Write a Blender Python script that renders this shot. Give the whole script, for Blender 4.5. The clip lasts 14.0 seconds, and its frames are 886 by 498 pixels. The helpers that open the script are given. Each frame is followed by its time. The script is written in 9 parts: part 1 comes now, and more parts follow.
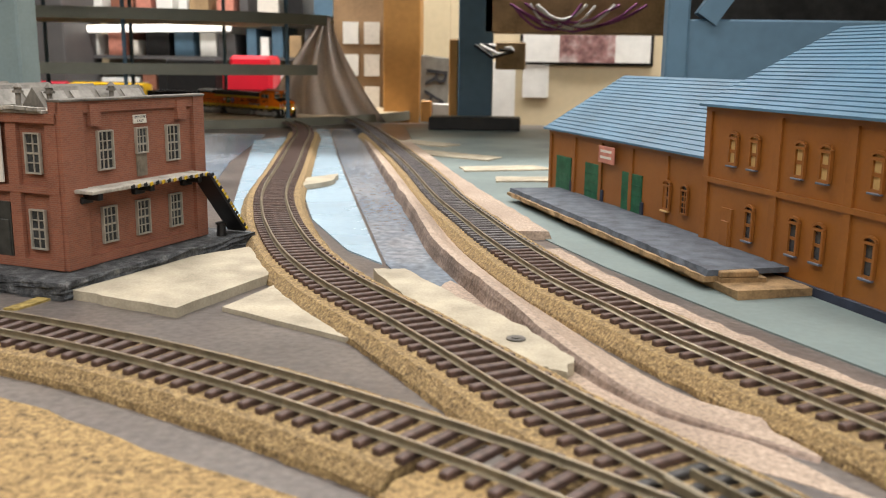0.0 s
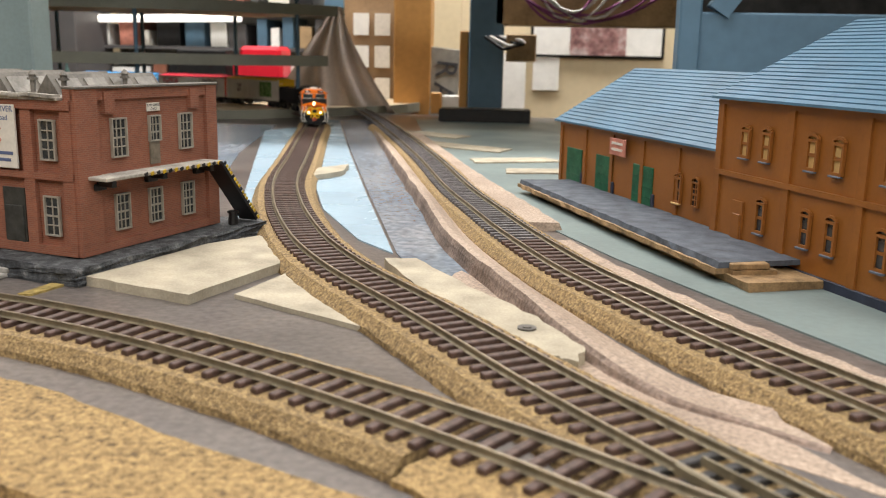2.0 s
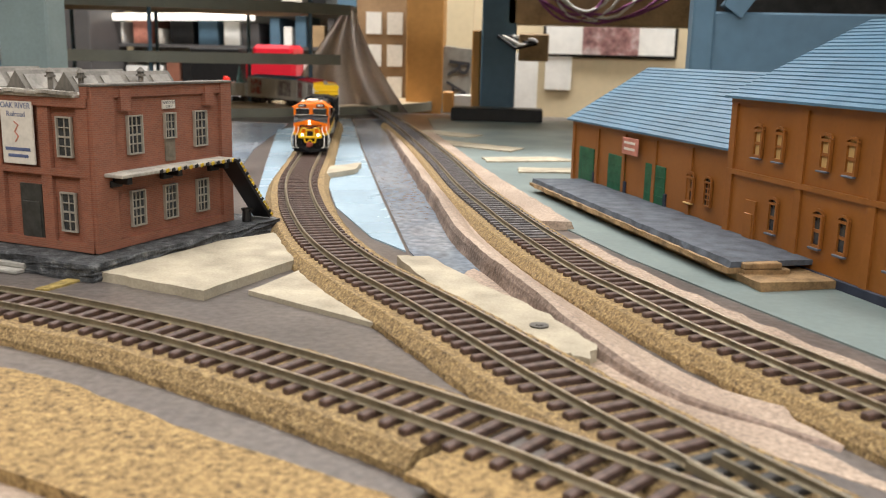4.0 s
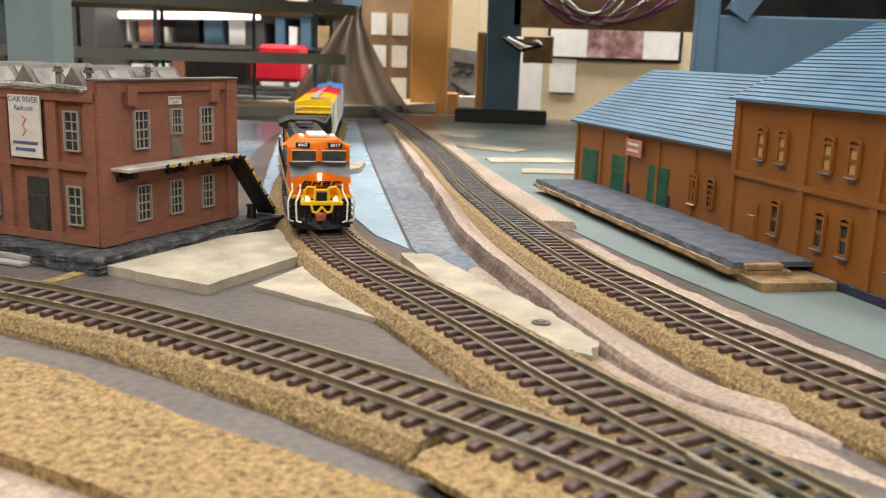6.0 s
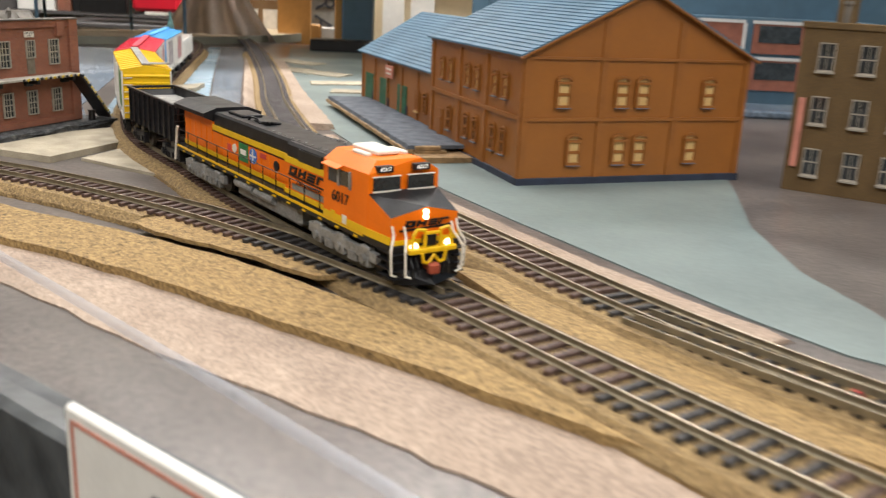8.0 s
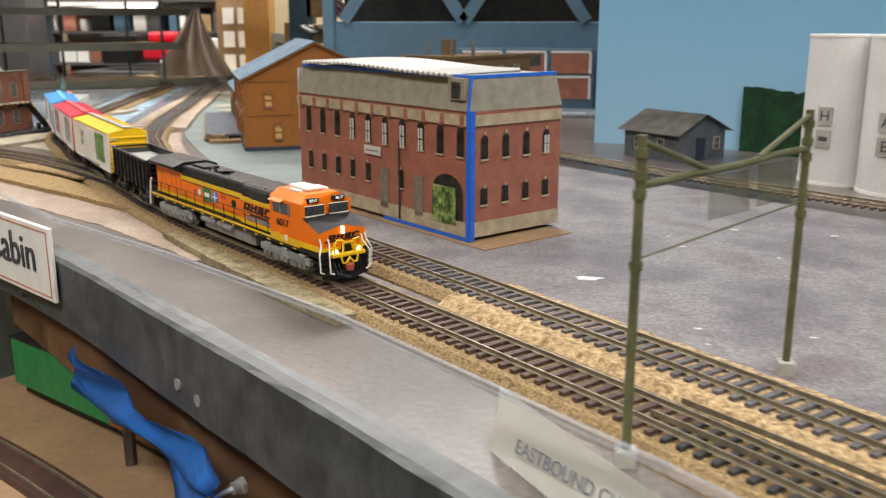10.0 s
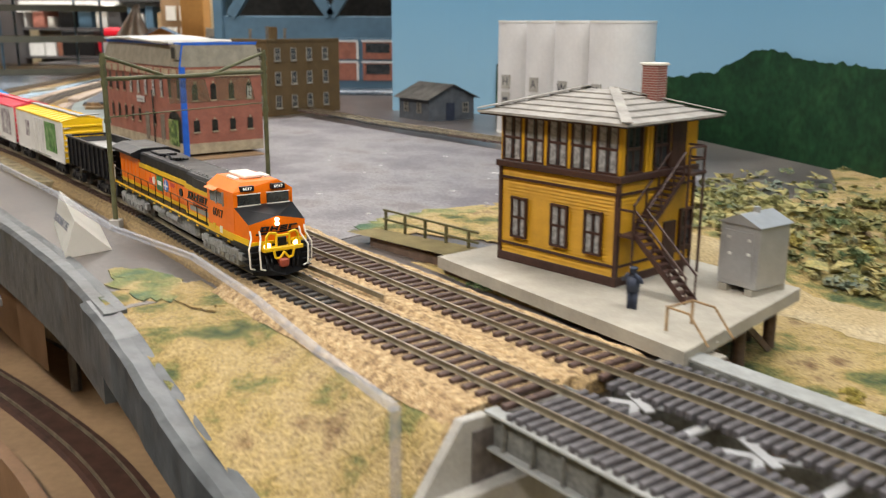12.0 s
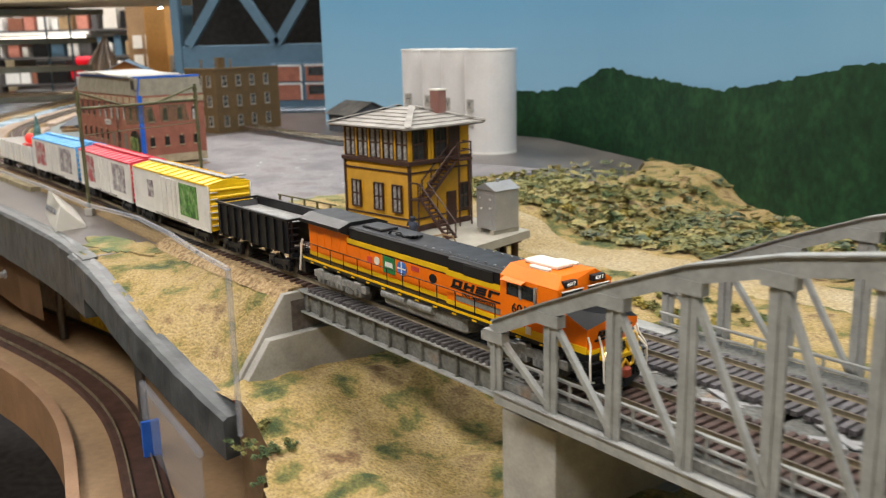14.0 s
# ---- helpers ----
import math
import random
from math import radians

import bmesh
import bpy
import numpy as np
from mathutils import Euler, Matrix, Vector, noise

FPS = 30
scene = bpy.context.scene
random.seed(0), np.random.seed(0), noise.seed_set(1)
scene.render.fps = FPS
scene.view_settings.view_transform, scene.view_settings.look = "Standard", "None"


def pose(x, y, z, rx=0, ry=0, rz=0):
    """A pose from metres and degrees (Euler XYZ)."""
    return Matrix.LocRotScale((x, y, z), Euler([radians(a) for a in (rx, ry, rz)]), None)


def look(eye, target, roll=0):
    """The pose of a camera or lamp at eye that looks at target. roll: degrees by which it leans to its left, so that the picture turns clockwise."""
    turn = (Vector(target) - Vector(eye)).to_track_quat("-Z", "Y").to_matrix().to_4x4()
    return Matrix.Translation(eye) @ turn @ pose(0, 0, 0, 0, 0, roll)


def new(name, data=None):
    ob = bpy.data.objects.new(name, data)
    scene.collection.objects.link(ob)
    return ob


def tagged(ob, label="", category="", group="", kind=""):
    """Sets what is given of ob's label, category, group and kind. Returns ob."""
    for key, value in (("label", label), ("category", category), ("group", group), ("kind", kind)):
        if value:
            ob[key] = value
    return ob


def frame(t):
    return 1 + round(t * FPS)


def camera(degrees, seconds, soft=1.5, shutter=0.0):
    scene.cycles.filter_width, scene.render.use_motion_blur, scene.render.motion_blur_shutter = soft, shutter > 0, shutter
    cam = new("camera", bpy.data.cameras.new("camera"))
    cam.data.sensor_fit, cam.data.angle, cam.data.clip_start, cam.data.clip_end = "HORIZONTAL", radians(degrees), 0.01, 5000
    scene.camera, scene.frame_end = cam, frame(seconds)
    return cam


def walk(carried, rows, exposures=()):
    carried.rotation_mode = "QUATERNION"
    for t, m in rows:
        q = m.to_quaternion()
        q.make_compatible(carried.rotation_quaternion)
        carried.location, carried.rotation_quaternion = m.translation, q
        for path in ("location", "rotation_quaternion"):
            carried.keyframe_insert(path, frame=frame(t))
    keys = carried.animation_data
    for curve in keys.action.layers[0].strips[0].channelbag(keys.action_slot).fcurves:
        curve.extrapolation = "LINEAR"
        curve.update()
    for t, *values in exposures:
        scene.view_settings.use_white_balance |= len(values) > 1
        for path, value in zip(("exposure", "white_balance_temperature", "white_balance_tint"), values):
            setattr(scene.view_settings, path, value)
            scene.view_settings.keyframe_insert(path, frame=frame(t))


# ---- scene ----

# The plan is at true size: a layout of small trains, its board top at z = 0.
cam = camera(51.8, 14.0, soft=1.1, shutter=0.25)
cam.data.dof.use_dof = True
cam.data.dof.focus_distance = 0.46
cam.data.dof.aperture_fstop = 22.0
PATH = [
    (0, (0.0162, 0.0252, 0.0999), (0.0018, 0.2206, 0.0599), 0.74),
    (0.5, (0.0159, 0.0248, 0.0996), (0.0016, 0.2202, 0.0592), 0.87),
    (1, (0.0155, 0.0259, 0.0987), (0.0007, 0.2210, 0.0575), 1.01),
    (1.5, (0.0150, 0.0244, 0.0989), (-0.0003, 0.2195, 0.0573), 1.06),
    (2, (0.0149, 0.0238, 0.0988), (-0.0012, 0.2188, 0.0572), 1.13),
    (2.5, (0.0147, 0.0234, 0.0986), (-0.0024, 0.2183, 0.0570), 1.21),
    (3, (0.0142, 0.0222, 0.0986), (-0.0040, 0.2169, 0.0568), 1.26),
    (5.5, (0.0147, 0.0212, 0.0980), (-0.0040, 0.2160, 0.0565), 1.34),
    (6, (0.0142, 0.0191, 0.0971), (-0.0048, 0.2139, 0.0557), 1.88),
    (6.5, (0.0139, 0.0193, 0.0960), (-0.0053, 0.2139, 0.0542), 2.19),
    (7, (0.0143, 0.0189, 0.0961), (-0.0035, 0.2131, 0.0516), 2.11),
    (7.5, (0.0483, -0.0289, 0.1069), (0.0430, 0.1637, 0.0532), 3.12),
    (8, (0.1322, -0.1958, 0.1170), (0.1326, -0.0036, 0.0618), 2.76),
    (8.5, (0.2536, -0.3423, 0.1393), (0.2535, -0.1504, 0.0830), 2.37),
    (8.7, (0.2977, -0.3907, 0.1400), (0.2958, -0.1990, 0.0831), 1.85),
    (10.8, (0.5757, -0.7637, 0.1476), (0.5562, -0.5697, 0.1030), -0.01),
    (11, (0.6040, -0.7878, 0.1423), (0.5859, -0.5936, 0.0977), 0.09),
    (11.2, (0.6343, -0.8034, 0.1376), (0.6167, -0.6092, 0.0932), 0.23),
    (11.5, (0.6920, -0.8354, 0.1380), (0.6752, -0.6415, 0.0921), 0.29),
    (12, (0.7837, -0.9132, 0.1297), (0.7655, -0.7200, 0.0816), 0.22),
    (12.5, (0.8274, -0.9769, 0.1224), (0.8065, -0.7844, 0.0724), -0.01),
    (13, (0.8594, -1.0103, 0.1272), (0.8371, -0.8179, 0.0772), -0.72),
    (13.5, (0.8660, -1.0621, 0.1376), (0.8457, -0.8690, 0.0895), -1.12),
    (14, (0.8946, -1.1483, 0.1498), (0.8808, -0.9540, 0.1044), -1.36),
]
walk(cam, [(t, look(eye, target, roll)) for t, eye, target, roll in PATH])

# ---- light: ceiling tubes of the room ----
world = bpy.data.worlds.new("room_air")
scene.world = world
world.use_nodes = True
world.node_tree.nodes["Background"].inputs[0].default_value = (0.95, 0.97, 1.0, 1)
world.node_tree.nodes["Background"].inputs[1].default_value = 0.25
scene.view_settings.exposure = 0.0


def ceiling_tube(x, y, rz, watts, sx=1.2, sy=0.3):
    lamp = bpy.data.lights.new("ceiling_tube", "AREA")
    lamp.shape, lamp.size, lamp.size_y = "RECTANGLE", sx, sy
    lamp.energy, lamp.color = watts, (1.0, 0.965, 0.93)
    ob = new("ceiling_tube_light", lamp)
    ob.matrix_basis = pose(x, y, 1.28, 0, 0, rz)
    return ob


for x, y, rz, w in ((0.0, 0.55, 0, 13.8), (0.75, -0.1, -45, 4), (1.3, -0.75, -45, 20), (-0.6, 1.6, 0, 34), (0.6, 1.7, 0, 29), (-0.9, -0.3, -45, 14), (-0.1, -1.1, -45, 14), (0.6, -1.8, -45, 21)):
    ceiling_tube(x, y, rz, w)

# ---- materials ----
def mat(name, col, rough=0.6, metal=0.0, var=0.12, scale=90.0, fine=600.0, bump=0.15, col2=None, spec=0.4, emit=0.0, coat=0.0, patch=0.0, pscale=18.0, dist=0.0006):
    """A surface with colour varied at two scales, some roughness variation and a fine relief."""
    m = bpy.data.materials.new(name)
    m.use_nodes = True
    nt = m.node_tree
    b = nt.nodes["Principled BSDF"]
    b.inputs["Metallic"].default_value = metal
    b.inputs["Specular IOR Level"].default_value = spec
    b.inputs["Coat Weight"].default_value = coat
    tc = nt.nodes.new("ShaderNodeTexCoord")
    n1 = nt.nodes.new("ShaderNodeTexNoise")
    n1.inputs["Scale"].default_value, n1.inputs["Detail"].default_value = scale, 5
    n2 = nt.nodes.new("ShaderNodeTexNoise")
    n2.inputs["Scale"].default_value, n2.inputs["Detail"].default_value = fine, 3
    nt.links.new(tc.outputs["Object"], n1.inputs["Vector"])
    nt.links.new(tc.outputs["Object"], n2.inputs["Vector"])
    add = nt.nodes.new("ShaderNodeMath")
    add.operation = "MULTIPLY_ADD"
    nt.links.new(n2.outputs["Fac"], add.inputs[0])
    add.inputs[1].default_value = 0.45
    nt.links.new(n1.outputs["Fac"], add.inputs[2])
    ramp = nt.nodes.new("ShaderNodeMapRange")
    ramp.inputs["From Min"].default_value, ramp.inputs["From Max"].default_value = 0.45, 1.0
    nt.links.new(add.outputs[0], ramp.inputs["Value"])
    mix = nt.nodes.new("ShaderNodeMix")
    mix.data_type = "RGBA"
    c2 = col2 or tuple(max(0.0, c * (1 - 2.6 * var)) for c in col)
    c1 = tuple(min(1.0, c * (1 + var)) for c in col)
    mix.inputs["A"].default_value, mix.inputs["B"].default_value = (*c2, 1), (*c1, 1)
    nt.links.new(ramp.outputs[0], mix.inputs["Factor"])
    nt.links.new(mix.outputs["Result"], b.inputs["Base Color"])
    mr = nt.nodes.new("ShaderNodeMapRange")
    mr.inputs["To Min"].default_value, mr.inputs["To Max"].default_value = min(1, rough + 0.12), max(0.03, rough - 0.1)
    nt.links.new(n1.outputs["Fac"], mr.inputs["Value"])
    nt.links.new(mr.outputs[0], b.inputs["Roughness"])
    if bump:
        bu = nt.nodes.new("ShaderNodeBump")
        bu.inputs["Strength"].default_value, bu.inputs["Distance"].default_value = bump, dist
        nt.links.new(add.outputs[0], bu.inputs["Height"])
        nt.links.new(bu.outputs[0], b.inputs["Normal"])
    if emit:
        b.inputs["Emission Color"].default_value = (*col, 1)
        b.inputs["Emission Strength"].default_value = emit
    return m


def brick_mat(name, c1, c2, mortar, w=0.0026, h=0.0009, stain=0.35, flat=False, rough=0.75):
    """Small brickwork on upright walls that lie along the local x and y axes."""
    m = mat(name, c1, rough, var=0.2, scale=70, fine=500, bump=0.0)
    nt = m.node_tree
    b = nt.nodes["Principled BSDF"]
    tc = nt.nodes.new("ShaderNodeTexCoord")
    sep = nt.nodes.new("ShaderNodeSeparateXYZ")
    nt.links.new(tc.outputs["Object"], sep.inputs[0])
    s = nt.nodes.new("ShaderNodeMath")
    nt.links.new(sep.outputs[0], s.inputs[0])
    nt.links.new(sep.outputs[1], s.inputs[1])
    com = nt.nodes.new("ShaderNodeCombineXYZ")
    nt.links.new(s.outputs[0], com.inputs[0])
    nt.links.new(sep.outputs[2], com.inputs[1])
    br = nt.nodes.new("ShaderNodeTexBrick")
    nt.links.new(com.outputs[0], br.inputs["Vector"])
    br.inputs["Scale"].default_value = 1.0
    br.inputs["Brick Width"].default_value, br.inputs["Row Height"].default_value = w, h
    br.inputs["Mortar Size"].default_value = h * 0.13
    br.inputs["Color1"].default_value, br.inputs["Color2"].default_value, br.inputs["Mortar"].default_value = (*c1, 1), (*c2, 1), (*mortar, 1)
    mix = next(n for n in nt.nodes if n.bl_idname == "ShaderNodeMix")
    over = nt.nodes.new("ShaderNodeMix")
    over.data_type, over.blend_type = "RGBA", "MIX"
    over.inputs["Factor"].default_value = stain
    nt.links.new(br.outputs["Color"], over.inputs["A"])
    nt.links.new(mix.outputs["Result"], over.inputs["B"])
    nt.links.new(over.outputs["Result"], b.inputs["Base Color"])
    if not flat:
        bu = nt.nodes.new("ShaderNodeBump")
        bu.invert = True
        bu.inputs["Strength"].default_value, bu.inputs["Distance"].default_value = 0.6, 0.0002
        nt.links.new(br.outputs["Fac"], bu.inputs["Height"])
        nt.links.new(bu.outputs[0], b.inputs["Normal"])
    return m


def patches(name, cols, rough=0.7, scale=12.0, bump=0.3, fine=400.0, edges=(0.4, 0.5, 0.58), dist=0.0008):
    """Ground with irregular fields of up to four colours, and grain."""
    m = bpy.data.materials.new(name)
    m.use_nodes = True
    nt = m.node_tree
    b = nt.nodes["Principled BSDF"]
    b.inputs["Roughness"].default_value = rough
    tc = nt.nodes.new("ShaderNodeTexCoord")
    big = nt.nodes.new("ShaderNodeTexNoise")
    big.inputs["Scale"].default_value, big.inputs["Detail"].default_value, big.inputs["Roughness"].default_value = scale, 6, 0.6
    nt.links.new(tc.outputs["Object"], big.inputs["Vector"])
    cr = nt.nodes.new("ShaderNodeValToRGB")
    el = cr.color_ramp.elements
    el[0].position, el[0].color = edges[0], (*cols[0], 1)
    el[1].position, el[1].color = edges[-1], (*cols[-1], 1)
    for p, c in zip(edges[1:-1], cols[1:-1]):
        e = el.new(p)
        e.color = (*c, 1)
    nt.links.new(big.outputs["Fac"], cr.inputs[0])
    fi = nt.nodes.new("ShaderNodeTexNoise")
    fi.inputs["Scale"].default_value, fi.inputs["Detail"].default_value = fine, 4
    nt.links.new(tc.outputs["Object"], fi.inputs["Vector"])
    mr = nt.nodes.new("ShaderNodeMapRange")
    mr.inputs["From Min"].default_value, mr.inputs["From Max"].default_value = 0.3, 0.7
    mr.inputs["To Min"].default_value, mr.inputs["To Max"].default_value = 0.6, 1.25
    nt.links.new(fi.outputs["Fac"], mr.inputs["Value"])
    mul = nt.nodes.new("ShaderNodeMix")
    mul.data_type, mul.blend_type = "RGBA", "MULTIPLY"
    mul.inputs["Factor"].default_value = 1.0
    nt.links.new(cr.outputs[0], mul.inputs["A"])
    nt.links.new(mr.outputs[0], mul.inputs["B"])
    nt.links.new(mul.outputs["Result"], b.inputs["Base Color"])
    bu = nt.nodes.new("ShaderNodeBump")
    bu.inputs["Strength"].default_value, bu.inputs["Distance"].default_value = bump, dist
    nt.links.new(fi.outputs["Fac"], bu.inputs["Height"])
    nt.links.new(bu.outputs[0], b.inputs["Normal"])
    return m


def clear(name, col=(1, 1, 1), rough=0.03, alpha=0.12):
    m = bpy.data.materials.new(name)
    m.use_nodes = True
    b = m.node_tree.nodes["Principled BSDF"]
    b.inputs["Base Color"].default_value = (*col, 1)
    b.inputs["Roughness"].default_value = rough
    b.inputs["Alpha"].default_value = alpha
    return m


M = {}
M["board"] = patches("grey_board", [(0.082, 0.07, 0.065), (0.112, 0.097, 0.09), (0.155, 0.133, 0.12)], 0.3, 11, 0.5, 330, (0.35, 0.5, 0.62), 0.0003)
M["yard"] = patches("grey_yard", [(0.12, 0.105, 0.115), (0.165, 0.148, 0.155), (0.21, 0.195, 0.195), (0.145, 0.12, 0.12)], 0.6, 14, 0.2, 500, (0.36, 0.47, 0.55, 0.66), 0.0004)
M["bluegrey"] = mat("pale_blue_green_paint", (0.178, 0.224, 0.219), 0.42, var=0.1, scale=15, fine=300, bump=0.08)
M["skyblue"] = mat("sky_blue_paint", (0.35, 0.48, 0.58), 0.26, var=0.1, scale=14, fine=200, bump=0.05)
# the palest slate tone stands for reflections, put into the colour as patches
M["slate"] = patches("slate_paint_with_sheen", [(0.12, 0.16, 0.215), (0.2, 0.245, 0.3), (0.31, 0.335, 0.37)], 0.2, 7, 0.05, 200, (0.35, 0.5, 0.65))
M["pink"] = patches("pink_plaster", [(0.24, 0.178, 0.135), (0.32, 0.24, 0.182), (0.39, 0.3, 0.23)], 0.75, 14, 0.5, 700, (0.3, 0.45, 0.6), 0.0008)
M["brownbank"] = patches("brown_plaster_bank", [(0.15, 0.105, 0.08), (0.23, 0.165, 0.13), (0.33, 0.25, 0.205)], 0.8, 40, 0.8, 500, (0.35, 0.5, 0.68), 0.0012)
M["cream"] = mat("cream_foam", (0.41, 0.36, 0.27), 0.8, var=0.16, scale=60, fine=900, bump=0.5)
M["cork"] = patches("cork", [(0.1, 0.064, 0.03), (0.27, 0.178, 0.075), (0.44, 0.31, 0.14)], 0.85, 760, 0.9, 1400, (0.33, 0.5, 0.68), 0.0009)
M["corkroll"] = patches("cork_sheet", [(0.08, 0.05, 0.02), (0.28, 0.18, 0.07), (0.44, 0.3, 0.125)], 0.85, 560, 0.7, 1300, (0.33, 0.48, 0.68), 0.0007)
M["ballast"] = patches("ballast", [(0.2, 0.125, 0.06), (0.42, 0.285, 0.14), (0.56, 0.42, 0.235)], 0.9, 300, 0.8, 900, (0.36, 0.5, 0.66), 0.0012)
M["tie"] = mat("brown_tie_plastic", (0.095, 0.056, 0.045), 0.55, var=0.3, scale=300, fine=1500, bump=0.4, dist=0.0003)
M["tieblack"] = mat("black_tie_plastic", (0.035, 0.033, 0.034), 0.5, var=0.3, scale=300, fine=1500, bump=0.4, dist=0.0003)
M["tiegrey"] = mat("grey_bridge_tie", (0.12, 0.11, 0.115), 0.65, var=0.25, scale=200, fine=1200, bump=0.3, dist=0.0003)
M["rail"] = mat("weathered_rail", (0.25, 0.21, 0.14), 0.45, 0.4, var=0.2, scale=120, fine=600, bump=0.1, dist=0.0001)
M["railtop"] = mat("polished_rail_head", (0.43, 0.37, 0.28), 0.33, 1.0, var=0.15, scale=60, fine=500, bump=0.05, dist=0.0001)
M["slabmoss"] = patches("olive_crumb_slab", [(0.14, 0.11, 0.06), (0.27, 0.22, 0.12), (0.36, 0.3, 0.18)], 0.9, 120, 0.9, 700, (0.34, 0.5, 0.66), 0.0012)
M["grass"] = patches("ochre_ground_cover", [(0.05, 0.075, 0.025), (0.18, 0.165, 0.05), (0.35, 0.25, 0.09), (0.42, 0.31, 0.14), (0.17, 0.1, 0.045)], 0.95, 34, 1.0, 600, (0.34, 0.42, 0.48, 0.57, 0.68), 0.002)
M["greenturf"] = patches("green_turf", [(0.06, 0.12, 0.07), (0.18, 0.2, 0.07), (0.38, 0.29, 0.13)], 0.95, 24, 0.8, 700, (0.4, 0.5, 0.6), 0.0015)
M["fascia"] = patches("grey_painted_fascia", [(0.055, 0.06, 0.063), (0.067, 0.073, 0.076), (0.08, 0.086, 0.09)], 0.38, 25, 0.6, 70, (0.34, 0.5, 0.66), 0.0016)
M["white"] = mat("white_paint", (0.75, 0.74, 0.7), 0.5, var=0.05, scale=60, bump=0.05)
M["silo"] = mat("white_silo_paint", (0.62, 0.61, 0.6), 0.45, var=0.05, scale=25, fine=300, bump=0.04)
M["concrete"] = mat("concrete_grey_paint", (0.36, 0.345, 0.31), 0.75, var=0.12, scale=70, fine=600, bump=0.25)
M["girder"] = mat("grey_girder_paint", (0.3, 0.305, 0.29), 0.6, var=0.12, scale=120, bump=0.1)
M["girderdark"] = patches("weathered_girder", [(0.1, 0.1, 0.09), (0.17, 0.17, 0.155), (0.25, 0.14, 0.06)], 0.7, 30, 0.3, 500, (0.35, 0.6, 0.72))
M["wood"] = mat("tan_wood", (0.4, 0.27, 0.14), 0.6, var=0.18, scale=30, fine=200, bump=0.1)
M["plywood"] = mat("bare_plywood", (0.3, 0.19, 0.1), 0.6, var=0.12, scale=20, fine=160, bump=0.1)
M["hardboard"] = mat("brown_hardboard", (0.27, 0.15, 0.075), 0.5, var=0.1, scale=30, fine=400, bump=0.05)
M["black"] = mat("black_plastic", (0.012, 0.012, 0.013), 0.4, var=0.2, bump=0.05)
# near-black colour for shade, used on the sheet behind the yard wall's framing
M["dark"] = mat("gap_shade_colour", (0.02, 0.018, 0.016), 0.8, var=0.2, bump=0.0)

# ---- building helpers; plan numbers below are decimetres, K turns them into metres ----
K = 0.1


def P(x, y, z=0.0):
    return Vector((x * K, y * K, z * K))


def mesh_of(name, bm, material, smooth=False):
    bmesh.ops.recalc_face_normals(bm, faces=bm.faces)
    me = bpy.data.meshes.new(name)
    bm.to_mesh(me)
    bm.free()
    for m in material if isinstance(material, (list, tuple)) else [material]:
        me.materials.append(m)
    if smooth:
        for p in me.polygons:
            p.use_smooth = True
    return me


def part(name, bm, material, parent=None, label="", smooth=False):
    ob = new(name, mesh_of(name, bm, material, smooth))
    if parent:
        ob.parent = parent
    if label:
        ob["label"] = label
    return ob


def thing(name, label, category, group="", kind="", at=None):
    ob = new(name)
    ob.empty_display_size = 0.01
    if at is not None:
        ob.matrix_basis = at
    return tagged(ob, label, category, group, kind)


def solid(name, bm, material, label, category, group="", kind="", smooth=False):
    return tagged(part(name, bm, material, smooth=smooth), label, category, group, kind)


def B():
    return bmesh.new()


def box(bm, x0, x1, y0, y1, z0, z1, bevel=0.0, m=None):
    """A block between two corners, in metres, with its edges broken."""
    r = bmesh.ops.create_cube(bm, size=1.0, matrix=Matrix.Translation(((x0 + x1) / 2, (y0 + y1) / 2, (z0 + z1) / 2)) @ Matrix.Diagonal((abs(x1 - x0), abs(y1 - y0), abs(z1 - z0), 1)))
    vs = r["verts"]
    if bevel:
        es = list({e for v in vs for e in v.link_edges})
        out = bmesh.ops.bevel(bm, geom=es, offset=bevel, segments=1, affect="EDGES")
        vs = list({v for f in out["faces"] for v in f.verts} | {v for v in vs if v.is_valid})
    if m is not None:
        bmesh.ops.transform(bm, matrix=m, verts=[v for v in vs if v.is_valid])
    return bm


def cyl(bm, r, z0, z1, x=0.0, y=0.0, seg=12, r2=None, m=None):
    mm = Matrix.Translation((x, y, (z0 + z1) / 2))
    if m is not None:
        mm = m @ mm
    bmesh.ops.create_cone(bm, cap_ends=True, segments=seg, radius1=r, radius2=r if r2 is None else r2, depth=z1 - z0, matrix=mm)
    return bm


def rod(bm, a, b, r, seg=8):
    a, b = Vector(a), Vector(b)
    d = b - a
    m = Matrix.Translation((a + b) / 2) @ d.to_track_quat("Z", "Y").to_matrix().to_4x4()
    bmesh.ops.create_cone(bm, cap_ends=True, segments=seg, radius1=r, radius2=r, depth=d.length, matrix=m)
    return bm


def beam(bm, a, b, w, h, up=(0, 0, 1)):
    """A bar of w by h from a to b."""
    a, b = Vector(a), Vector(b)
    d = (b - a)
    z = d.normalized()
    x = z.cross(Vector(up))
    x = x.normalized() if x.length > 1e-6 else Vector((1, 0, 0))
    y = x.cross(z)
    m = Matrix((x, y, z)).transposed().to_4x4()
    m.translation = (a + b) / 2
    bmesh.ops.create_cube(bm, size=1.0, matrix=m @ Matrix.Diagonal((w, h, d.length, 1)))
    return bm


def pipe(bm, pts, r, seg=6):
    for a, b in zip(pts, pts[1:]):
        rod(bm, a, b, r, seg)
    for q in pts[1:-1]:
        bmesh.ops.create_icosphere(bm, subdivisions=1, radius=r, matrix=Matrix.Translation(q))
    return bm


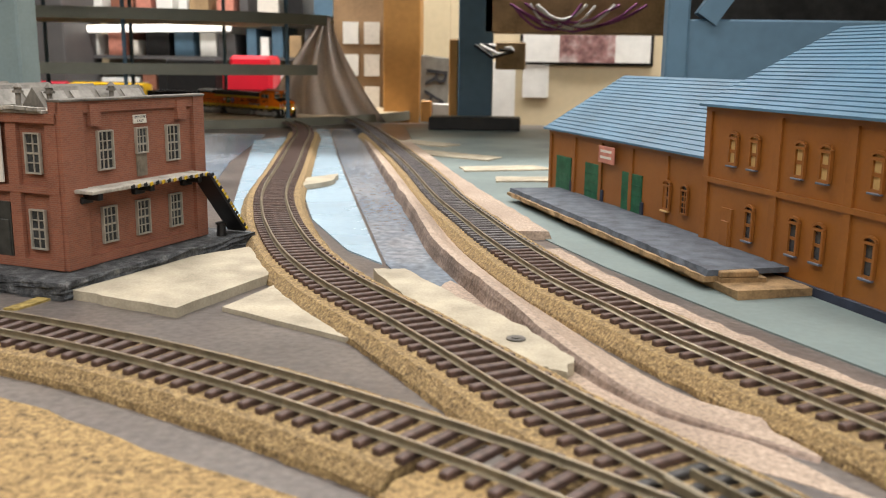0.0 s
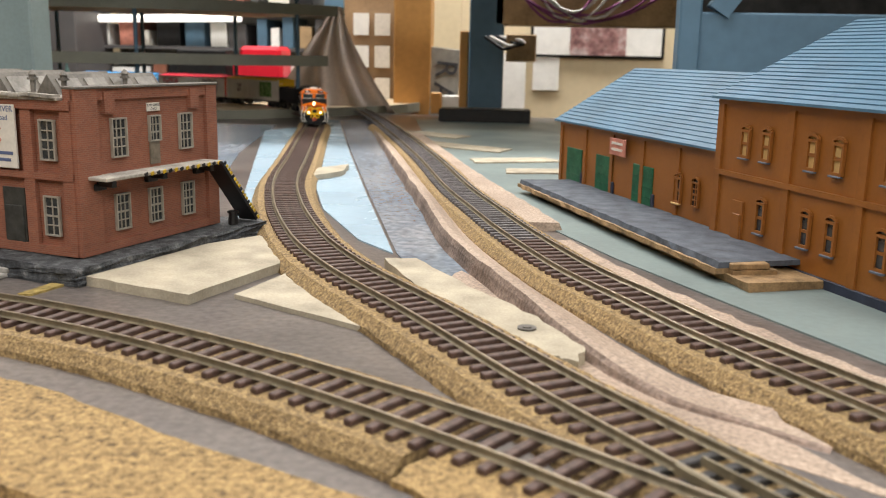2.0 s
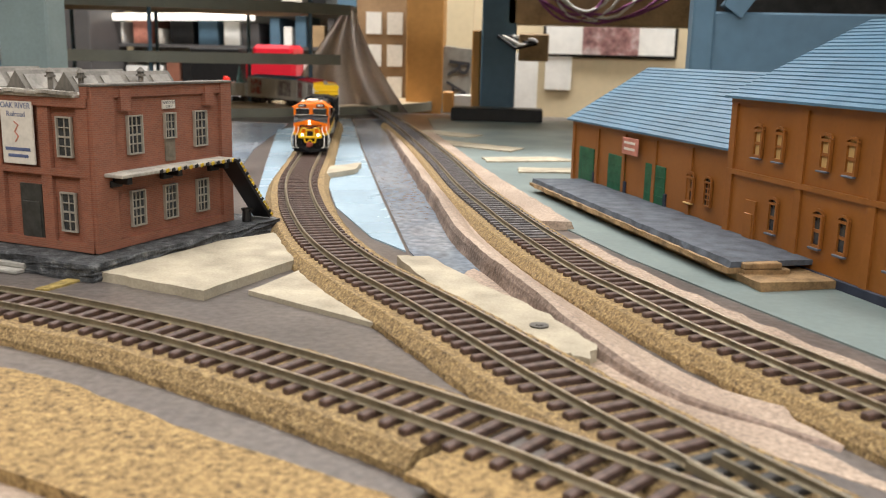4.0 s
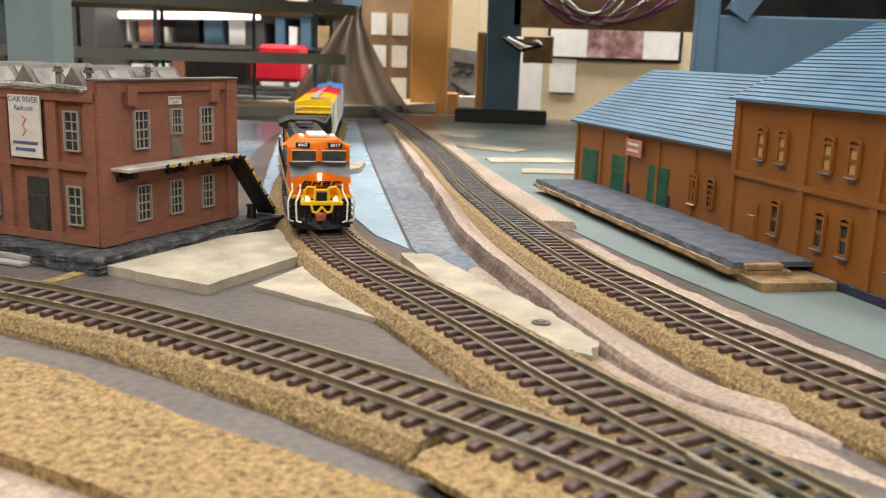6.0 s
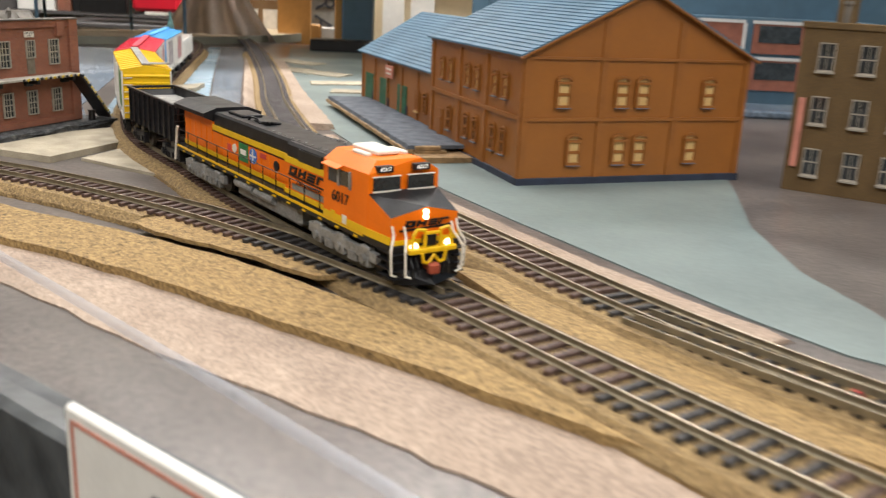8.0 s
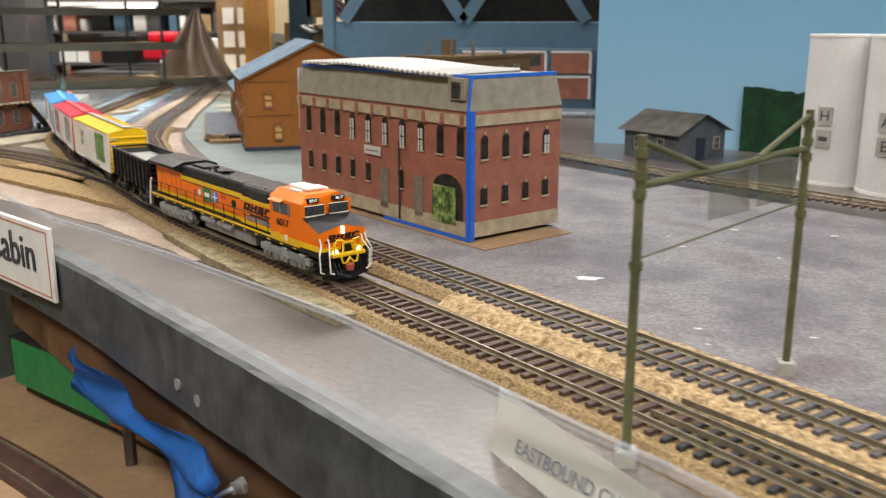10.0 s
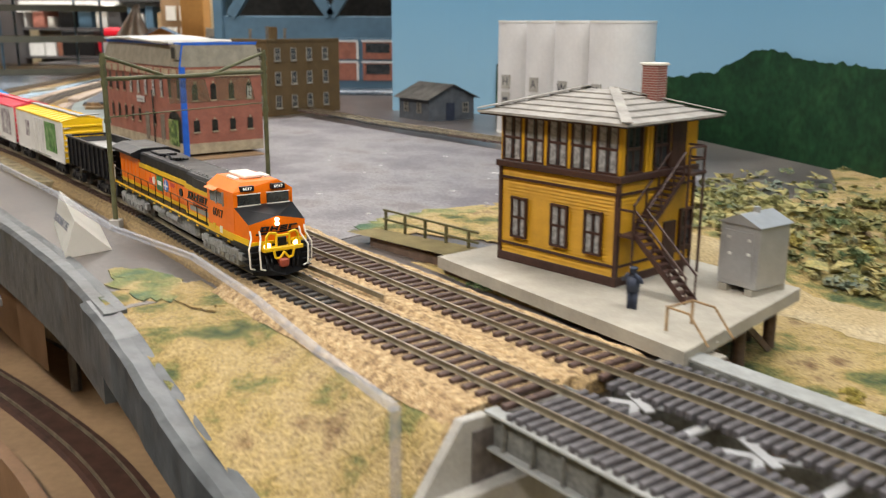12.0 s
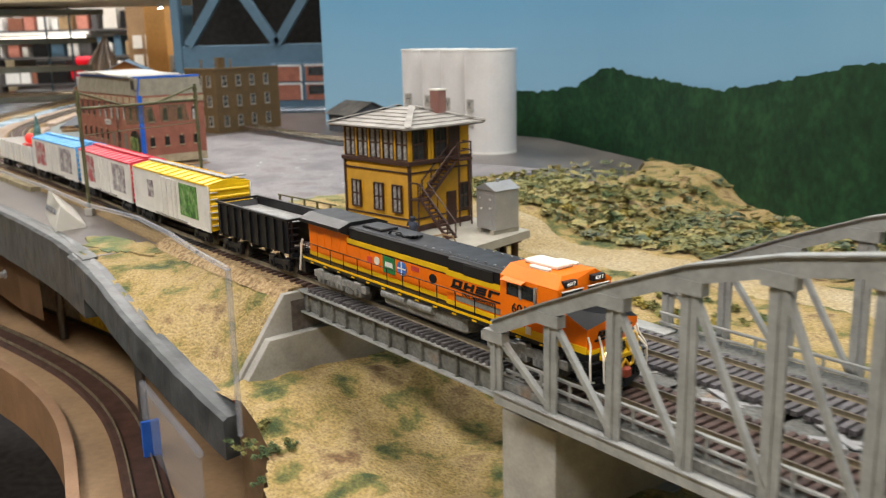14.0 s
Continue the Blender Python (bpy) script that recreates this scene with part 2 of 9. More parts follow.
def prism(bm, outline, z0, z1):
    """An upright slab over an outline of (x, y), in metres."""
    lo = [bm.verts.new((x, y, z0)) for x, y in outline]
    hi = [bm.verts.new((x, y, z1)) for x, y in outline]
    bm.faces.new(hi)
    bm.faces.new(lo[::-1])
    n = len(lo)
    for i in range(n):
        bm.faces.new((lo[i], lo[(i + 1) % n], hi[(i + 1) % n], hi[i]))
    return bm


def slab(name, outline, z0, z1, material, label, category, kind="structure"):
    return solid(name, prism(B(), [(x * K, y * K) for x, y in outline], z0 * K, z1 * K), material, label, category, kind=kind)


def smooth_line(pts, step):
    """A smooth line through points, in even steps, with its directions."""
    pts = [Vector((*p, 0)) if len(p) == 2 else Vector(p) for p in pts]
    ext = [2 * pts[0] - pts[1], *pts, 2 * pts[-1] - pts[-2]]
    dense = []
    for a, b, c, d in zip(ext, ext[1:], ext[2:], ext[3:]):
        for i in range(24):
            t = i / 24
            dense.append(0.5 * (2 * b + (c - a) * t + (2 * a - 5 * b + 4 * c - d) * t * t + (3 * b - a - 3 * c + d) * t ** 3))
    dense.append(pts[-1])
    for _ in range(14):
        dense = [dense[0], *[(a + 2 * b + c) / 4 for a, b, c in zip(dense, dense[1:], dense[2:])], dense[-1]]
    cum = [0.0]
    for a, b in zip(dense, dense[1:]):
        cum.append(cum[-1] + (b - a).length)
    n = max(2, int(cum[-1] / step))
    xs = np.linspace(0, cum[-1], n + 1)
    arr = np.array(dense)
    return [Vector([np.interp(s, cum, arr[:, k]) for k in range(3)]) for s in xs], cum[-1]


def sweep(bm, line, section, rough=0.0, seed=1):
    """Carries a closed section of (offset to the line's left, height) along a line, in metres."""
    rnd = random.Random(seed)
    rings = []
    for i, p in enumerate(line):
        d = (line[min(i + 1, len(line) - 1)] - line[max(i - 1, 0)])
        d.z = 0
        d.normalize()
        n = Vector((-d.y, d.x, 0))
        rings.append([bm.verts.new(p + n * (o + rnd.uniform(-rough, rough)) + Vector((0, 0, z + rnd.uniform(-rough, rough) * 0.4))) for o, z in section])
    k = len(section)
    for a, b in zip(rings, rings[1:]):
        for j in range(k):
            bm.faces.new((a[j], a[(j + 1) % k], b[(j + 1) % k], b[j]))
    bm.faces.new(rings[0])
    bm.faces.new(rings[-1][::-1])
    return bm


def lettering(name, text, size, material, parent, m, label=""):
    cu = bpy.data.curves.new(name, "FONT")
    cu.body, cu.size, cu.extrude = text, size, size * 0.02
    cu.align_x, cu.align_y = "CENTER", "CENTER"
    cu.materials.append(material)
    ob = new(name, cu)
    ob.parent = parent
    ob.matrix_basis = m
    if label:
        ob["label"] = label
    return ob


# the frame along the bridge: u along the tracks, v away from the aisle
BO, BU, BV = Vector((7.76, -6.18, 0)), Vector((0.665, -0.747, 0)), Vector((0.747, 0.665, 0))


def Q(u, v, z=0.0):
    return (BO + BU * u + BV * v + Vector((0, 0, z))) * K


# ---- the layout's board and its front ----
EDGE = [(-6.0, 5.3), (-2.4, 2.3), (0.6, 0.1), (2.0, -1.07), (3.02, -2.08), (4.17, -3.23), (5.25, -4.4), (5.64, -4.87), (5.98, -5.3)]
board_outline = EDGE[:-1] + [(5.94, -5.26), (6.35, -4.89), (7.6, -6.3), (7.68, -6.39), (8.46, -5.69), (7.46, -4.57), (10.19, -2.14), (10.6, -0.5), (9.6, 2.0), (6.6, 4.9), (6.0, 8.9), (1.6, 9.6), (1.2, 15.6), (-7.0, 15.6)]
slab("board", board_outline, -0.25, 0.0, M["board"], "grey painted plywood layout board", "board")
slab("yard_paving", [(2.75, -0.6), (5.0, -3.0), (6.35, -4.3), (6.85, -3.55), (8.0, -3.25), (9.4, -1.15), (8.3, -0.4), (6.4, 1.6), (5.2, 2.9), (4.6, 3.6), (3.3, 1.5), (3.05, 0.2)], 0.0, 0.006, M["yard"], "mottled grey painted yard paving", "ground")
slab("painted_ground", [(-1.5, 14.5), (-1.05, 11.6), (-0.34, 8.28), (0.27, 5.72), (0.65, 4.76), (1.03, 3.97), (1.38, 3.28), (1.7, 2.7), (2.2, 1.85), (2.5, 1.35), (2.75, 1.0), (2.95, 0.85), (3.1, 1.0), (3.05, 1.5), (2.95, 2.0), (2.98, 2.8), (3.2, 3.9), (3.4, 5.6), (2.4, 8.0), (1.3, 10.5), (1.0, 14.5)], 0.0, 0.007, M["bluegrey"], "pale blue-green painted ground beside the tracks", "ground")
slab("blue_strip", [(-2.75, 13.8), (-2.0, 9.8), (-1.45, 7.2), (-1.1, 5.94), (-0.7, 5.0), (-0.47, 4.69), (-0.9, 6.48), (-1.58, 9.39), (-2.57, 13.8)], 0.0, 0.008, M["skyblue"], "sky blue painted strip beside the curved track", "ground")
slab("blue_field", [(-3.08, 11.6), (-2.12, 7.8), (-1.54, 5.54), (-1.2, 5.49), (-1.6, 7.16), (-2.1, 9.2), (-2.7, 12.66)], 0.0, 0.008, M["skyblue"], "sky blue painted strip outside the curve", "ground")
slab("slate_field", [(-1.95, 6.2), (-1.5, 5.2), (-2.5, 4.9), (-6.5, 7.8), (-6.5, 12.6), (-3.2, 12.6), (-2.65, 9.2)], 0.0, 0.006, M["slate"], "slate blue painted field, pale reflections put into its colour", "ground")
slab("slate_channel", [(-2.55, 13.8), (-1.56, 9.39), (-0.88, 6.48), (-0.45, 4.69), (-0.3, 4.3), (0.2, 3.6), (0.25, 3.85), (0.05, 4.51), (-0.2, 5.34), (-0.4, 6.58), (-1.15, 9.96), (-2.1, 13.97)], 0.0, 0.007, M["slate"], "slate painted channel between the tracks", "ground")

# fascia: a grey board along the aisle with a hardboard panel under it
edge_line, edge_len = smooth_line([(x * K, y * K) for x, y in EDGE], 0.02)
fascia = solid("fascia", sweep(B(), edge_line, [(0.0, 0.0005), (0.004, 0.0015), (0.004, -0.043), (-0.009, -0.043), (-0.009, -0.001), (-0.006, 0.0005)], 0.0004), M["fascia"], "thickly painted grey wooden fascia of the layout", "fascia", kind="structure")

# the fascia goes on down the foot of the hill
hill_edge = [Q(u, v, z) for u, v, z in ((-2.1, -0.755, 0.0), (-1.52, -0.79, -0.02), (-0.73, -0.8, -0.2), (-0.21, -0.74, -0.38), (0.3, -0.68, -0.52))]
line = []
for a, b in zip(hill_edge, hill_edge[1:]):
    line += [a.lerp(b, i / 8) for i in range(8)]
line.append(hill_edge[-1])
solid("fascia", sweep(B(), line, [(0.0, 0.0005), (0.004, 0.0012), (0.004, -0.024), (-0.009, -0.024), (-0.009, -0.001), (-0.006, 0.0005)], 0.0004, 2), M["fascia"], "grey fascia sloping down the foot of the hill", "fascia", kind="structure")

# low hill, valley and field round the bridge, one sheet
def step(x, a, b):
    t = min(1.0, max(0.0, (x - a) / (b - a)))
    return t * t * (3 - 2 * t)


def ground_height(u, v):
    lump = 0.03 * noise.noise((u * 2.2, v * 2.2, 1.3)) + 0.02 * noise.noise((u * 6, v * 6, 4.1)) + 0.008 * noise.noise((u * 18, v * 18, 2.1))
    foot = float(np.interp(u, [-2.0, -1.5, -0.73, -0.2, 0.3], [0.0, -0.03, -0.2, -0.38, -0.52]))
    t = min(1.0, max(0.0, (-v - 0.26) / 0.5))
    hill = 0.006 + foot * t ** 0.8 + lump * min(1, t * 3) * (0.15 + 0.85 * step(u, -2.2, -1.2))
    back = 0.006 - 0.23 * step(u, -1.25, -0.45) * step(v, 0.85, 1.15) + lump * step(u, -1.6, -0.9)
    wing = float(np.interp(v, [-0.58, -0.24], [-0.45, 0.03]))
    hill += (wing + 0.25 * lump - hill) * step(u, -0.5, 0.0) * step(-v, 0.2, 0.3)
    top = hill if v < 0.3 else back
    wall = 0.07 + 2.0 * max(0.0, -v - 0.58)
    cut = step(u, wall - 0.03, wall + 0.04) if v < 0.9 else 0.0
    floor = -0.42 - 0.2 * step(u, 0.3, 1.2) - 0.12 * step(-v, 0.5, 1.2) + lump * 1.6
    low = floor * (1 - step(v, 0.75, 1.15)) + back * step(v, 0.75, 1.15)
    if v >= 0.7 and u > 0:
        return low
    return top * (1 - cut) + low * cut


# front edge of the scenery, and the panel that closes it
EDGE_U = [-2.5, -1.5, -0.7, -0.2, 0.3, 0.45, 0.76, 1.04, 1.45]
EDGE_V = [-0.74, -0.78, -0.79, -0.73, -0.67, -0.68, -0.72, -0.92, -1.3]
bm = B()
us = np.concatenate([np.linspace(-2.5, -0.05, 40), np.linspace(0.0, 0.9, 36), np.linspace(0.97, 3.5, 46), np.linspace(3.7, 12.0, 40)])
vs = np.concatenate([np.linspace(-1.3, 1.4, 72), np.linspace(1.5, 8.0, 46)])
grid = {}
for i, u in enumerate(us):
    for j, v0 in enumerate(vs):
        v = max(v0, float(np.interp(u, EDGE_U, EDGE_V)))
        z = ground_height(u, v)
        if u < -0.02 and -0.2 < v < 0.85:
            z = -0.04
        if v >= 0.85 and u < -1.75 + 0.25 * noise.noise((v * 2.0, 3.0, 0.0)):
            z = -0.05
        if u < -2.2 + 0.3 * noise.noise((v * 3.0, 1.0, 0.0)) and v < 0:
            z = -0.04
        grid[i, j] = bm.verts.new(Q(u, v, z))
for i in range(len(us) - 1):
    for j in range(len(vs) - 1):
        q = [grid[i, j], grid[i + 1, j], grid[i + 1, j + 1], grid[i, j + 1]]
        if (q[0].co - q[3].co).length > 1e-6 and (q[1].co - q[2].co).length > 1e-6:
            bm.faces.new(q)
edge_us = [0.3 + 0.05 * i for i in range(24)]
skirt = B()
rows = [[skirt.verts.new(Q(u, float(np.interp(u, EDGE_U, EDGE_V)), z)) for z in (ground_height(u, float(np.interp(u, EDGE_U, EDGE_V))) - 0.004, -1.3)] for u in edge_us]
for a, b in zip(rows, rows[1:]):
    skirt.faces.new((a[0], b[0], b[1], a[1]))
bmesh.ops.solidify(skirt, geom=skirt.faces[:], thickness=0.004)
solid("valley_front", skirt, M["plywood"], "bare plywood front under the valley edge", "panel", kind="structure")
solid("ground", bm, M["grass"], "ochre and green scattered ground cover of the hill and valley", "ground", kind="structure", smooth=True)

# ---- tracks ----
LINE_FRONT = [(-10.0, 16.6), (-7.5, 16.5), (-5.6, 16.1), (-4.2, 15.3), (-3.45, 14.5), (-2.95, 13.5), (-2.54, 12.0), (-2.24, 10.4), (-1.82, 8.2), (-1.54, 6.7), (-1.27, 5.7), (-1.05, 5.05), (-0.86, 4.57), (-0.67, 4.19), (-0.5, 3.9), (-0.23, 3.5), (0.0, 3.14), (0.19, 2.83), (0.34, 2.6), (0.75, 2.02), (1.3, 1.27), (1.99, 0.36), (2.3, -0.02), (2.64, -0.43), (3.0, -0.8), (3.36, -1.18), (4.2, -2.1), (5.15, -3.15), (5.64, -3.72), (6.1, -4.28), (6.6, -4.86), (7.42, -5.76), (8.05, -6.43), (8.6, -7.05), (8.95, -7.46), (10.3, -8.98), (12.0, -10.9)]
LINE_BRANCH = [(-3.6, 3.75), (-2.6, 3.52), (-1.85, 3.28), (-1.58, 3.2), (-1.08, 3.0), (-0.63, 2.77), (-0.28, 2.56), (0.05, 2.34), (0.27, 2.18), (0.75, 1.78), (1.3, 1.25)]
LINE_BACK = [(-3.0, 16.6), (-2.13, 14.1), (-1.24, 10.7), (-0.67, 8.35), (-0.29, 6.6), (-0.04, 5.65), (0.1, 5.13), (0.28, 4.55), (0.44, 4.1), (0.62, 3.72), (0.78, 3.36), (0.92, 3.1), (1.04, 2.88), (1.5, 2.1), (2.0, 1.28), (2.38, 0.75), (2.75, 0.32), (3.05, 0.02), (3.36, -0.32), (3.75, -0.8), (4.6, -1.75), (5.6, -2.93), (6.25, -3.72), (6.75, -4.33), (7.1, -4.72), (7.45, -5.12), (8.12, -5.86), (8.5, -6.22), (8.9, -6.64), (9.25, -7.03), (10.75, -8.7), (12.4, -10.55)]
RAIL_TOP, TIE_TOP, BED_TOP = 0.0101, 0.0079, 0.0061
TIE_STEP = 0.0071
tie_bm = B()
box(tie_bm, -0.0014, 0.0014, -0.0138, 0.0138, -0.0021, 0, 0.0003)
TIE = {k: mesh_of("tie", tie_bm.copy(), M[k]) for k in ("tie", "tieblack", "tiegrey")}
wide_bm = B()
box(wide_bm, -0.0012, 0.0012, -0.0178, 0.0178, -0.0026, 0, 0.0003)
TIE["bridge"] = mesh_of("tie", wide_bm.copy(), M["tiegrey"])


def rail_section(s):
    g = 0.00825 * s
    return [(g - 0.001, TIE_TOP), (g + 0.001, TIE_TOP), (g + 0.0003, TIE_TOP + 0.0005), (g + 0.0003, RAIL_TOP - 0.0007), (g + 0.0005, RAIL_TOP - 0.0003), (g + 0.0005, RAIL_TOP), (g - 0.0005, RAIL_TOP), (g - 0.0005, RAIL_TOP - 0.0003), (g - 0.0003, RAIL_TOP - 0.0007), (g - 0.0003, TIE_TOP + 0.0005)]


def tie_kind(p, back):
    """Brown flex track in most places, black sleepers at the turnouts, grey ones on the bridge."""
    x, y = p.x / K, p.y / K
    u = (Vector((x, y, 0)) - BO).dot(BU)
    if u > 0.14:
        return "bridge"
    if back:
        return "tieblack" if 1.95 < x < 3.9 else "tie"
    return "tieblack" if 0.55 < x < 1.35 or 1.85 < x < 2.25 or 5.2 < x < 7.0 else "tie"


def track(label, pts, back=False, near=None, bed=True, group="tracks"):
    tr = thing("track", label, "railway track", group)
    line, length = smooth_line([(x * K, y * K) for x, y in pts], 0.0053)
    fine = line[::2] + ([line[-1]] if len(line) % 2 == 0 else [])
    for s in (-1, 1):
        part("rail", sweep(B(), fine, rail_section(s)), M["rail"], tr, "bronze-brown nickel rail")
        bm = B()
        g = 0.00825 * s
        sweep(bm, fine, [(g - 0.00042, RAIL_TOP + 0.00002), (g + 0.00042, RAIL_TOP + 0.00002), (g + 0.00032, RAIL_TOP + 0.0001), (g - 0.00032, RAIL_TOP + 0.0001)])
        part("rail_head", bm, M["railtop"], tr, "polished rail head")
    rnd = random.Random(5)
    far = B()
    count = 0
    cum = np.linspace(0, length, len(line))
    arr = np.array(line)
    s = TIE_STEP / 2
    while s < length:
        p = Vector([np.interp(s, cum, arr[:, k]) for k in range(3)])
        e = Vector([np.interp(s + 0.004, cum, arr[:, k]) for k in range(3)])
        w_ = Vector([np.interp(s - 0.004, cum, arr[:, k]) for k in range(3)])
        d = e - w_
        s += 0.0046 if tie_kind(p, back) == "bridge" else TIE_STEP
        m = Matrix.Translation((p.x, p.y, TIE_TOP + rnd.uniform(-0.0001, 0.0001))) @ Matrix.Rotation(math.atan2(d.y, d.x) + rnd.uniform(-0.03, 0.03), 4, "Z")
        kind = tie_kind(p, back)
        if near(p.x / K, p.y / K) and count < 300:
            ob = new("tie", TIE[kind])
            ob.parent, ob.matrix_basis = tr, m
            count += 1
        else:
            w = 0.0178 if kind == "bridge" else 0.0136
            box(far, -0.0014, 0.0014, -w, w, -0.0021, 0, 0, m)
    far_ob = part("distant_tie", far, M["tiegrey"] if back else M["tie"], tr, "rest of the brown sleepers")
    far_ob["kind"] = "stuff"
    return tr, line


near_front = lambda x, y: -1.3 < x < 2.9 or 5.4 < x < 9.2
near_back = lambda x, y: 0.2 < x < 4.2 or 6.2 < x < 9.4
track_front, line_front = track("curved main track on cork roadbed leading to the bridge", LINE_FRONT, near=near_front)
track_branch, line_branch = track("branch track on cork joining the main track at a turnout", LINE_BRANCH, near=lambda x, y: True)
track_back, line_back = track("second track running beside the painted ground to the bridge", LINE_BACK, back=True, near=near_back)

# guard and closure rails at the turnouts and the crossover
def extra_rails(name, label, rails):
    th = thing(name, label, "railway turnout", "turnouts")
    for pts in rails:
        line, _ = smooth_line([(x * K, y * K) for x, y in pts], 0.006)
        part("rail", sweep(B(), line, [(-0.0005, TIE_TOP), (0.0005, TIE_TOP), (0.0004, RAIL_TOP), (-0.0004, RAIL_TOP)]), M["rail"], th)
    return th


def offset_line(pts, o):
    out = []
    for i, p in enumerate(pts):
        a, b = Vector(pts[max(0, i - 1)]), Vector(pts[min(len(pts) - 1, i + 1)])
        d = (b - a).normalized()
        out.append((p[0] - d.y * o, p[1] + d.x * o))
    return out


cross = [(5.35, -3.35), (5.8, -3.85), (6.25, -4.4), (6.7, -4.88), (7.1, -5.3)]
extra_rails("turnout", "black-tied turnout of the main track with bronze rails", [offset_line(cross, 0.13), offset_line(cross, -0.04)])
cross2 = [(2.05, 1.1), (2.45, 0.62), (2.85, 0.18), (3.2, -0.18)]
extra_rails("turnout", "black-tied turnout of the second track with bronze rails", [offset_line(cross2, 0.04), offset_line(cross2, -0.05), offset_line(cross2, -0.12)])
join = [(0.55, 2.2), (0.8, 1.85), (1.05, 1.52), (1.3, 1.2)]
extra_rails("turnout", "turnout where the branch joins with check rails", [offset_line(join, 0.05), offset_line(join, -0.035)])

# cork roadbed under the tracks
def roadbed(label, pts, keep, seed, material=M["cork"], name="roadbed"):
    line, _ = smooth_line([(x * K, y * K) for x, y in pts], 0.004)
    line = [p for p in line if keep(p.x / K, p.y / K)]
    inner = [(-0.0218, 0.0), (0.0218, 0.0), (0.0214, 0.0022), (0.0178, BED_TOP), (-0.0178, BED_TOP), (-0.0214, 0.0022)]
    return solid(name, sweep(B(), line, inner, 0.00045, seed), material, label, "roadbed", "roadbeds", kind="structure")


roadbed("crumbly brown cork roadbed of the main track", LINE_FRONT, lambda x, y: x < 7.7 and y < 12.5, 3)
roadbed("crumbly brown cork roadbed of the branch", LINE_BRANCH, lambda x, y: x < 0.02, 4)
roadbed("brown cork roadbed of the second track", LINE_BACK, lambda x, y: x < 8.2 and y < 12.5, 6)
# ballast shoulders where the tracks near the bridge
for pts, label, sd in ((LINE_FRONT, "sandy ballast shoulder of the main track", 8), (LINE_BACK, "sandy ballast shoulder of the second track", 9)):
    line, _ = smooth_line([(x * K, y * K) for x, y in pts], 0.006)
    line = [p for p in line if p.x > 0.46 and (-1.9 if sd == 8 else -9) < (p / K - BO).dot(BU) < 0.06]
    solid("ballast", sweep(B(), line, [(-0.029, 0.0005), (0.026, 0.0005), (0.02, 0.0064), (-0.021, 0.0064)], 0.0008, sd), M["ballast"], label, "ballast", "ballast shoulders", kind="stuff")

# ---- buildings of the layout ----
M["brickred"] = brick_mat("red_brick", (0.29, 0.1, 0.055), (0.19, 0.07, 0.045), (0.25, 0.155, 0.11), stain=0.4)
M["brickdoor"] = mat("dull_green_grey_paint", (0.19, 0.16, 0.12), 0.6, var=0.15, scale=200)
M["darkdoor"] = mat("dark_olive_door", (0.045, 0.045, 0.04), 0.5, var=0.2, scale=200)
M["sash"] = mat("pale_sash_paint", (0.33, 0.3, 0.25), 0.55, var=0.1, scale=200)
M["skypane"] = mat("dull_grey_skylight", (0.2, 0.185, 0.16), 0.5, var=0.15, scale=150)
M["pane"] = mat("dark_window_pane", (0.05, 0.055, 0.06), 0.08, var=0.3, scale=120, bump=0.0, spec=0.6)
M["gravel"] = patches("black_gravel_base", [(0.03, 0.032, 0.036), (0.08, 0.085, 0.09), (0.2, 0.2, 0.2)], 0.8, 170, 0.9, 900, (0.4, 0.56, 0.72), 0.0015)
M["roofgrey"] = mat("weathered_grey_roof", (0.16, 0.145, 0.125), 0.7, var=0.22, scale=60, fine=700, bump=0.2)
M["paleroof"] = mat("pale_weathered_roof_paint", (0.4, 0.37, 0.32), 0.7, var=0.25, scale=90, fine=700, bump=0.2)
M["orange"] = mat("orange_brown_plastic", (0.275, 0.1, 0.018), 0.42, var=0.06, scale=40, fine=500, bump=0.04)
M["orangedark"] = mat("brown_plastic_trim", (0.265, 0.096, 0.018), 0.45, var=0.08, scale=60, fine=500, bump=0.04)
M["bluetin"] = mat("slate_blue_shingle", (0.08, 0.172, 0.258), 0.42, var=0.14, scale=22, fine=500, bump=0.12)
M["green"] = mat("dark_green_door_paint", (0.012, 0.11, 0.05), 0.5, var=0.15, scale=150)
M["navy"] = mat("navy_plinth_paint", (0.025, 0.032, 0.055), 0.6, var=0.15, scale=100)
M["sillblue"] = mat("slate_sill_paint", (0.1, 0.115, 0.15), 0.6, var=0.1, scale=100)
M["shade"] = mat("cream_window_shade", (0.6, 0.4, 0.16), 0.5, var=0.1, scale=90)
M["signred"] = mat("faded_red_sign", (0.55, 0.22, 0.16), 0.6, var=0.12, scale=120)
M["signcream"] = mat("cream_sign_board", (0.66, 0.62, 0.55), 0.6, var=0.06, scale=150)
M["ink"] = mat("grey_ink", (0.06, 0.06, 0.07), 0.6, bump=0.0)
M["inkblue"] = mat("faded_blue_ink", (0.1, 0.13, 0.25), 0.6, bump=0.0)
M["hazard"] = mat("yellow_paint", (0.6, 0.4, 0.02), 0.55, var=0.2, scale=200)
M["planks"] = mat("worn_dock_planks", (0.33, 0.21, 0.1), 0.7, var=0.25, scale=120, fine=900, bump=0.4)
M["slatefloor"] = mat("slate_grey_dock_top", (0.085, 0.1, 0.125), 0.7, var=0.22, scale=110, fine=700, bump=0.4)


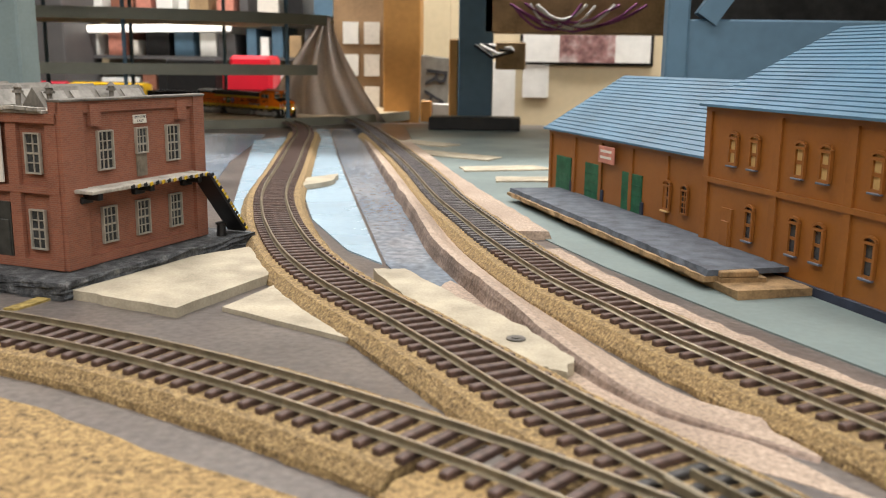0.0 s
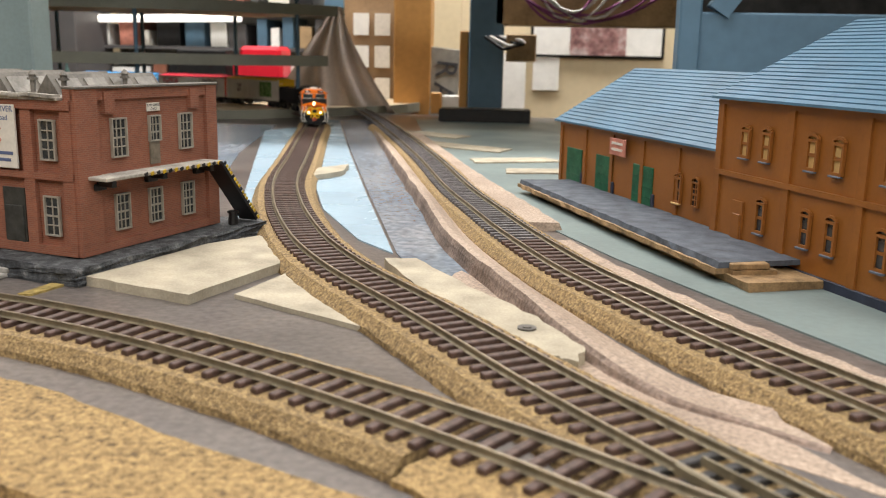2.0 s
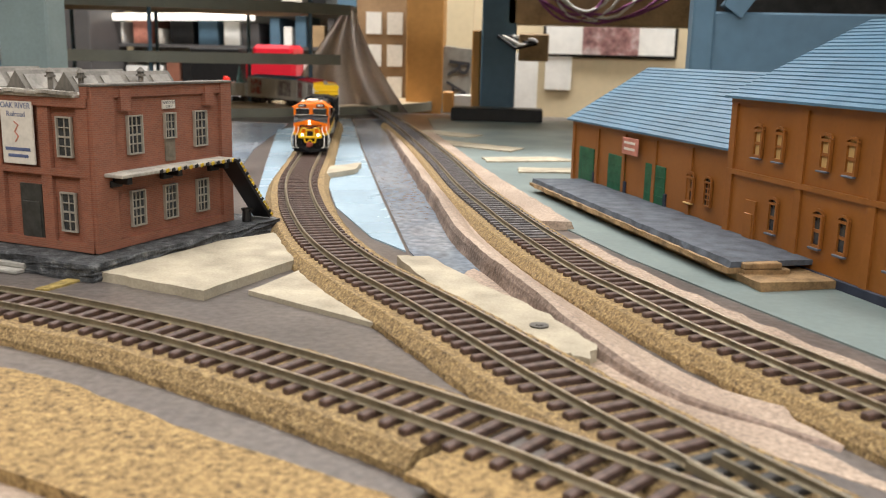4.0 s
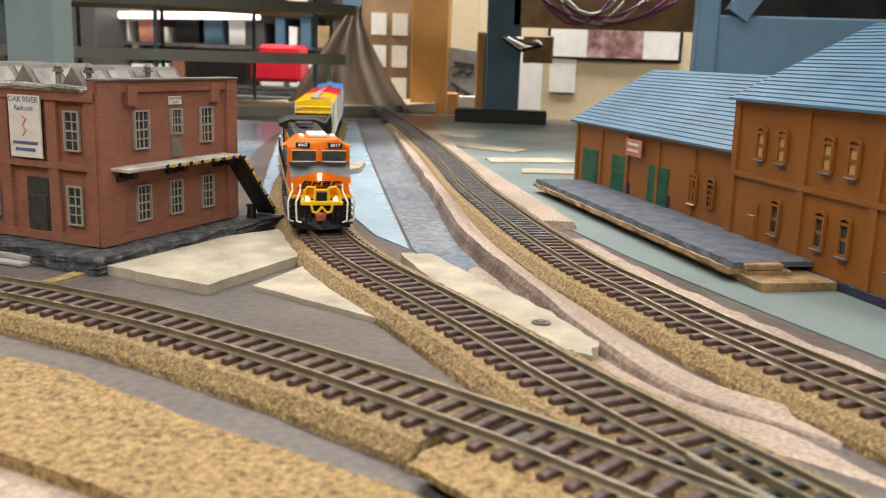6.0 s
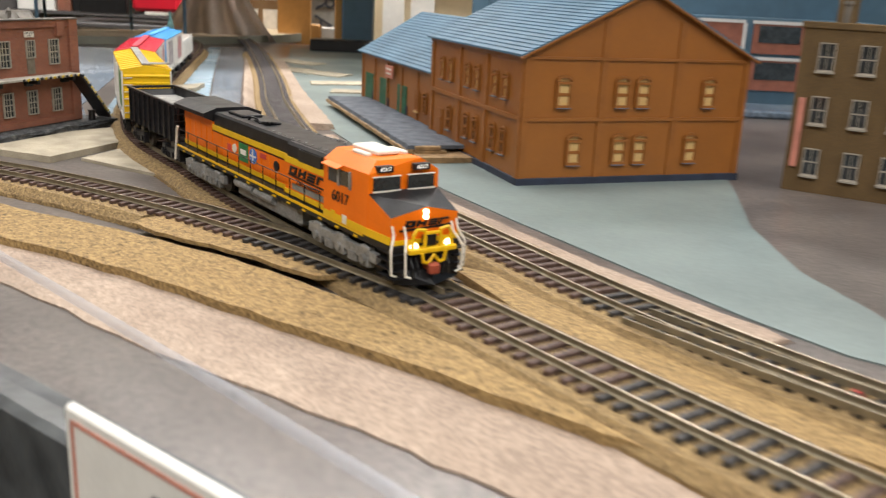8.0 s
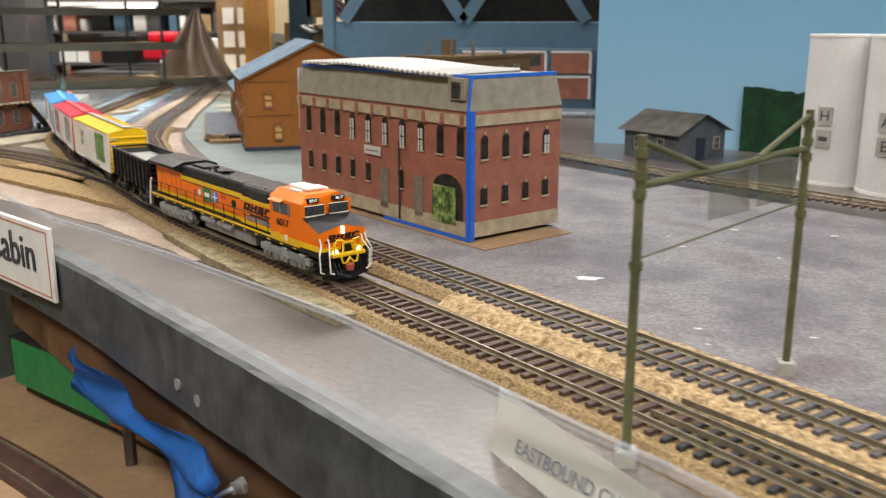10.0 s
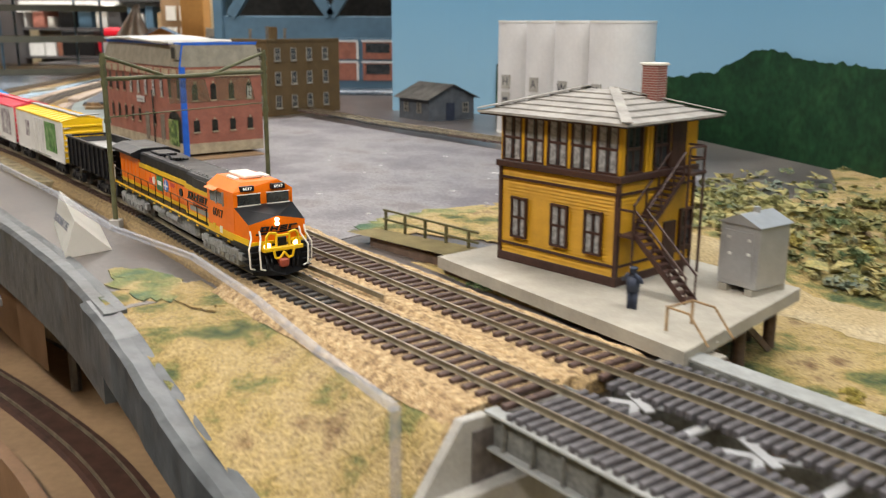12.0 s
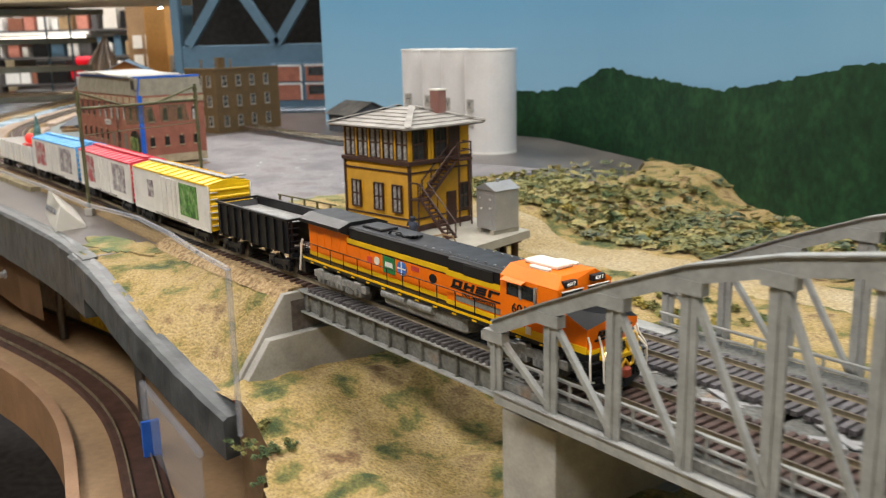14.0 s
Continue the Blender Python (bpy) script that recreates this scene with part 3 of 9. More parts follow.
def window(parent, m, w, h, cols=3, rows=4, frame_mat=None, pane_mat=None, bar=0.00045, depth=0.0012, sill=None, name="window", arch=False, curtain=None):
    """A sash window: pane, outer frame, glazing bars and sill, on the plane x-z of m, facing -y."""
    win = new(name)
    win.parent, win.matrix_basis, win.empty_display_size = parent, m, 0.002
    bm = B()
    box(bm, -w / 2, w / 2, 0.0, 0.0004, 0, h)
    part("pane", bm, pane_mat or M["pane"], win)
    bm = B()
    f = bar * 1.5
    for a, b in ((-w / 2 - f, -w / 2), (w / 2, w / 2 + f)):
        box(bm, a, b, -depth, 0.0004, -f, h + f)
    box(bm, -w / 2, w / 2, -depth, 0.0004, h, h + f)
    box(bm, -w / 2, w / 2, -depth, 0.0004, -f, 0)
    for i in range(1, cols):
        x = -w / 2 + w * i / cols
        box(bm, x - bar / 2, x + bar / 2, -0.0005, 0.0001, 0, h)
    for i in range(1, rows):
        z = h * i / rows
        b2 = bar * (0.9 if i == rows // 2 else 0.5)
        box(bm, -w / 2, w / 2, -0.0006, 0.0001, z - b2, z + b2)
    if arch:
        seg = 7
        pts = [(math.cos(math.pi * i / seg) * (w / 2 + f), math.sin(math.pi * i / seg) * w * 0.42 + h + f) for i in range(seg + 1)]
        for (xa, za), (xb, zb) in zip(pts, pts[1:]):
            beam(bm, (xa, -depth / 2, za), (xb, -depth / 2, zb), depth, f)
    part("frame", bm, frame_mat or M["sash"], win)
    if arch:
        bm = B()
        vs_ = [bm.verts.new((x * 0.93, 0.0001, z)) for x, z in pts]
        bm.faces.new(vs_)
        part("arch_pane", bm, pane_mat or M["pane"], win)
    if curtain:
        for s in (-1, 1):
            part("curtain", box(B(), *sorted((s * w * 0.14, s * w * 0.48)), -0.0003, -0.00005, 0, h), curtain, win)
    if sill:
        bm = B()
        box(bm, -w / 2 - 0.0012, w / 2 + 0.0012, -0.0022, 0, -0.0022, -f, 0.0002)
        part("sill", bm, sill, win)
    return win


def split(name, bm, material, parent):
    """Each loose block of bm becomes a part of its own."""
    left = set(bm.verts)
    while left:
        todo, isle = [left.pop()], []
        while todo:
            v = todo.pop()
            isle.append(v)
            for e in v.link_edges:
                o = e.other_vert(v)
                if o in left:
                    left.discard(o)
                    todo.append(o)
        one = B()
        m_ = {v: one.verts.new(v.co) for v in isle}
        for f in {f for v in isle for f in v.link_faces}:
            one.faces.new([m_[v] for v in f.verts])
        part(name, one, material, parent)
    bm.free()


def wall_m(x, y, z, angle):
    return pose(x, y, z, 0, 0, angle)


# -- brick depot on its gravel base --
def depot():
    a = math.atan2(4.95 - 4.02, -1.46 + 1.76)  # the gable front runs this way
    at = Matrix.Translation(P(-1.76, 4.02, 0.085)) @ Matrix.Rotation(a, 4, "Z")
    th = thing("depot", "weathered red brick railway depot with sawtooth skylights", "building", at=at)
    W, L, H = 0.0955, 0.15, 0.068  # front length, depth, wall height
    bm = B()
    box(bm, 0, W, 0, L, 0, H)
    part("wall", bm, M["brickred"], th)
    bm = B()
    box(bm, -0.0015, W + 0.0015, -0.0015, 0.004, H, H + 0.005)  # front parapet
    box(bm, -0.0015, 0.012, -0.0022, 0.0, 0.0, H + 0.0055)
    box(bm, W - 0.007, W + 0.0015, -0.0022, 0.0, 0.0, H + 0.0055)
    for x in (0.016, W - 0.02):
        box(bm, x, x + 0.0065, -0.0026, 0, H - 0.006, H + 0.0035)
    box(bm, 0.0, W, -0.001, 0, 0.0335, 0.0355)
    box(bm, 0.0, W, -0.0018, 0, 0.0, 0.004)
    # pilasters of the long side, which runs along local y at x = 0
    for y in (0.0, 0.0225, 0.052, 0.0795, 0.108, 0.138):
        box(bm, -0.0022, 0, y, y + 0.006, 0, H)
    box(bm, -0.0025, 0, 0, L, 0.0335, 0.0365)
    box(bm, -0.003, 0, 0, L, H - 0.004, H)
    box(bm, -0.0025, 0, 0, L, 0, 0.004)
    split("pilaster", bm, M["brickred"], th)
    bm = B()
    box(bm, -0.004, W, 0.005, L, H, H + 0.0016, 0.0003)
    for i in range(22):
        y = 0.006 + i * 0.0066
        box(bm, -0.0052, -0.0005, y, y + 0.006, H + 0.0012 + 0.0003 * (i % 3), H + 0.0026 + 0.0003 * (i % 3))
    part("roof", bm, M["paleroof"], th, "pale peeling roof edge")
    bm = B()
    box(bm, -0.0018, W + 0.0018, -0.003, 0.0045, H + 0.005, H + 0.0062, 0.0003)
    part("coping", bm, M["roofgrey"], th)
    for i in range(4):  # sawtooth skylights
        y = 0.018 + i * 0.03
        sk = new("skylight")
        sk.parent, sk.matrix_basis = th, Matrix.Translation((0.012, y, H))
        bm = B()
        vs_ = [bm.verts.new(q) for q in ((0, 0, 0), (0, 0.016, 0), (0, 0.008, 0.0105), (0.07, 0, 0), (0.07, 0.016, 0), (0.07, 0.008, 0.0105))]
        for q in ((0, 1, 2), (3, 5, 4), (0, 2, 5, 3), (1, 4, 5, 2), (0, 3, 4, 1)):
            bm.faces.new([vs_[k] for k in q])
        part("hood", bm, M["roofgrey"], sk)
        sl = math.atan2(0.0105, 0.008)
        for k in range(4):
            bm = B()
            box(bm, 0.003 + k * 0.017, 0.016 + k * 0.017, 0.002, 0.0105, 0, 0.0007, 0, Matrix.Rotation(sl, 4, "X"))
            part("pane", bm, M["skypane"], sk)
    for x, y in ((0.008, 0.012), (0.006, 0.028), (0.055, 0.02)):
        bm = B()
        cyl(bm, 0.0012, H, H + 0.0085, x, y, 10)
        cyl(bm, 0.0024, H + 0.0082, H + 0.0092, x, y, 10)
        cyl(bm, 0.0024, H + 0.0105, H + 0.0125, x, y, 10, 0.0004)
        cyl(bm, 0.0016, H + 0.0092, H + 0.0105, x, y, 10)
        part("roof_vent", bm, M["roofgrey"], th, "small grey roof ventilator")
    # front windows and the upper door
    for x in (0.0258, 0.0728):
        window(th, wall_m(x, -0.0006, 0.0425, 0), 0.0085, 0.0165, 3, 4)
    for x in (0.0258, 0.0485, 0.0728):
        window(th, wall_m(x, -0.0006, 0.009, 0), 0.008, 0.0155, 3, 4)
    window(th, wall_m(0.05, -0.0006, 0.048, 0), 0.0068, 0.011, 3, 3)
    bm = B()
    box(bm, 0.0466, 0.0534, -0.0008, 0.0, 0.0365, 0.048)
    box(bm, 0.0478, 0.0522, -0.0012, -0.0006, 0.0385, 0.0455, 0.0003)
    part("door", bm, M["brickdoor"], th, "drab green upper door")
    pl = part("notice", box(B(), 0.0455, 0.0545, -0.0009, 0, 0.0615, 0.0655, 0.0002), M["signcream"], th, "small cream notice over the door")
    lettering("letters", "EMPLOYEES", 0.0017, M["ink"], pl, Matrix.Translation((0.05, -0.00095, 0.0644)) @ pose(0, 0, 0, 90))
    lettering("letters", "ONLY", 0.0017, M["ink"], pl, Matrix.Translation((0.05, -0.00095, 0.0626)) @ pose(0, 0, 0, 90))
    # awning on brackets
    aw = new("awning")
    aw.parent = th
    bm = B()
    box(bm, 0.004, 0.087, -0.0125, 0.0, 0.0335, 0.0352, 0.0003)
    part("deck", bm, M["paleroof"], aw, "pale weathered awning deck")
    for i in range(14):
        bm = B()
        x = 0.028 + i * 0.0042
        beam(bm, (x, -0.0127, 0.034), (x + 0.002, -0.0127, 0.0346), 0.0004, 0.0016)
        part("hazard_stripe", bm, M["hazard"] if i % 2 else M["black"], aw)
    for x in (0.009, 0.043, 0.079):
        bm = B()
        box(bm, x, x + 0.003, -0.011, -0.0006, 0.0302, 0.0335, 0.0004)
        box(bm, x - 0.002, x + 0.005, -0.0035, -0.0006, 0.0285, 0.0315, 0.0004)
        part("bracket", bm, M["black"], aw)
    # the steep dark ramp at the end
    bm = B()
    beam(bm, (0.0835, -0.009, 0.0345), (0.1135, -0.009, 0.0005), 0.011, 0.0016, (1, 0, 1))
    part("ramp", bm, M["black"], aw, "dark ramp")
    for k in range(18):
        t = (k + 0.5) / 18
        bm = B()
        x, z = 0.0845 + 0.03 * t, 0.0345 - 0.034 * t
        beam(bm, (x, -0.0147, z + 0.001), (x + 0.001, -0.0147, z), 0.0007, 0.0014)
        part("hazard_stripe", bm, M["hazard"] if k % 4 else M["black"], aw)
    # long side: windows, door and sign, facing -x (turned by -90)
    for y in (0.0145, 0.066, 0.094):
        window(th, wall_m(-0.0006, y, 0.0425, -90), 0.0075, 0.0165, 2, 4)
    for y in (0.0145, 0.066, 0.094):
        window(th, wall_m(-0.0006, y, 0.009, -90), 0.0075, 0.0165, 2, 4)
    bm = B()
    box(bm, -0.0009, 0, 0.0305, 0.0435, 0.0, 0.0285)
    box(bm, -0.0016, -0.0006, 0.0317, 0.0423, 0.001, 0.0205, 0.0003)
    part("door", bm, M["darkdoor"], th, "dark olive double door")
    sg = part("billboard", box(B(), -0.0036, -0.0024, 0.0305, 0.0495, 0.0375, 0.0655, 0.0002), M["signcream"], th, "tall cream painted wall sign")
    face = lambda y, z: Matrix.Translation((-0.00365, y, z)) @ pose(0, 0, 0, 90, 0, -90)
    lettering("letters", "OAK RIVER", 0.0036, M["inkblue"], sg, face(0.04, 0.0635))
    lettering("letters", "Railroad", 0.0034, M["inkblue"], sg, face(0.04, 0.0597))
    for z, w in ((0.0435, 0.015), (0.0405, 0.012)):
        part("ink_bar", box(B(), -0.0038, -0.0036, 0.04 - w / 2, 0.04 + w / 2, z, z + 0.0014), M["inkblue"], sg)
    bm = B()
    pipe(bm, [Vector((-0.0038, 0.04 + dy, z)) for dy, z in ((0.0012, 0.0565), (-0.0012, 0.055), (0.001, 0.052), (-0.001, 0.050), (0.001, 0.0475))], 0.0003, 5)
    part("emblem", bm, M["signred"], sg)
    # steps up to the door
    bm = B()
    for k in range(3):
        box(bm, -0.0225 + 0.0045 * k, -0.001, 0.026, 0.047, -0.0084 if k == 0 else -0.0066 + 0.0024 * (k - 1), -0.0042 + 0.0024 * (k - 1), 0.0004)
    part("steps", bm, M["concrete"], th, "three weathered concrete steps")
    # gravel base
    out = [(-0.018, -0.014), (0.05, -0.017), (0.117, -0.018), (0.118, -0.004), (0.112, 0.05), (0.108, 0.155), (-0.014, 0.155), (-0.016, 0.06)]
    bm = B()
    prism(bm, out, -0.0084, -0.0006)
    bmesh.ops.subdivide_edges(bm, edges=bm.edges[:], cuts=6, use_grid_fill=True)
    rnd = random.Random(2)
    for v in bm.verts:
        v.co += Vector((rnd.uniform(-1, 1), rnd.uniform(-1, 1), rnd.uniform(-0.5, 0.5))) * 0.0009
    part("base", bm, M["gravel"], th, "rough black gravel base")
    bm = B()
    cyl(bm, 0.0028, -0.001, 0.006, 0.1, -0.0085, 10, 0.0022)
    cyl(bm, 0.003, 0.0055, 0.0066, 0.1, -0.0085, 10)
    part("barrel", bm, M["black"], th, "small black barrel")
    return th


depot()


# -- freight station: a low shed and a tall gabled hall --
def freight_station():
    ang = math.degrees(math.atan2(0.56, 1.52))
    at = Matrix.Translation(P(1.77, 3.6, 0.0)) @ Matrix.Rotation(radians(ang), 4, "Z")
    th = thing("freight_station", "orange-brown station hall with blue shingle roof", "building", at=at)
    W, L, E, R = 0.162, 0.168, 0.081, 0.121  # gable width, length, eave, ridge
    bm = B()
    vs_ = [bm.verts.new(q) for q in ((0, 0, 0.004), (W, 0, 0.004), (W, 0, E), (W / 2, 0, R), (0, 0, E), (0, L, 0.004), (W, L, 0.004), (W, L, E), (W / 2, L, R), (0, L, E))]
    for q in ((0, 1, 2, 3, 4), (9, 8, 7, 6, 5), (0, 4, 9, 5), (1, 6, 7, 2)):
        bm.faces.new([vs_[k] for k in q])
    part("wall", bm, M["orange"], th)
    bm = B()
    box(bm, -0.0014, W + 0.0014, -0.0014, L + 0.0014, 0, 0.005, 0.0003)
    part("plinth", bm, M["navy"], th, "navy plinth")
    bm = B()
    for x in (0, W / 3 - 0.002, 2 * W / 3 - 0.002, W - 0.004):
        box(bm, x, x + 0.004, -0.0011, 0, 0.005, E + (0.002 if x in (0, W - 0.004) else 0.022))
    box(bm, 0, W, -0.0013, 0, 0.0405, 0.0425)
    box(bm, 0, W, -0.0013, 0, E - 0.003, E - 0.0015)
    for y in (0.0, 0.0545, 0.1045, L - 0.005):
        box(bm, -0.0013, 0, y, y + 0.005, 0.005, E)
    box(bm, -0.0016, 0, 0, L, 0.0405, 0.043)
    box(bm, -0.0016, 0, 0, L, E - 0.004, E)
    split("pilaster", bm, M["orangedark"], th)

    def roof(x0, x1, y0, y1, e, r, name="roof"):
        """Two slopes laid with overlapping shingle courses."""
        rf = new(name)
        rf.parent = th
        rf["label"] = "slate blue shingle roof"
        mid = (x0 + x1) / 2
        for s in (-1, 1):
            run = (x1 - x0) / 2 + 0.004
            sl = math.atan2(r - e, (x1 - x0) / 2)
            n = max(6, int(run / math.cos(sl) / 0.0042))
            for k in range(n):
                a = k / n
                b = (k + 1.15) / n
                xa, xb = mid + s * run * (1 - a), mid + s * run * (1 - min(1, b))
                za, zb = r + 0.0008 - (r - e) * (1 - a) * run / ((x1 - x0) / 2), r + 0.0008 - (r - e) * (1 - min(1, b)) * run / ((x1 - x0) / 2)
                bm = B()
                lo, hi = 0.0009, 0.0002
                q = [(xa, y0, za + lo), (xb, y0, zb + hi), (xb, y1, zb + hi), (xa, y1, za + lo), (xa, y0, za - 0.0004), (xb, y0, zb - 0.0004), (xb, y1, zb - 0.0004), (xa, y1, za - 0.0004)]
                v = [bm.verts.new(c) for c in q]
                for f in ((0, 1, 2, 3), (7, 6, 5, 4), (0, 3, 7, 4), (1, 5, 6, 2), (0, 4, 5, 1), (3, 2, 6, 7)):
                    bm.faces.new([v[i] for i in f])
                part("shingle_course", bm, M["bluetin"], rf)
        return rf

    roof(0, W, -0.004, L + 0.003, E, R)
    bm = B()
    for s in (-1, 1):
        beam(bm, (W / 2, -0.0035, R - 0.0008), (W / 2 + s * (W / 2 + 0.0045), -0.0035, E - 0.0026), 0.0012, 0.0026, (0, 1, 0))
    part("bargeboard", bm, M["orange"], th)
    k = dict(cols=1, rows=2, frame_mat=M["orangedark"], pane_mat=M["shade"], bar=0.0009, sill=M["sillblue"], arch=True)
    k_gable = dict(k, bar=0.0011, depth=0.0016)
    for x in (0.027, 0.068, 0.083, 0.132):
        window(th, wall_m(x, -0.0007, 0.0505, 0), 0.0072, 0.0128, **k_gable)
    for x in (0.037, 0.069, 0.084, 0.1225):
        window(th, wall_m(x, -0.0007, 0.0145, 0), 0.0072, 0.0128, **k_gable)
    side = [0.0243, 0.0415, 0.0728, 0.09, 0.1243, 0.142]
    for y in side:
        window(th, wall_m(-0.0007, y, 0.0525, -90), 0.005, 0.0115, **k)
        if y != 0.142:
            window(th, wall_m(-0.0007, y, 0.0172, -90), 0.005, 0.0128, cols=1, rows=2, frame_mat=M["orangedark"], bar=0.0008, sill=M["sillblue"], arch=True)
    bm = B()
    box(bm, -0.0012, 0, 0.1395, 0.149, 0.005, 0.029)
    box(bm, -0.0018, -0.001, 0.1408, 0.1477, 0.006, 0.0225, 0.0003)
    part("door", bm, M["orangedark"], th, "brown panelled door")
    # low shed
    W2, L2, E2, R2, y0 = 0.124, 0.222, 0.0535, 0.091, L
    bm = B()
    q0 = [(0.004, y0, 0.004), (0.004 + W2, y0, 0.004), (0.004 + W2, y0, E2), (0.004 + W2 / 2, y0, R2), (0.004, y0, E2)]
    vs_ = [bm.verts.new(q) for q in q0] + [bm.verts.new((x, y0 + L2, z)) for x, _, z in q0]
    for q in ((9, 8, 7, 6, 5), (0, 4, 9, 5), (1, 6, 7, 2)):
        bm.faces.new([vs_[i] for i in q])
    part("shed_wall", bm, M["orange"], th)
    roof(0.004, 0.004 + W2, y0 + 0.0005, y0 + L2 + 0.006, E2, R2, "shed_roof")
    bm = B()
    for i in range(6):
        y = y0 + i * (L2 - 0.004) / 5
        box(bm, 0.0028, 0.004, y, y + 0.004, 0.004, E2)
    box(bm, 0.0026, 0.004, y0, y0 + L2, E2 - 0.0045, E2 - 0.001)
    split("shed_pilaster", bm, M["orangedark"], th)
    for y in (0.088, 0.144, 0.195):
        bm = B()
        box(bm, 0.0032, 0.0045, y0 + y - 0.0132, y0 + y + 0.0132, 0.0085, 0.0335, 0.0002)
        for z in (0.0145, 0.0205, 0.0265):
            box(bm, 0.0029, 0.0034, y0 + y - 0.0125, y0 + y + 0.0125, z, z + 0.0004)
        part("freight_door", bm, M["green"], th, "dark green sliding freight door")
        bm = B()
        box(bm, 0.0026, 0.004, y0 + y - 0.0162, y0 + y - 0.0132, 0.0085, 0.0175, 0.0002)
        part("bumper", bm, M["navy"], th)
    window(th, wall_m(0.0033, y0 + 0.0239, 0.0185, -90), 0.006, 0.0125, cols=2, rows=4, frame_mat=M["orangedark"], bar=0.0006, arch=True)
    window(th, wall_m(0.0033, y0 + 0.0434, 0.0185, -90), 0.006, 0.0125, cols=1, rows=2, frame_mat=M["orangedark"], bar=0.0008, sill=M["shade"], arch=True)
    sg = part("sign", box(B(), 0.0, 0.0009, y0 + 0.1075, y0 + 0.13, 0.0365, 0.0475, 0.0002), M["signred"], th, "faded red and white shed sign")
    for z in (0.0395, 0.0435):
        part("writing_bar", box(B(), -0.0003, 0.0, y0 + 0.111, y0 + 0.1265, z, z + 0.0016), M["signcream"], sg)
    # loading dock
    dk = thing("loading_dock", "warped grey-topped wooden loading dock", "platform")
    c0, c1 = Vector((0.165, 6.95, 0)), Vector((1.06, 4.33, 0))
    n = Vector((0.42, 0.14, 0))
    rnd = random.Random(7)
    line, _ = smooth_line([(c0.x * K, c0.y * K), ((c0.x + c1.x) / 2 * K, (c0.y + c1.y) / 2 * K), (c1.x * K, c1.y * K)], 0.006)
    part("deck", sweep(B(), line, [(-0.001, 0.0072), (0.0425, 0.0072), (0.0425, 0.0098), (0.0, 0.0102)], 0.0004, 3), M["slatefloor"], dk, "slate grey deck")
    line2, _ = smooth_line([(c0.x * K + 0.003, c0.y * K - 0.006), (c1.x * K + 0.006, c1.y * K - 0.018)], 0.006)
    part("deck_edge", sweep(B(), line, [(-0.0028, 0.0048), (0.006, 0.0048), (0.006, 0.0071), (-0.0024, 0.0073)], 0.0007, 5), M["planks"], dk, "splintered tan edge")
    part("foot", sweep(B(), line2, [(0.004, 0.0008), (0.042, 0.0008), (0.042, 0.0045), (0.003, 0.0048)], 0.0006, 6), M["planks"], dk, "tan plank layer")
    bm = B()
    e = line[-1]
    for i in range(3):
        box(bm, 0, 0.026 - 0.004 * i, -0.006, 0.005, 0.001 + 0.003 * i, 0.0038 + 0.003 * i, 0.0004, Matrix.Translation((e.x + 0.004, e.y + 0.004, 0)) @ Matrix.Rotation(radians(14), 4, "Z"))
    part("broken_end", bm, M["planks"], dk, "broken tan plank ends")
    return th


freight_station()


# -- printed card station with corrugated roof --
M["cardbrick"] = brick_mat("printed_brick_card", (0.33, 0.115, 0.075), (0.25, 0.09, 0.06), (0.22, 0.12, 0.09), 0.004, 0.0014, 0.55, True, 0.45)
M["cardgrey"] = mat("printed_grey_mansard", (0.26, 0.235, 0.18), 0.5, var=0.12, scale=120, fine=700, bump=0.0)
M["cardcream"] = mat("printed_stone_band", (0.4, 0.33, 0.22), 0.5, var=0.15, scale=120, bump=0.0)
M["cardpane"] = mat("printed_dark_glass", (0.06, 0.06, 0.05), 0.45, var=0.4, scale=120, bump=0.0)
M["cardwhite"] = mat("white_card", (0.5, 0.49, 0.46), 0.55, var=0.05, scale=60, bump=0.05)
M["steelgrey"] = mat("printed_grey_ink", (0.2, 0.2, 0.2), 0.6, bump=0.0)
M["cardgreen"] = patches("printed_foliage", [(0.03, 0.06, 0.015), (0.12, 0.2, 0.04), (0.35, 0.38, 0.15)], 0.5, 160, 0.0, 500, (0.38, 0.5, 0.66))
M["bluetape"] = mat("blue_masking_tape", (0.02, 0.12, 0.55), 0.5, var=0.1, scale=120, bump=0.1)


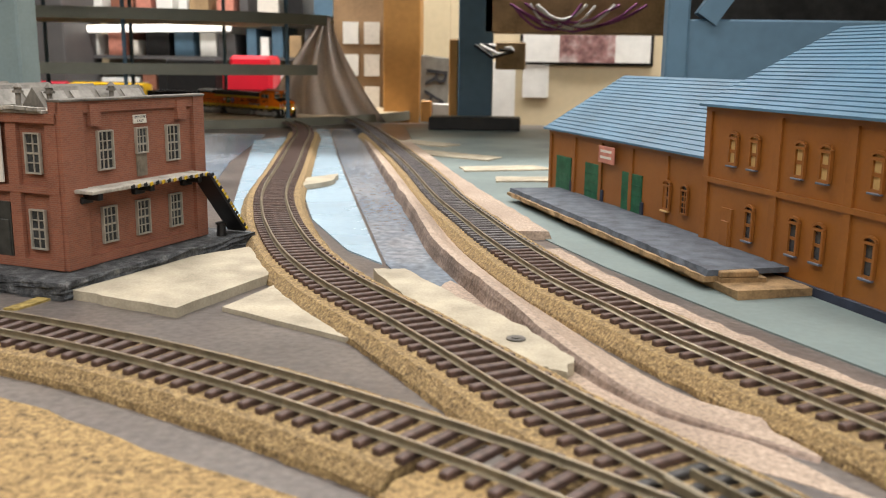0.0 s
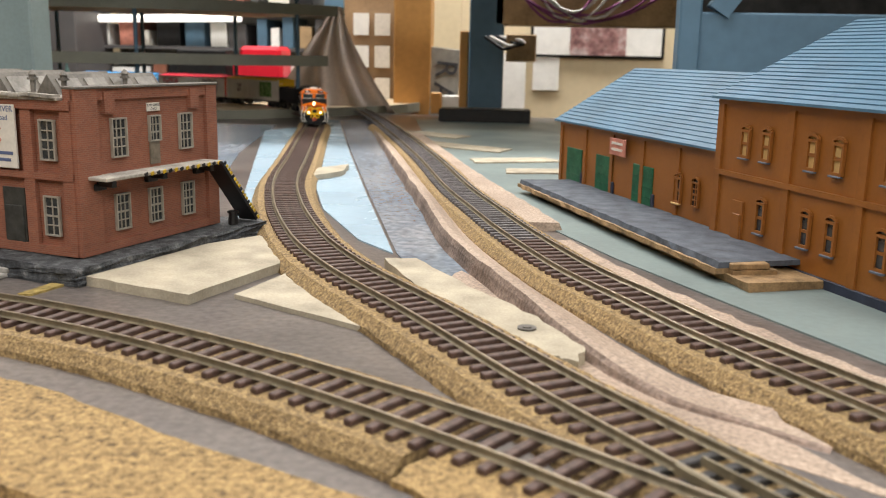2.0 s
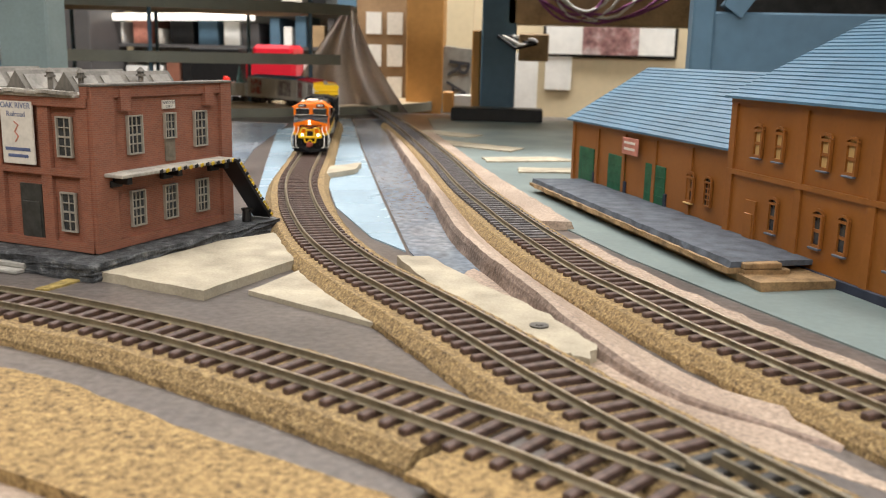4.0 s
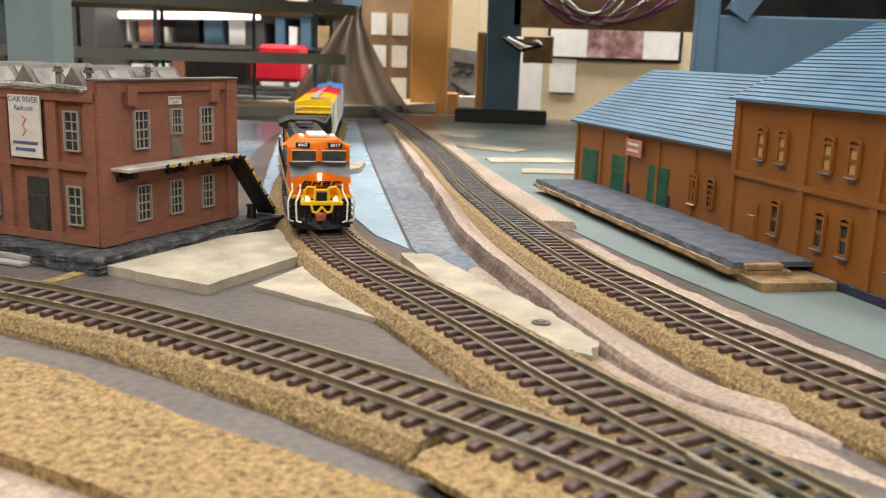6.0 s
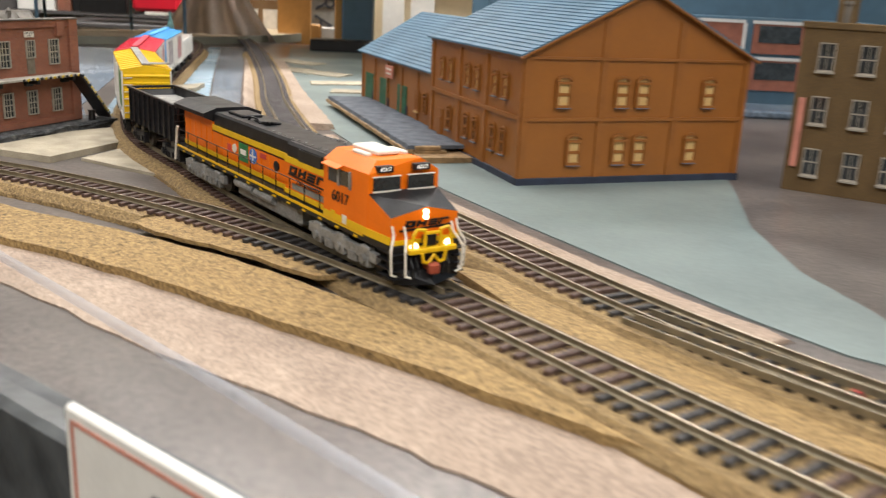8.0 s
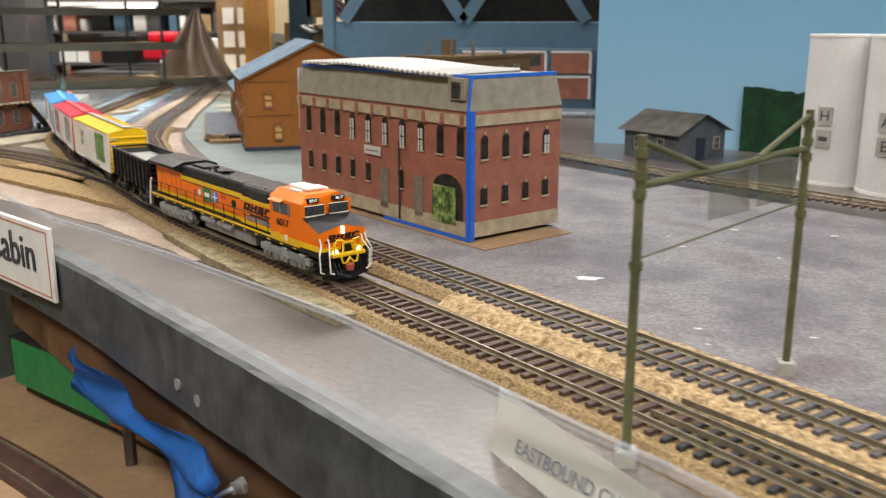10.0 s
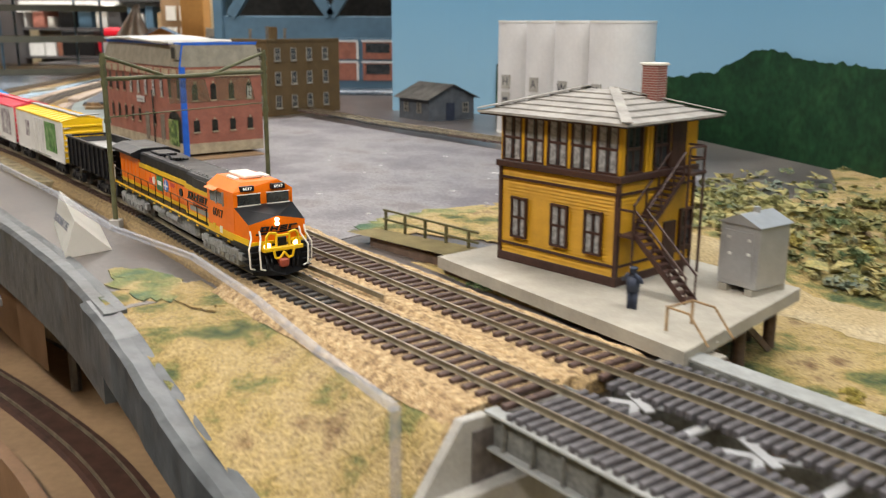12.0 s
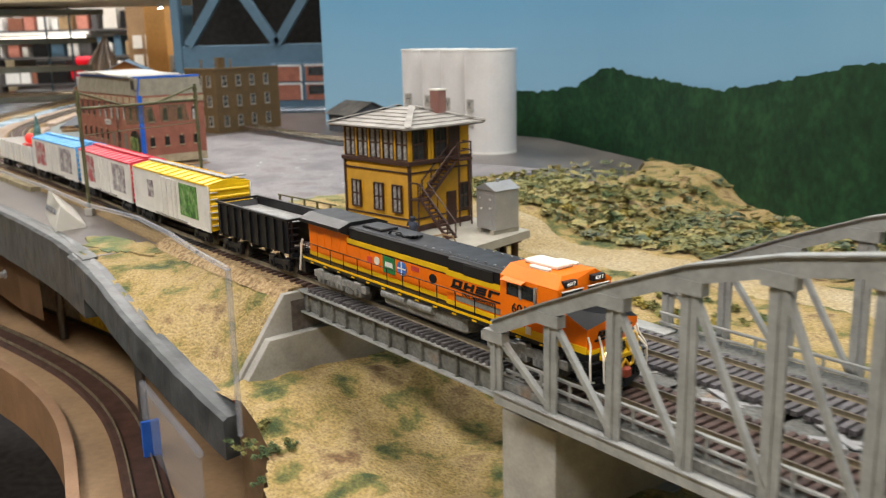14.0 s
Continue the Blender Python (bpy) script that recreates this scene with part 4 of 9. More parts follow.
def card_station():
    at = Matrix.Translation(P(3.02, 1.02, 0.02)) @ Matrix.Rotation(math.atan2(-1.58, 1.5), 4, "Z")
    th = thing("card_station", "printed brick card station with blue tape and corrugated roof", "building", at=at)
    W, D, H = 0.2175, 0.083, 0.0855
    box_ = lambda *a, **k: box(B(), *a, **k)
    part("wall", box_(0, W, 0, D, 0.002, H), M["cardbrick"], th)
    bm = B()
    b = [(0, -0.0012, H), (W, -0.0012, H), (W + 0.0012, D, H), (-0.0002, D, H)]
    t = [(0.003, 0.004, 0.1075), (W - 0.003, 0.004, 0.1075), (W - 0.003, D - 0.003, 0.1075), (0.003, D - 0.003, 0.1075)]
    v = [bm.verts.new(q) for q in b + t]
    for i in range(4):
        bm.faces.new((v[i], v[(i + 1) % 4], v[4 + (i + 1) % 4], v[4 + i]))
    bm.faces.new(v[4:])
    bm.faces.new(v[3::-1])
    part("mansard", bm, M["cardgrey"], th, "grey printed mansard")
    bm = B()
    box(bm, -0.0006, W + 0.0006, -0.0016, 0, H - 0.0095, H - 0.0025)
    box(bm, W, W + 0.0013, 0, D, H - 0.0095, H - 0.0025)
    box(bm, 0, W, -0.0006, 0, 0.002, 0.012)
    box(bm, W, W + 0.0006, 0, D, 0.002, 0.012)
    part("stone_band", bm, M["cardcream"], th, "cream printed cornice and base")
    for i in range(11):
        x = 0.004 + i * 0.0205
        part("corbel", box_(x, x + 0.0035, -0.0021, -0.0014, H - 0.0105, H - 0.0025), M["cardbrick"], th)
    part("white_flap", box_(-0.0012, 0, 0, 0.009, 0.055, 0.105), M["cardwhite"], th, "white unprinted card flap")
    lit = {3: 1, 4: 1, 5: 1, 6: 1, 7: 1}
    def flat_window(m, w, h, arch, white):
        win = new("window")
        win.parent, win.matrix_basis = th, m
        bm = B()
        pts = [(-w / 2, 0), (w / 2, 0), (w / 2, h)]
        if arch:
            pts += [(math.cos(math.pi * i / 8) * w / 2, h + math.sin(math.pi * i / 8) * w * 0.55) for i in range(1, 8)]
        pts += [(-w / 2, h)]
        f = bm.faces.new([bm.verts.new((x, 0, z)) for x, z in pts])
        bmesh.ops.solidify(bm, geom=[f], thickness=0.0003)
        part("pane", bm, M["cardpane"], win)
        if white:
            part("glare_pane", box_(-w * 0.36, w * 0.4, -0.0006, -0.0004, 0, h * 0.95), M["cardwhite"], win, "white printed pane")
            part("glazing_bar", box_(-0.0002, 0.0003, -0.0009, -0.0006, 0, h * 0.95), M["cardpane"], win)
            part("glazing_bar", box_(-w * 0.36, w * 0.4, -0.0009, -0.0006, h * 0.45, h * 0.5), M["cardpane"], win)
        part("sill", box_(-w / 2 - 0.0006, w / 2 + 0.0006, -0.0006, 0, -0.0012, 0), M["cardcream"], win)
        part("keystone", box_(-0.0009, 0.0009, -0.0006, 0, h + w * 0.55 * arch, h + w * 0.55 * arch + 0.0022), M["cardcream"], win)
    for i in range(10):
        flat_window(wall_m(0.0155 + i * 0.0214, -0.0006, 0.0555, 0), 0.007, 0.0158, 1, lit.get(i, 0))
    for i in range(8):
        x = 0.0168 + i * 0.0208
        if i < 5 or i == 6:
            flat_window(wall_m(x, -0.0006, 0.0255, 0), 0.0062, 0.0132, 0, 0)
        else:
            dr = part("door", box_(x - 0.0052, x + 0.0052, -0.0006, 0, 0.008, 0.037), M["brickdoor"], th, "printed drab green door")
    for i, y in enumerate((0.012, 0.031, 0.05, 0.069)):
        flat_window(wall_m(W + 0.0006, y, 0.054, 90), 0.006, 0.0125, 1, i == 3)
        flat_window(wall_m(W + 0.0006, y, 0.0235, 90), 0.006, 0.011, 0, 0)
    arch = new("archway")
    arch.parent = th
    bm = B()
    pts = [(0.178, 0.006), (0.211, 0.006), (0.211, 0.03)] + [(0.1945 + 0.0165 * math.cos(math.pi * i / 10), 0.03 + 0.0125 * math.sin(math.pi * i / 10)) for i in range(1, 10)] + [(0.178, 0.03)]
    f = bm.faces.new([bm.verts.new((x, -0.0005, z)) for x, z in pts])
    bmesh.ops.solidify(bm, geom=[f], thickness=0.0003)
    part("opening", bm, M["cardpane"], arch)
    part("view", box_(0.1795, 0.204, -0.0012, -0.0009, 0.0085, 0.034), M["cardgreen"], arch, "printed greenery in the archway")
    dm = new("dormer")
    dm.parent = th
    part("cheek", box_(0.197, 0.213, -0.0018, 0.004, 0.0925, 0.1065), M["cardgrey"], dm)
    part("louvre", box_(0.2005, 0.2095, -0.0023, -0.0017, 0.0935, 0.104), M["cardpane"], dm)
    bm = B()
    box(bm, W - 0.0016, W + 0.0009, -0.0022, -0.0012, 0.0, 0.086)
    box(bm, W + 0.0009, W + 0.0016, -0.0012, 0.003, 0.0, 0.086)
    beam(bm, (W, -0.0016, 0.086), (W - 0.003, 0.0035, 0.1085), 0.0022, 0.0009, (0, 1, 0))
    part("corner_tape", bm, M["bluetape"], th, "blue masking tape on the corner")
    part("edge_tape", box_(0.002, W - 0.002, 0.0025, 0.005, 0.106, 0.1085, 0.0002), M["bluetape"], th)
    part("edge_tape", box_(W - 0.005, W - 0.0025, 0.004, D - 0.002, 0.106, 0.1085, 0.0002), M["bluetape"], th)
    part("base_tape", box_(0.12, W, -0.0012, 0.0, -0.0012, 0.0018), M["bluetape"], th)
    bm = B()
    n = 96
    x0, x1 = 0.012, W - 0.02
    top = []
    for i in range(n + 1):
        x = x0 + (x1 - x0) * i / n
        z = 0.1105 + 0.0009 * math.sin(i * math.pi * 0.66) + 0.0015 * math.sin(i / n * 5)
        top.append((bm.verts.new((x, -0.003, z)), bm.verts.new((x, D - 0.02, z + 0.001)), bm.verts.new((x, -0.003, z - 0.0014)), bm.verts.new((x, D - 0.02, z - 0.0004))))
    for a, c in zip(top, top[1:]):
        bm.faces.new((a[0], c[0], c[1], a[1]))
        bm.faces.new((a[2], a[3], c[3], c[2]))
        bm.faces.new((a[0], a[2], c[2], c[0]))
        bm.faces.new((a[1], c[1], c[3], a[3]))
    part("roof_sheet", bm, M["cardwhite"], th, "loose corrugated white card")
    sg = part("sign", box_(0.0972, 0.118, -0.0018, -0.0008, 0.0458, 0.0522, 0.0001), M["cardwhite"], th, "white station name sign")
    part("writing_bar", box_(0.1, 0.115, -0.002, -0.0018, 0.0483, 0.0495), M["steelgrey"], sg)
    bm = B()
    rod(bm, (0.1405, -0.0012, 0.003), (0.1405, -0.0012, 0.06), 0.0008, 6)
    part("lamp_post", bm, M["cardpane"], th, "printed dark lamp post")
    part("baseboard_sheet", box_(0.01, W + 0.022, -0.006, D * 0.9, -0.0018, -0.0006), M["plywood"], th, "bare card base")


card_station()


# -- brown brick block behind the card station --
def brown_block():
    at = Matrix.Translation(P(3.53, 3.94, 0.0)) @ Matrix.Rotation(math.atan2(-0.31, 0.47), 4, "Z")
    th = thing("brown_building", "drab brown three storey brick building with roof vents", "building", at=at)
    M["brownbrick"] = brick_mat("brown_brick", (0.14, 0.085, 0.03), (0.115, 0.07, 0.027), (0.1, 0.07, 0.035))
    W, D, H = 0.078, 0.14, 0.105
    part("wall", box(B(), 0, W, 0, D, 0, H), M["brownbrick"], th)
    bm = B()
    box(bm, -0.0012, W + 0.0012, -0.0012, 0.003, H - 0.002, H + 0.002, 0.0003)
    box(bm, W - 0.003, W + 0.0012, 0.003, D, H - 0.002, H + 0.002, 0.0003)
    part("cornice", bm, M["brownbrick"], th)
    for x in (0.016, 0.04, 0.062):
        for z in (0.012, 0.045, 0.078):
            window(th, wall_m(x, -0.0006, z, 0), 0.0085, 0.016, 2, 2, sill=M["sash"])
    for y in (0.018, 0.048, 0.078, 0.11):
        for z in (0.012, 0.045, 0.078):
            window(th, wall_m(W + 0.0006, y, z, 90), 0.0085, 0.016, 2, 2, sill=M["sash"])
    part("wall_sign", box(B(), 0.0035, 0.0075, -0.0026, -0.0006, 0.016, 0.06, 0.0002), M["signred"], th, "narrow pink upright sign")
    for x, y, h in ((0.02, 0.02, 0.013), (0.045, 0.03, 0.017), (0.06, 0.05, 0.014)):
        bm = B()
        cyl(bm, 0.0022, H, H + h, x, y, 10)
        cyl(bm, 0.0032, H + h, H + h + 0.0022, x, y, 10)
        part("roof_vent", bm, M["roofgrey"], th)
    part("chimney", box(B(), 0.006, 0.017, 0.06, 0.074, H, H + 0.018, 0.0004), M["brownbrick"], th)


brown_block()


# -- grey lineside hut --
def hut():
    at = Matrix.Translation(P(6.0, 3.72, 0.0)) @ Matrix.Rotation(radians(-50), 4, "Z")
    th = thing("lineside_hut", "small grey wooden lineside hut with pitched roof", "shed", at=at)
    M["hutgrey"] = mat("grey_clapboard", (0.09, 0.1, 0.115), 0.7, var=0.15, scale=100)
    W, D, E, R = 0.075, 0.075, 0.031, 0.048
    bm = B()
    v = [bm.verts.new(q) for q in ((0, 0, 0), (W, 0, 0), (W, 0, E), (0, 0, E), (0, D, 0), (W, D, 0), (W, D, E), (0, D, E), (0, D / 2, R), (W, D / 2, R))]
    for q in ((0, 1, 2, 3), (5, 4, 7, 6), (4, 0, 3, 8, 7), (1, 5, 6, 9, 2)):
        bm.faces.new([v[k] for k in q])
    part("wall", bm, M["hutgrey"], th)
    bm = B()
    for s in (0, 1):
        a = (0, D / 2, R + 0.001)
        y = -0.007 if s == 0 else D + 0.007
        z = R - (R - E) * (D / 2 + 0.007) / (D / 2) + 0.001
        q = [(-0.006, D / 2, R + 0.001), (W + 0.006, D / 2, R + 0.001), (W + 0.006, y, z), (-0.006, y, z)]
        f = bm.faces.new([bm.verts.new(c) for c in (q if s else q[::-1])])
        bmesh.ops.solidify(bm, geom=[f], thickness=0.0012)
    part("roof", bm, M["roofgrey"], th)
    for x in (0.02, 0.052):
        window(th, wall_m(x, -0.0006, 0.011, 0), 0.008, 0.012, 2, 2)
    part("door", box(B(), W, W + 0.0008, 0.028, 0.042, 0, 0.024), M["navy"], th)
    window(th, wall_m(W + 0.0006, 0.06, 0.011, 90), 0.008, 0.012, 2, 2)


hut()


# -- four silos --
def silos():
    spots = [(7.77, 2.18), (8.11, 1.64), (8.42, 1.05), (8.76, 0.57)]
    top = ["H", "A", "W", "K"]
    low = [None, "E", "Y", "E"]
    for i, (x, y) in enumerate(spots):
        r, h = 0.0335, 0.132
        at = Matrix.Translation(P(x, y, 0.0))
        th = thing("silo", "tall white paper-covered grain silo with lettered squares", "silo", "row of silos", at=at)
        bm = B()
        cyl(bm, r, 0, h, seg=40)
        part("drum", bm, M["silo"], th, smooth=False)
        bm = B()
        cyl(bm, r + 0.0006, h - 0.0015, h + 0.0006, seg=40)
        part("rim", bm, M["white"], th)
        bm = B()
        cyl(bm, r + 0.0006, 0, 0.003, seg=40)
        part("foot", bm, M["white"], th)
        a = math.atan2(-7.9 - y, 6.04 - x) - 0.58
        m0 = Matrix.Rotation(a + math.pi / 2, 4, "Z")
        for z, ch in ((0.062, top[i]), (0.042, low[i])):
            card = part("letter_card", box(B(), -0.0065, 0.0065, -r - 0.0012, -r + 0.0006, z - 0.008, z + 0.008), M["concrete"], th, "grey lettered square")
            card.matrix_basis = m0
            if ch:
                lettering("letter", ch, 0.013, M["ink"], card, Matrix.Translation((0, -r - 0.0013, z)) @ pose(0, 0, 0, 90))
            else:
                part("writing_bar", box(B(), -0.004, 0.004, -r - 0.0015, -r - 0.0012, z - 0.002, z + 0.002), M["ink"], card)


silos()


# -- signal tower on its platform --
M["tyellow"] = mat("yellow_clapboard_paint", (0.56, 0.3, 0.012), 0.5, var=0.08, scale=90, fine=700, bump=0.06)
M["tbrown"] = mat("dark_brown_trim", (0.055, 0.025, 0.018), 0.5, var=0.15, scale=150)
M["troof"] = mat("grey_card_shingles", (0.33, 0.31, 0.28), 0.7, var=0.14, scale=90, fine=700, bump=0.2)
M["plank"] = mat("weathered_platform_paint", (0.38, 0.35, 0.29), 0.7, var=0.1, scale=60, fine=700, bump=0.12)
M["post"] = mat("stained_timber", (0.13, 0.085, 0.06), 0.75, var=0.2, scale=120, bump=0.2)
M["cloth2"] = mat("grey_white_curtain", (0.33, 0.32, 0.31), 0.8, var=0.3, scale=400, fine=900, bump=0.2)
M["silver"] = mat("silver_grey_paint", (0.42, 0.42, 0.42), 0.35, 0.5, var=0.06, scale=90, bump=0.03)
TRK = math.degrees(math.atan2(-0.747, 0.665))


def platform():
    at = Matrix.Translation(P(7.37, -4.47, 0.0)) @ Matrix.Rotation(radians(-49.2), 4, "Z")
    th = thing("platform", "pale grey wooden platform on timber posts", "platform", at=at)
    L, D = 0.163, 0.107
    part("deck", prism(B(), [(0, 0), (0.172, -0.007), (0.1455, 0.106), (-0.008, D)], 0.0035, 0.0095), M["plank"], th)
    bm = B()
    for i in range(8):
        box(bm, 0.002, 0.166 - 0.0034 * i, 0.003 + i * 0.0135, 0.006 + i * 0.0135, 0.0005, 0.0035)
    split("joist", bm, M["post"], th)
    for x in (0.096, 0.122, 0.159):
        for y in (0.03, 0.066, 0.1):
            part("post", cyl(B(), 0.0029, -0.034, 0.0035, x - (0.24 * y if x > 0.15 else 0), y, 12), M["post"], th)
    for y in (0.03, 0.066):
        bm = B()
        beam(bm, (0.162 - 0.24 * y, y, -0.001), (0.162 - 0.24 * (y + 0.036), y + 0.036, -0.026), 0.0012, 0.003)
        part("brace", bm, M["post"], th)
    bm = B()
    beam(bm, (0.096, 0.1035, -0.002), (0.135, 0.1035, -0.024), 0.0026, 0.0012)
    part("brace", bm, M["post"], th)
    # small steps down to the field
    st = new("steps")
    st.parent = th
    for k in range(3):
        part("tread", box(B(), L - 0.004 + 0.0045 * k, L + 0.003 + 0.0045 * k, 0.008, 0.021, 0.0052 - 0.0048 * k, 0.0065 - 0.0048 * k, 0.0002), M["plank"], st)
    bm = B()
    for y in (0.0065, 0.022):
        rod(bm, (L - 0.012, y, 0.0095), (L - 0.012, y, 0.02), 0.0006)
        pipe(bm, [Vector((L - 0.012, y, 0.0195)), Vector((L - 0.001, y, 0.0195)), Vector((L + 0.009, y, 0.009))], 0.0005)
    rod(bm, (L - 0.012, 0.0065, 0.0195), (L - 0.012, 0.022, 0.0195), 0.0005)
    part("handrail", bm, M["planks"], st)
    # long ramp at the other end, with its railing
    return th


platform()


def ramp():
    a, b = P(6.74, -3.78, 0.06), P(7.4, -4.4, 0.085)
    d = (b - a)
    ang = math.atan2(d.y, d.x)
    th = thing("ramp", "olive tan wooden ramp with a railing", "ramp", at=Matrix.Translation(a) @ Matrix.Rotation(ang, 4, "Z"))
    M["rampwood"] = mat("olive_tan_planks", (0.36, 0.29, 0.13), 0.7, var=0.12, scale=80, bump=0.1)
    L = d.length
    bm = B()
    v = [bm.verts.new(q) for q in ((0, 0, 0), (L, 0, 0.0025), (L, 0.025, 0.0025), (0.006, 0.019, 0))]
    f = bm.faces.new(v)
    bmesh.ops.solidify(bm, geom=[f], thickness=0.0022)
    part("deck", bm, M["rampwood"], th)
    bm = B()
    box(bm, 0.02, L, 0.003, 0.006, -0.0075, -0.0005)
    box(bm, 0.02, L, 0.018, 0.021, -0.0075, -0.0005)
    part("bearer", bm, M["post"], th)
    M["olive"] = mat("olive_paint", (0.13, 0.115, 0.05), 0.6, var=0.15, scale=100)
    for i in range(5):
        x = 0.012 + i * (L - 0.016) / 4
        part("post", box(B(), x - 0.0007, x + 0.0007, 0.0205, 0.0219, -0.003, 0.0125), M["olive"], th)
    for z in (0.0065, 0.0122):
        part("rail", box(B(), 0.01, L + 0.004, 0.0206, 0.0216, z - 0.0006, z + 0.0006), M["olive"], th)


ramp()


def tower():
    at = Matrix.Translation(P(7.7, -4.455, 0.095)) @ Matrix.Rotation(radians(-42.0), 4, "Z")
    th = thing("signal_tower", "yellow clapboard signal tower with brown trim", "signal tower", at=at)
    W, D, H = 0.0745, 0.0615, 0.0775
    part("core", box(B(), 0.0004, W - 0.0004, 0.0004, D - 0.0004, 0, 0.0498), M["tyellow"], th)
    for k in range(26):  # clapboards, front and stair side
        z = 0.0045 + k * 0.00172
        for nm, q in (("clapboard", (0, W, -0.0004, 0.0006)),):
            bm = B()
            v = [bm.verts.new(c) for c in ((0, 0.0002, z + 0.0017), (W, 0.0002, z + 0.0017), (W, -0.0006, z), (0, -0.0006, z), (0, 0.0006, z), (W, 0.0006, z))]
            bm.faces.new((v[0], v[3], v[2], v[1]))
            bm.faces.new((v[3], v[4], v[5], v[2]))
            part("clapboard", bm, M["tyellow"], th)
            bm = B()
            x = W
            v = [bm.verts.new(c) for c in ((x - 0.0002, 0, z + 0.0017), (x - 0.0002, D, z + 0.0017), (x + 0.0006, D, z), (x + 0.0006, 0, z), (x - 0.0006, 0, z), (x - 0.0006, D, z))]
            bm.faces.new((v[0], v[3], v[2], v[1]))
            bm.faces.new((v[3], v[4], v[5], v[2]))
            part("clapboard", bm, M["tyellow"], th)
    bm = B()
    box(bm, -0.0012, W + 0.0012, -0.0014, D, 0, 0.0045, 0.0003)
    box(bm, -0.001, W + 0.001, -0.0012, D, 0.009, 0.0102)
    box(bm, -0.001, W + 0.001, -0.0012, D, 0.0432, 0.0445)
    box(bm, -0.0022, W + 0.0022, -0.0024, D + 0.001, 0.0492, 0.0525, 0.0004)
    for x in (-0.0008, W - 0.0012):
        box(bm, x, x + 0.002, -0.0012, 0.001, 0, 0.05)
    box(bm, W - 0.001, W + 0.0012, D - 0.002, D, 0, 0.05)
    part("trim", bm, M["tbrown"], th, "dark brown trim boards")
    for x in (0.014, 0.0405, 0.0615):
        window(th, wall_m(x, -0.0012, 0.0145, 0), 0.0085, 0.019, 2, 2, M["tbrown"], bar=0.0007, curtain=M["cloth2"])
    # upper storey: posts, sashes, inner dark room
    part("upper_room", box(B(), 0.003, W - 0.003, 0.003, D - 0.003, 0.0525, H), M["pane"], th, "dark glazed upper room")
    n = 5
    for i in range(n + 1):
        x = i * W / n
        part("upper_post", box(B(), max(0, x - 0.0011), min(W, x + 0.0011), -0.0006, 0.0012, 0.0525, H), M["tyellow"], th)
    for i in range(n):
        window(th, wall_m((i + 0.5) * W / n, 0.0003, 0.0535, 0), 0.0108, 0.0215, 2, 2, M["tbrown"], bar=0.0007, curtain=M["cloth2"])
    for y in (0.001, 0.0195, 0.0225):
        part("upper_post", box(B(), W - 0.0012, W + 0.0006, y - 0.001, y + 0.0014, 0.0525, H), M["tyellow"], th)
    for y in (0.0095, 0.0335 - 0.002):
        window(th, wall_m(W - 0.0003, y, 0.0535, 90), 0.0105, 0.0215, 2, 2, M["tbrown"], bar=0.0008)
    part("upper_wall", box(B(), W - 0.0014, W + 0.0004, 0.052, D, 0.0525, H), M["tyellow"], th)
    part("upper_wall", box(B(), W - 0.0014, W + 0.0004, 0.037, 0.039, 0.0525, H), M["tyellow"], th)
    part("door", box(B(), W - 0.001, W + 0.0009, 0.0395, 0.0515, 0.0525, 0.0745, 0.0002), M["tbrown"], th, "brown upper door")
    part("door", box(B(), W + 0.0002, W + 0.0016, 0.036, 0.046, 0.001, 0.026, 0.0002), M["tbrown"], th, "brown lower door")
    window(th, wall_m(W + 0.0012, 0.054, 0.012, 90), 0.008, 0.018, 2, 2, M["tbrown"], bar=0.0008)
    # hipped roof in courses
    rf = new("roof")
    rf.parent = th
    o, zt, n = 0.0092, 0.0895, 6
    cx, cy = W / 2, D / 2
    rl = 0.008
    for k in range(n):
        a, b = k / n, (k + 1.0) / n
        def ring(t, z):
            hx, hy = (W / 2 + o) * (1 - t) + rl * t, (D / 2 + o) * (1 - t) + 0.0006 * t
            return [(cx - hx, cy - hy, z), (cx + hx, cy - hy, z), (cx + hx, cy + hy, z), (cx - hx, cy + hy, z)]
        za, zb = H - 0.001 + (zt - H) * a, H - 0.001 + (zt - H) * b
        bm = B()
        lo, hi, un = ([bm.verts.new(q) for q in ring(t, z)] for t, z in ((a, za + 0.0009), (b, zb + 0.0001), (a, za - 0.0003)))
        for i in range(4):
            j = (i + 1) % 4
            bm.faces.new((lo[i], lo[j], hi[j], hi[i]))
            bm.faces.new((un[i], un[j], lo[j], lo[i]))
        bm.faces.new(hi)
        bm.faces.new(un[::-1])
        part("shingle_course", bm, M["troof"], rf)
    rp = [(cx - rl, cy, zt), (cx + rl, cy, zt)]
    for i, (sx, sy) in enumerate(((-1, -1), (1, -1), (1, 1), (-1, 1))):
        bm = B()
        beam(bm, (cx + sx * rl, cy, zt + 0.0004), (cx + sx * (W / 2 + o), cy + sy * (D / 2 + o), H + 0.0008), 0.005, 0.0005)
        part("hip_cap", bm, M["troof"], rf)
    part("soffit", box(B(), -o * 0.9, W + o * 0.9, -o * 0.9, D + o * 0.9, H - 0.0022, H - 0.0012), M["tbrown"], rf)
    ch = new("chimney")
    ch.parent = th
    M["chimbrick"] = brick_mat("chimney_brick", (0.24, 0.06, 0.045), (0.18, 0.05, 0.04), (0.35, 0.3, 0.26), 0.0026, 0.0012, 0.15)
    part("chimney_shaft", box(B(), 0.0545, 0.0635, 0.041, 0.049, 0.08, 0.1005), M["chimbrick"], ch)
    part("cap", box(B(), 0.0537, 0.0643, 0.0402, 0.0498, 0.1005, 0.1018, 0.0003), M["signcream"], ch)
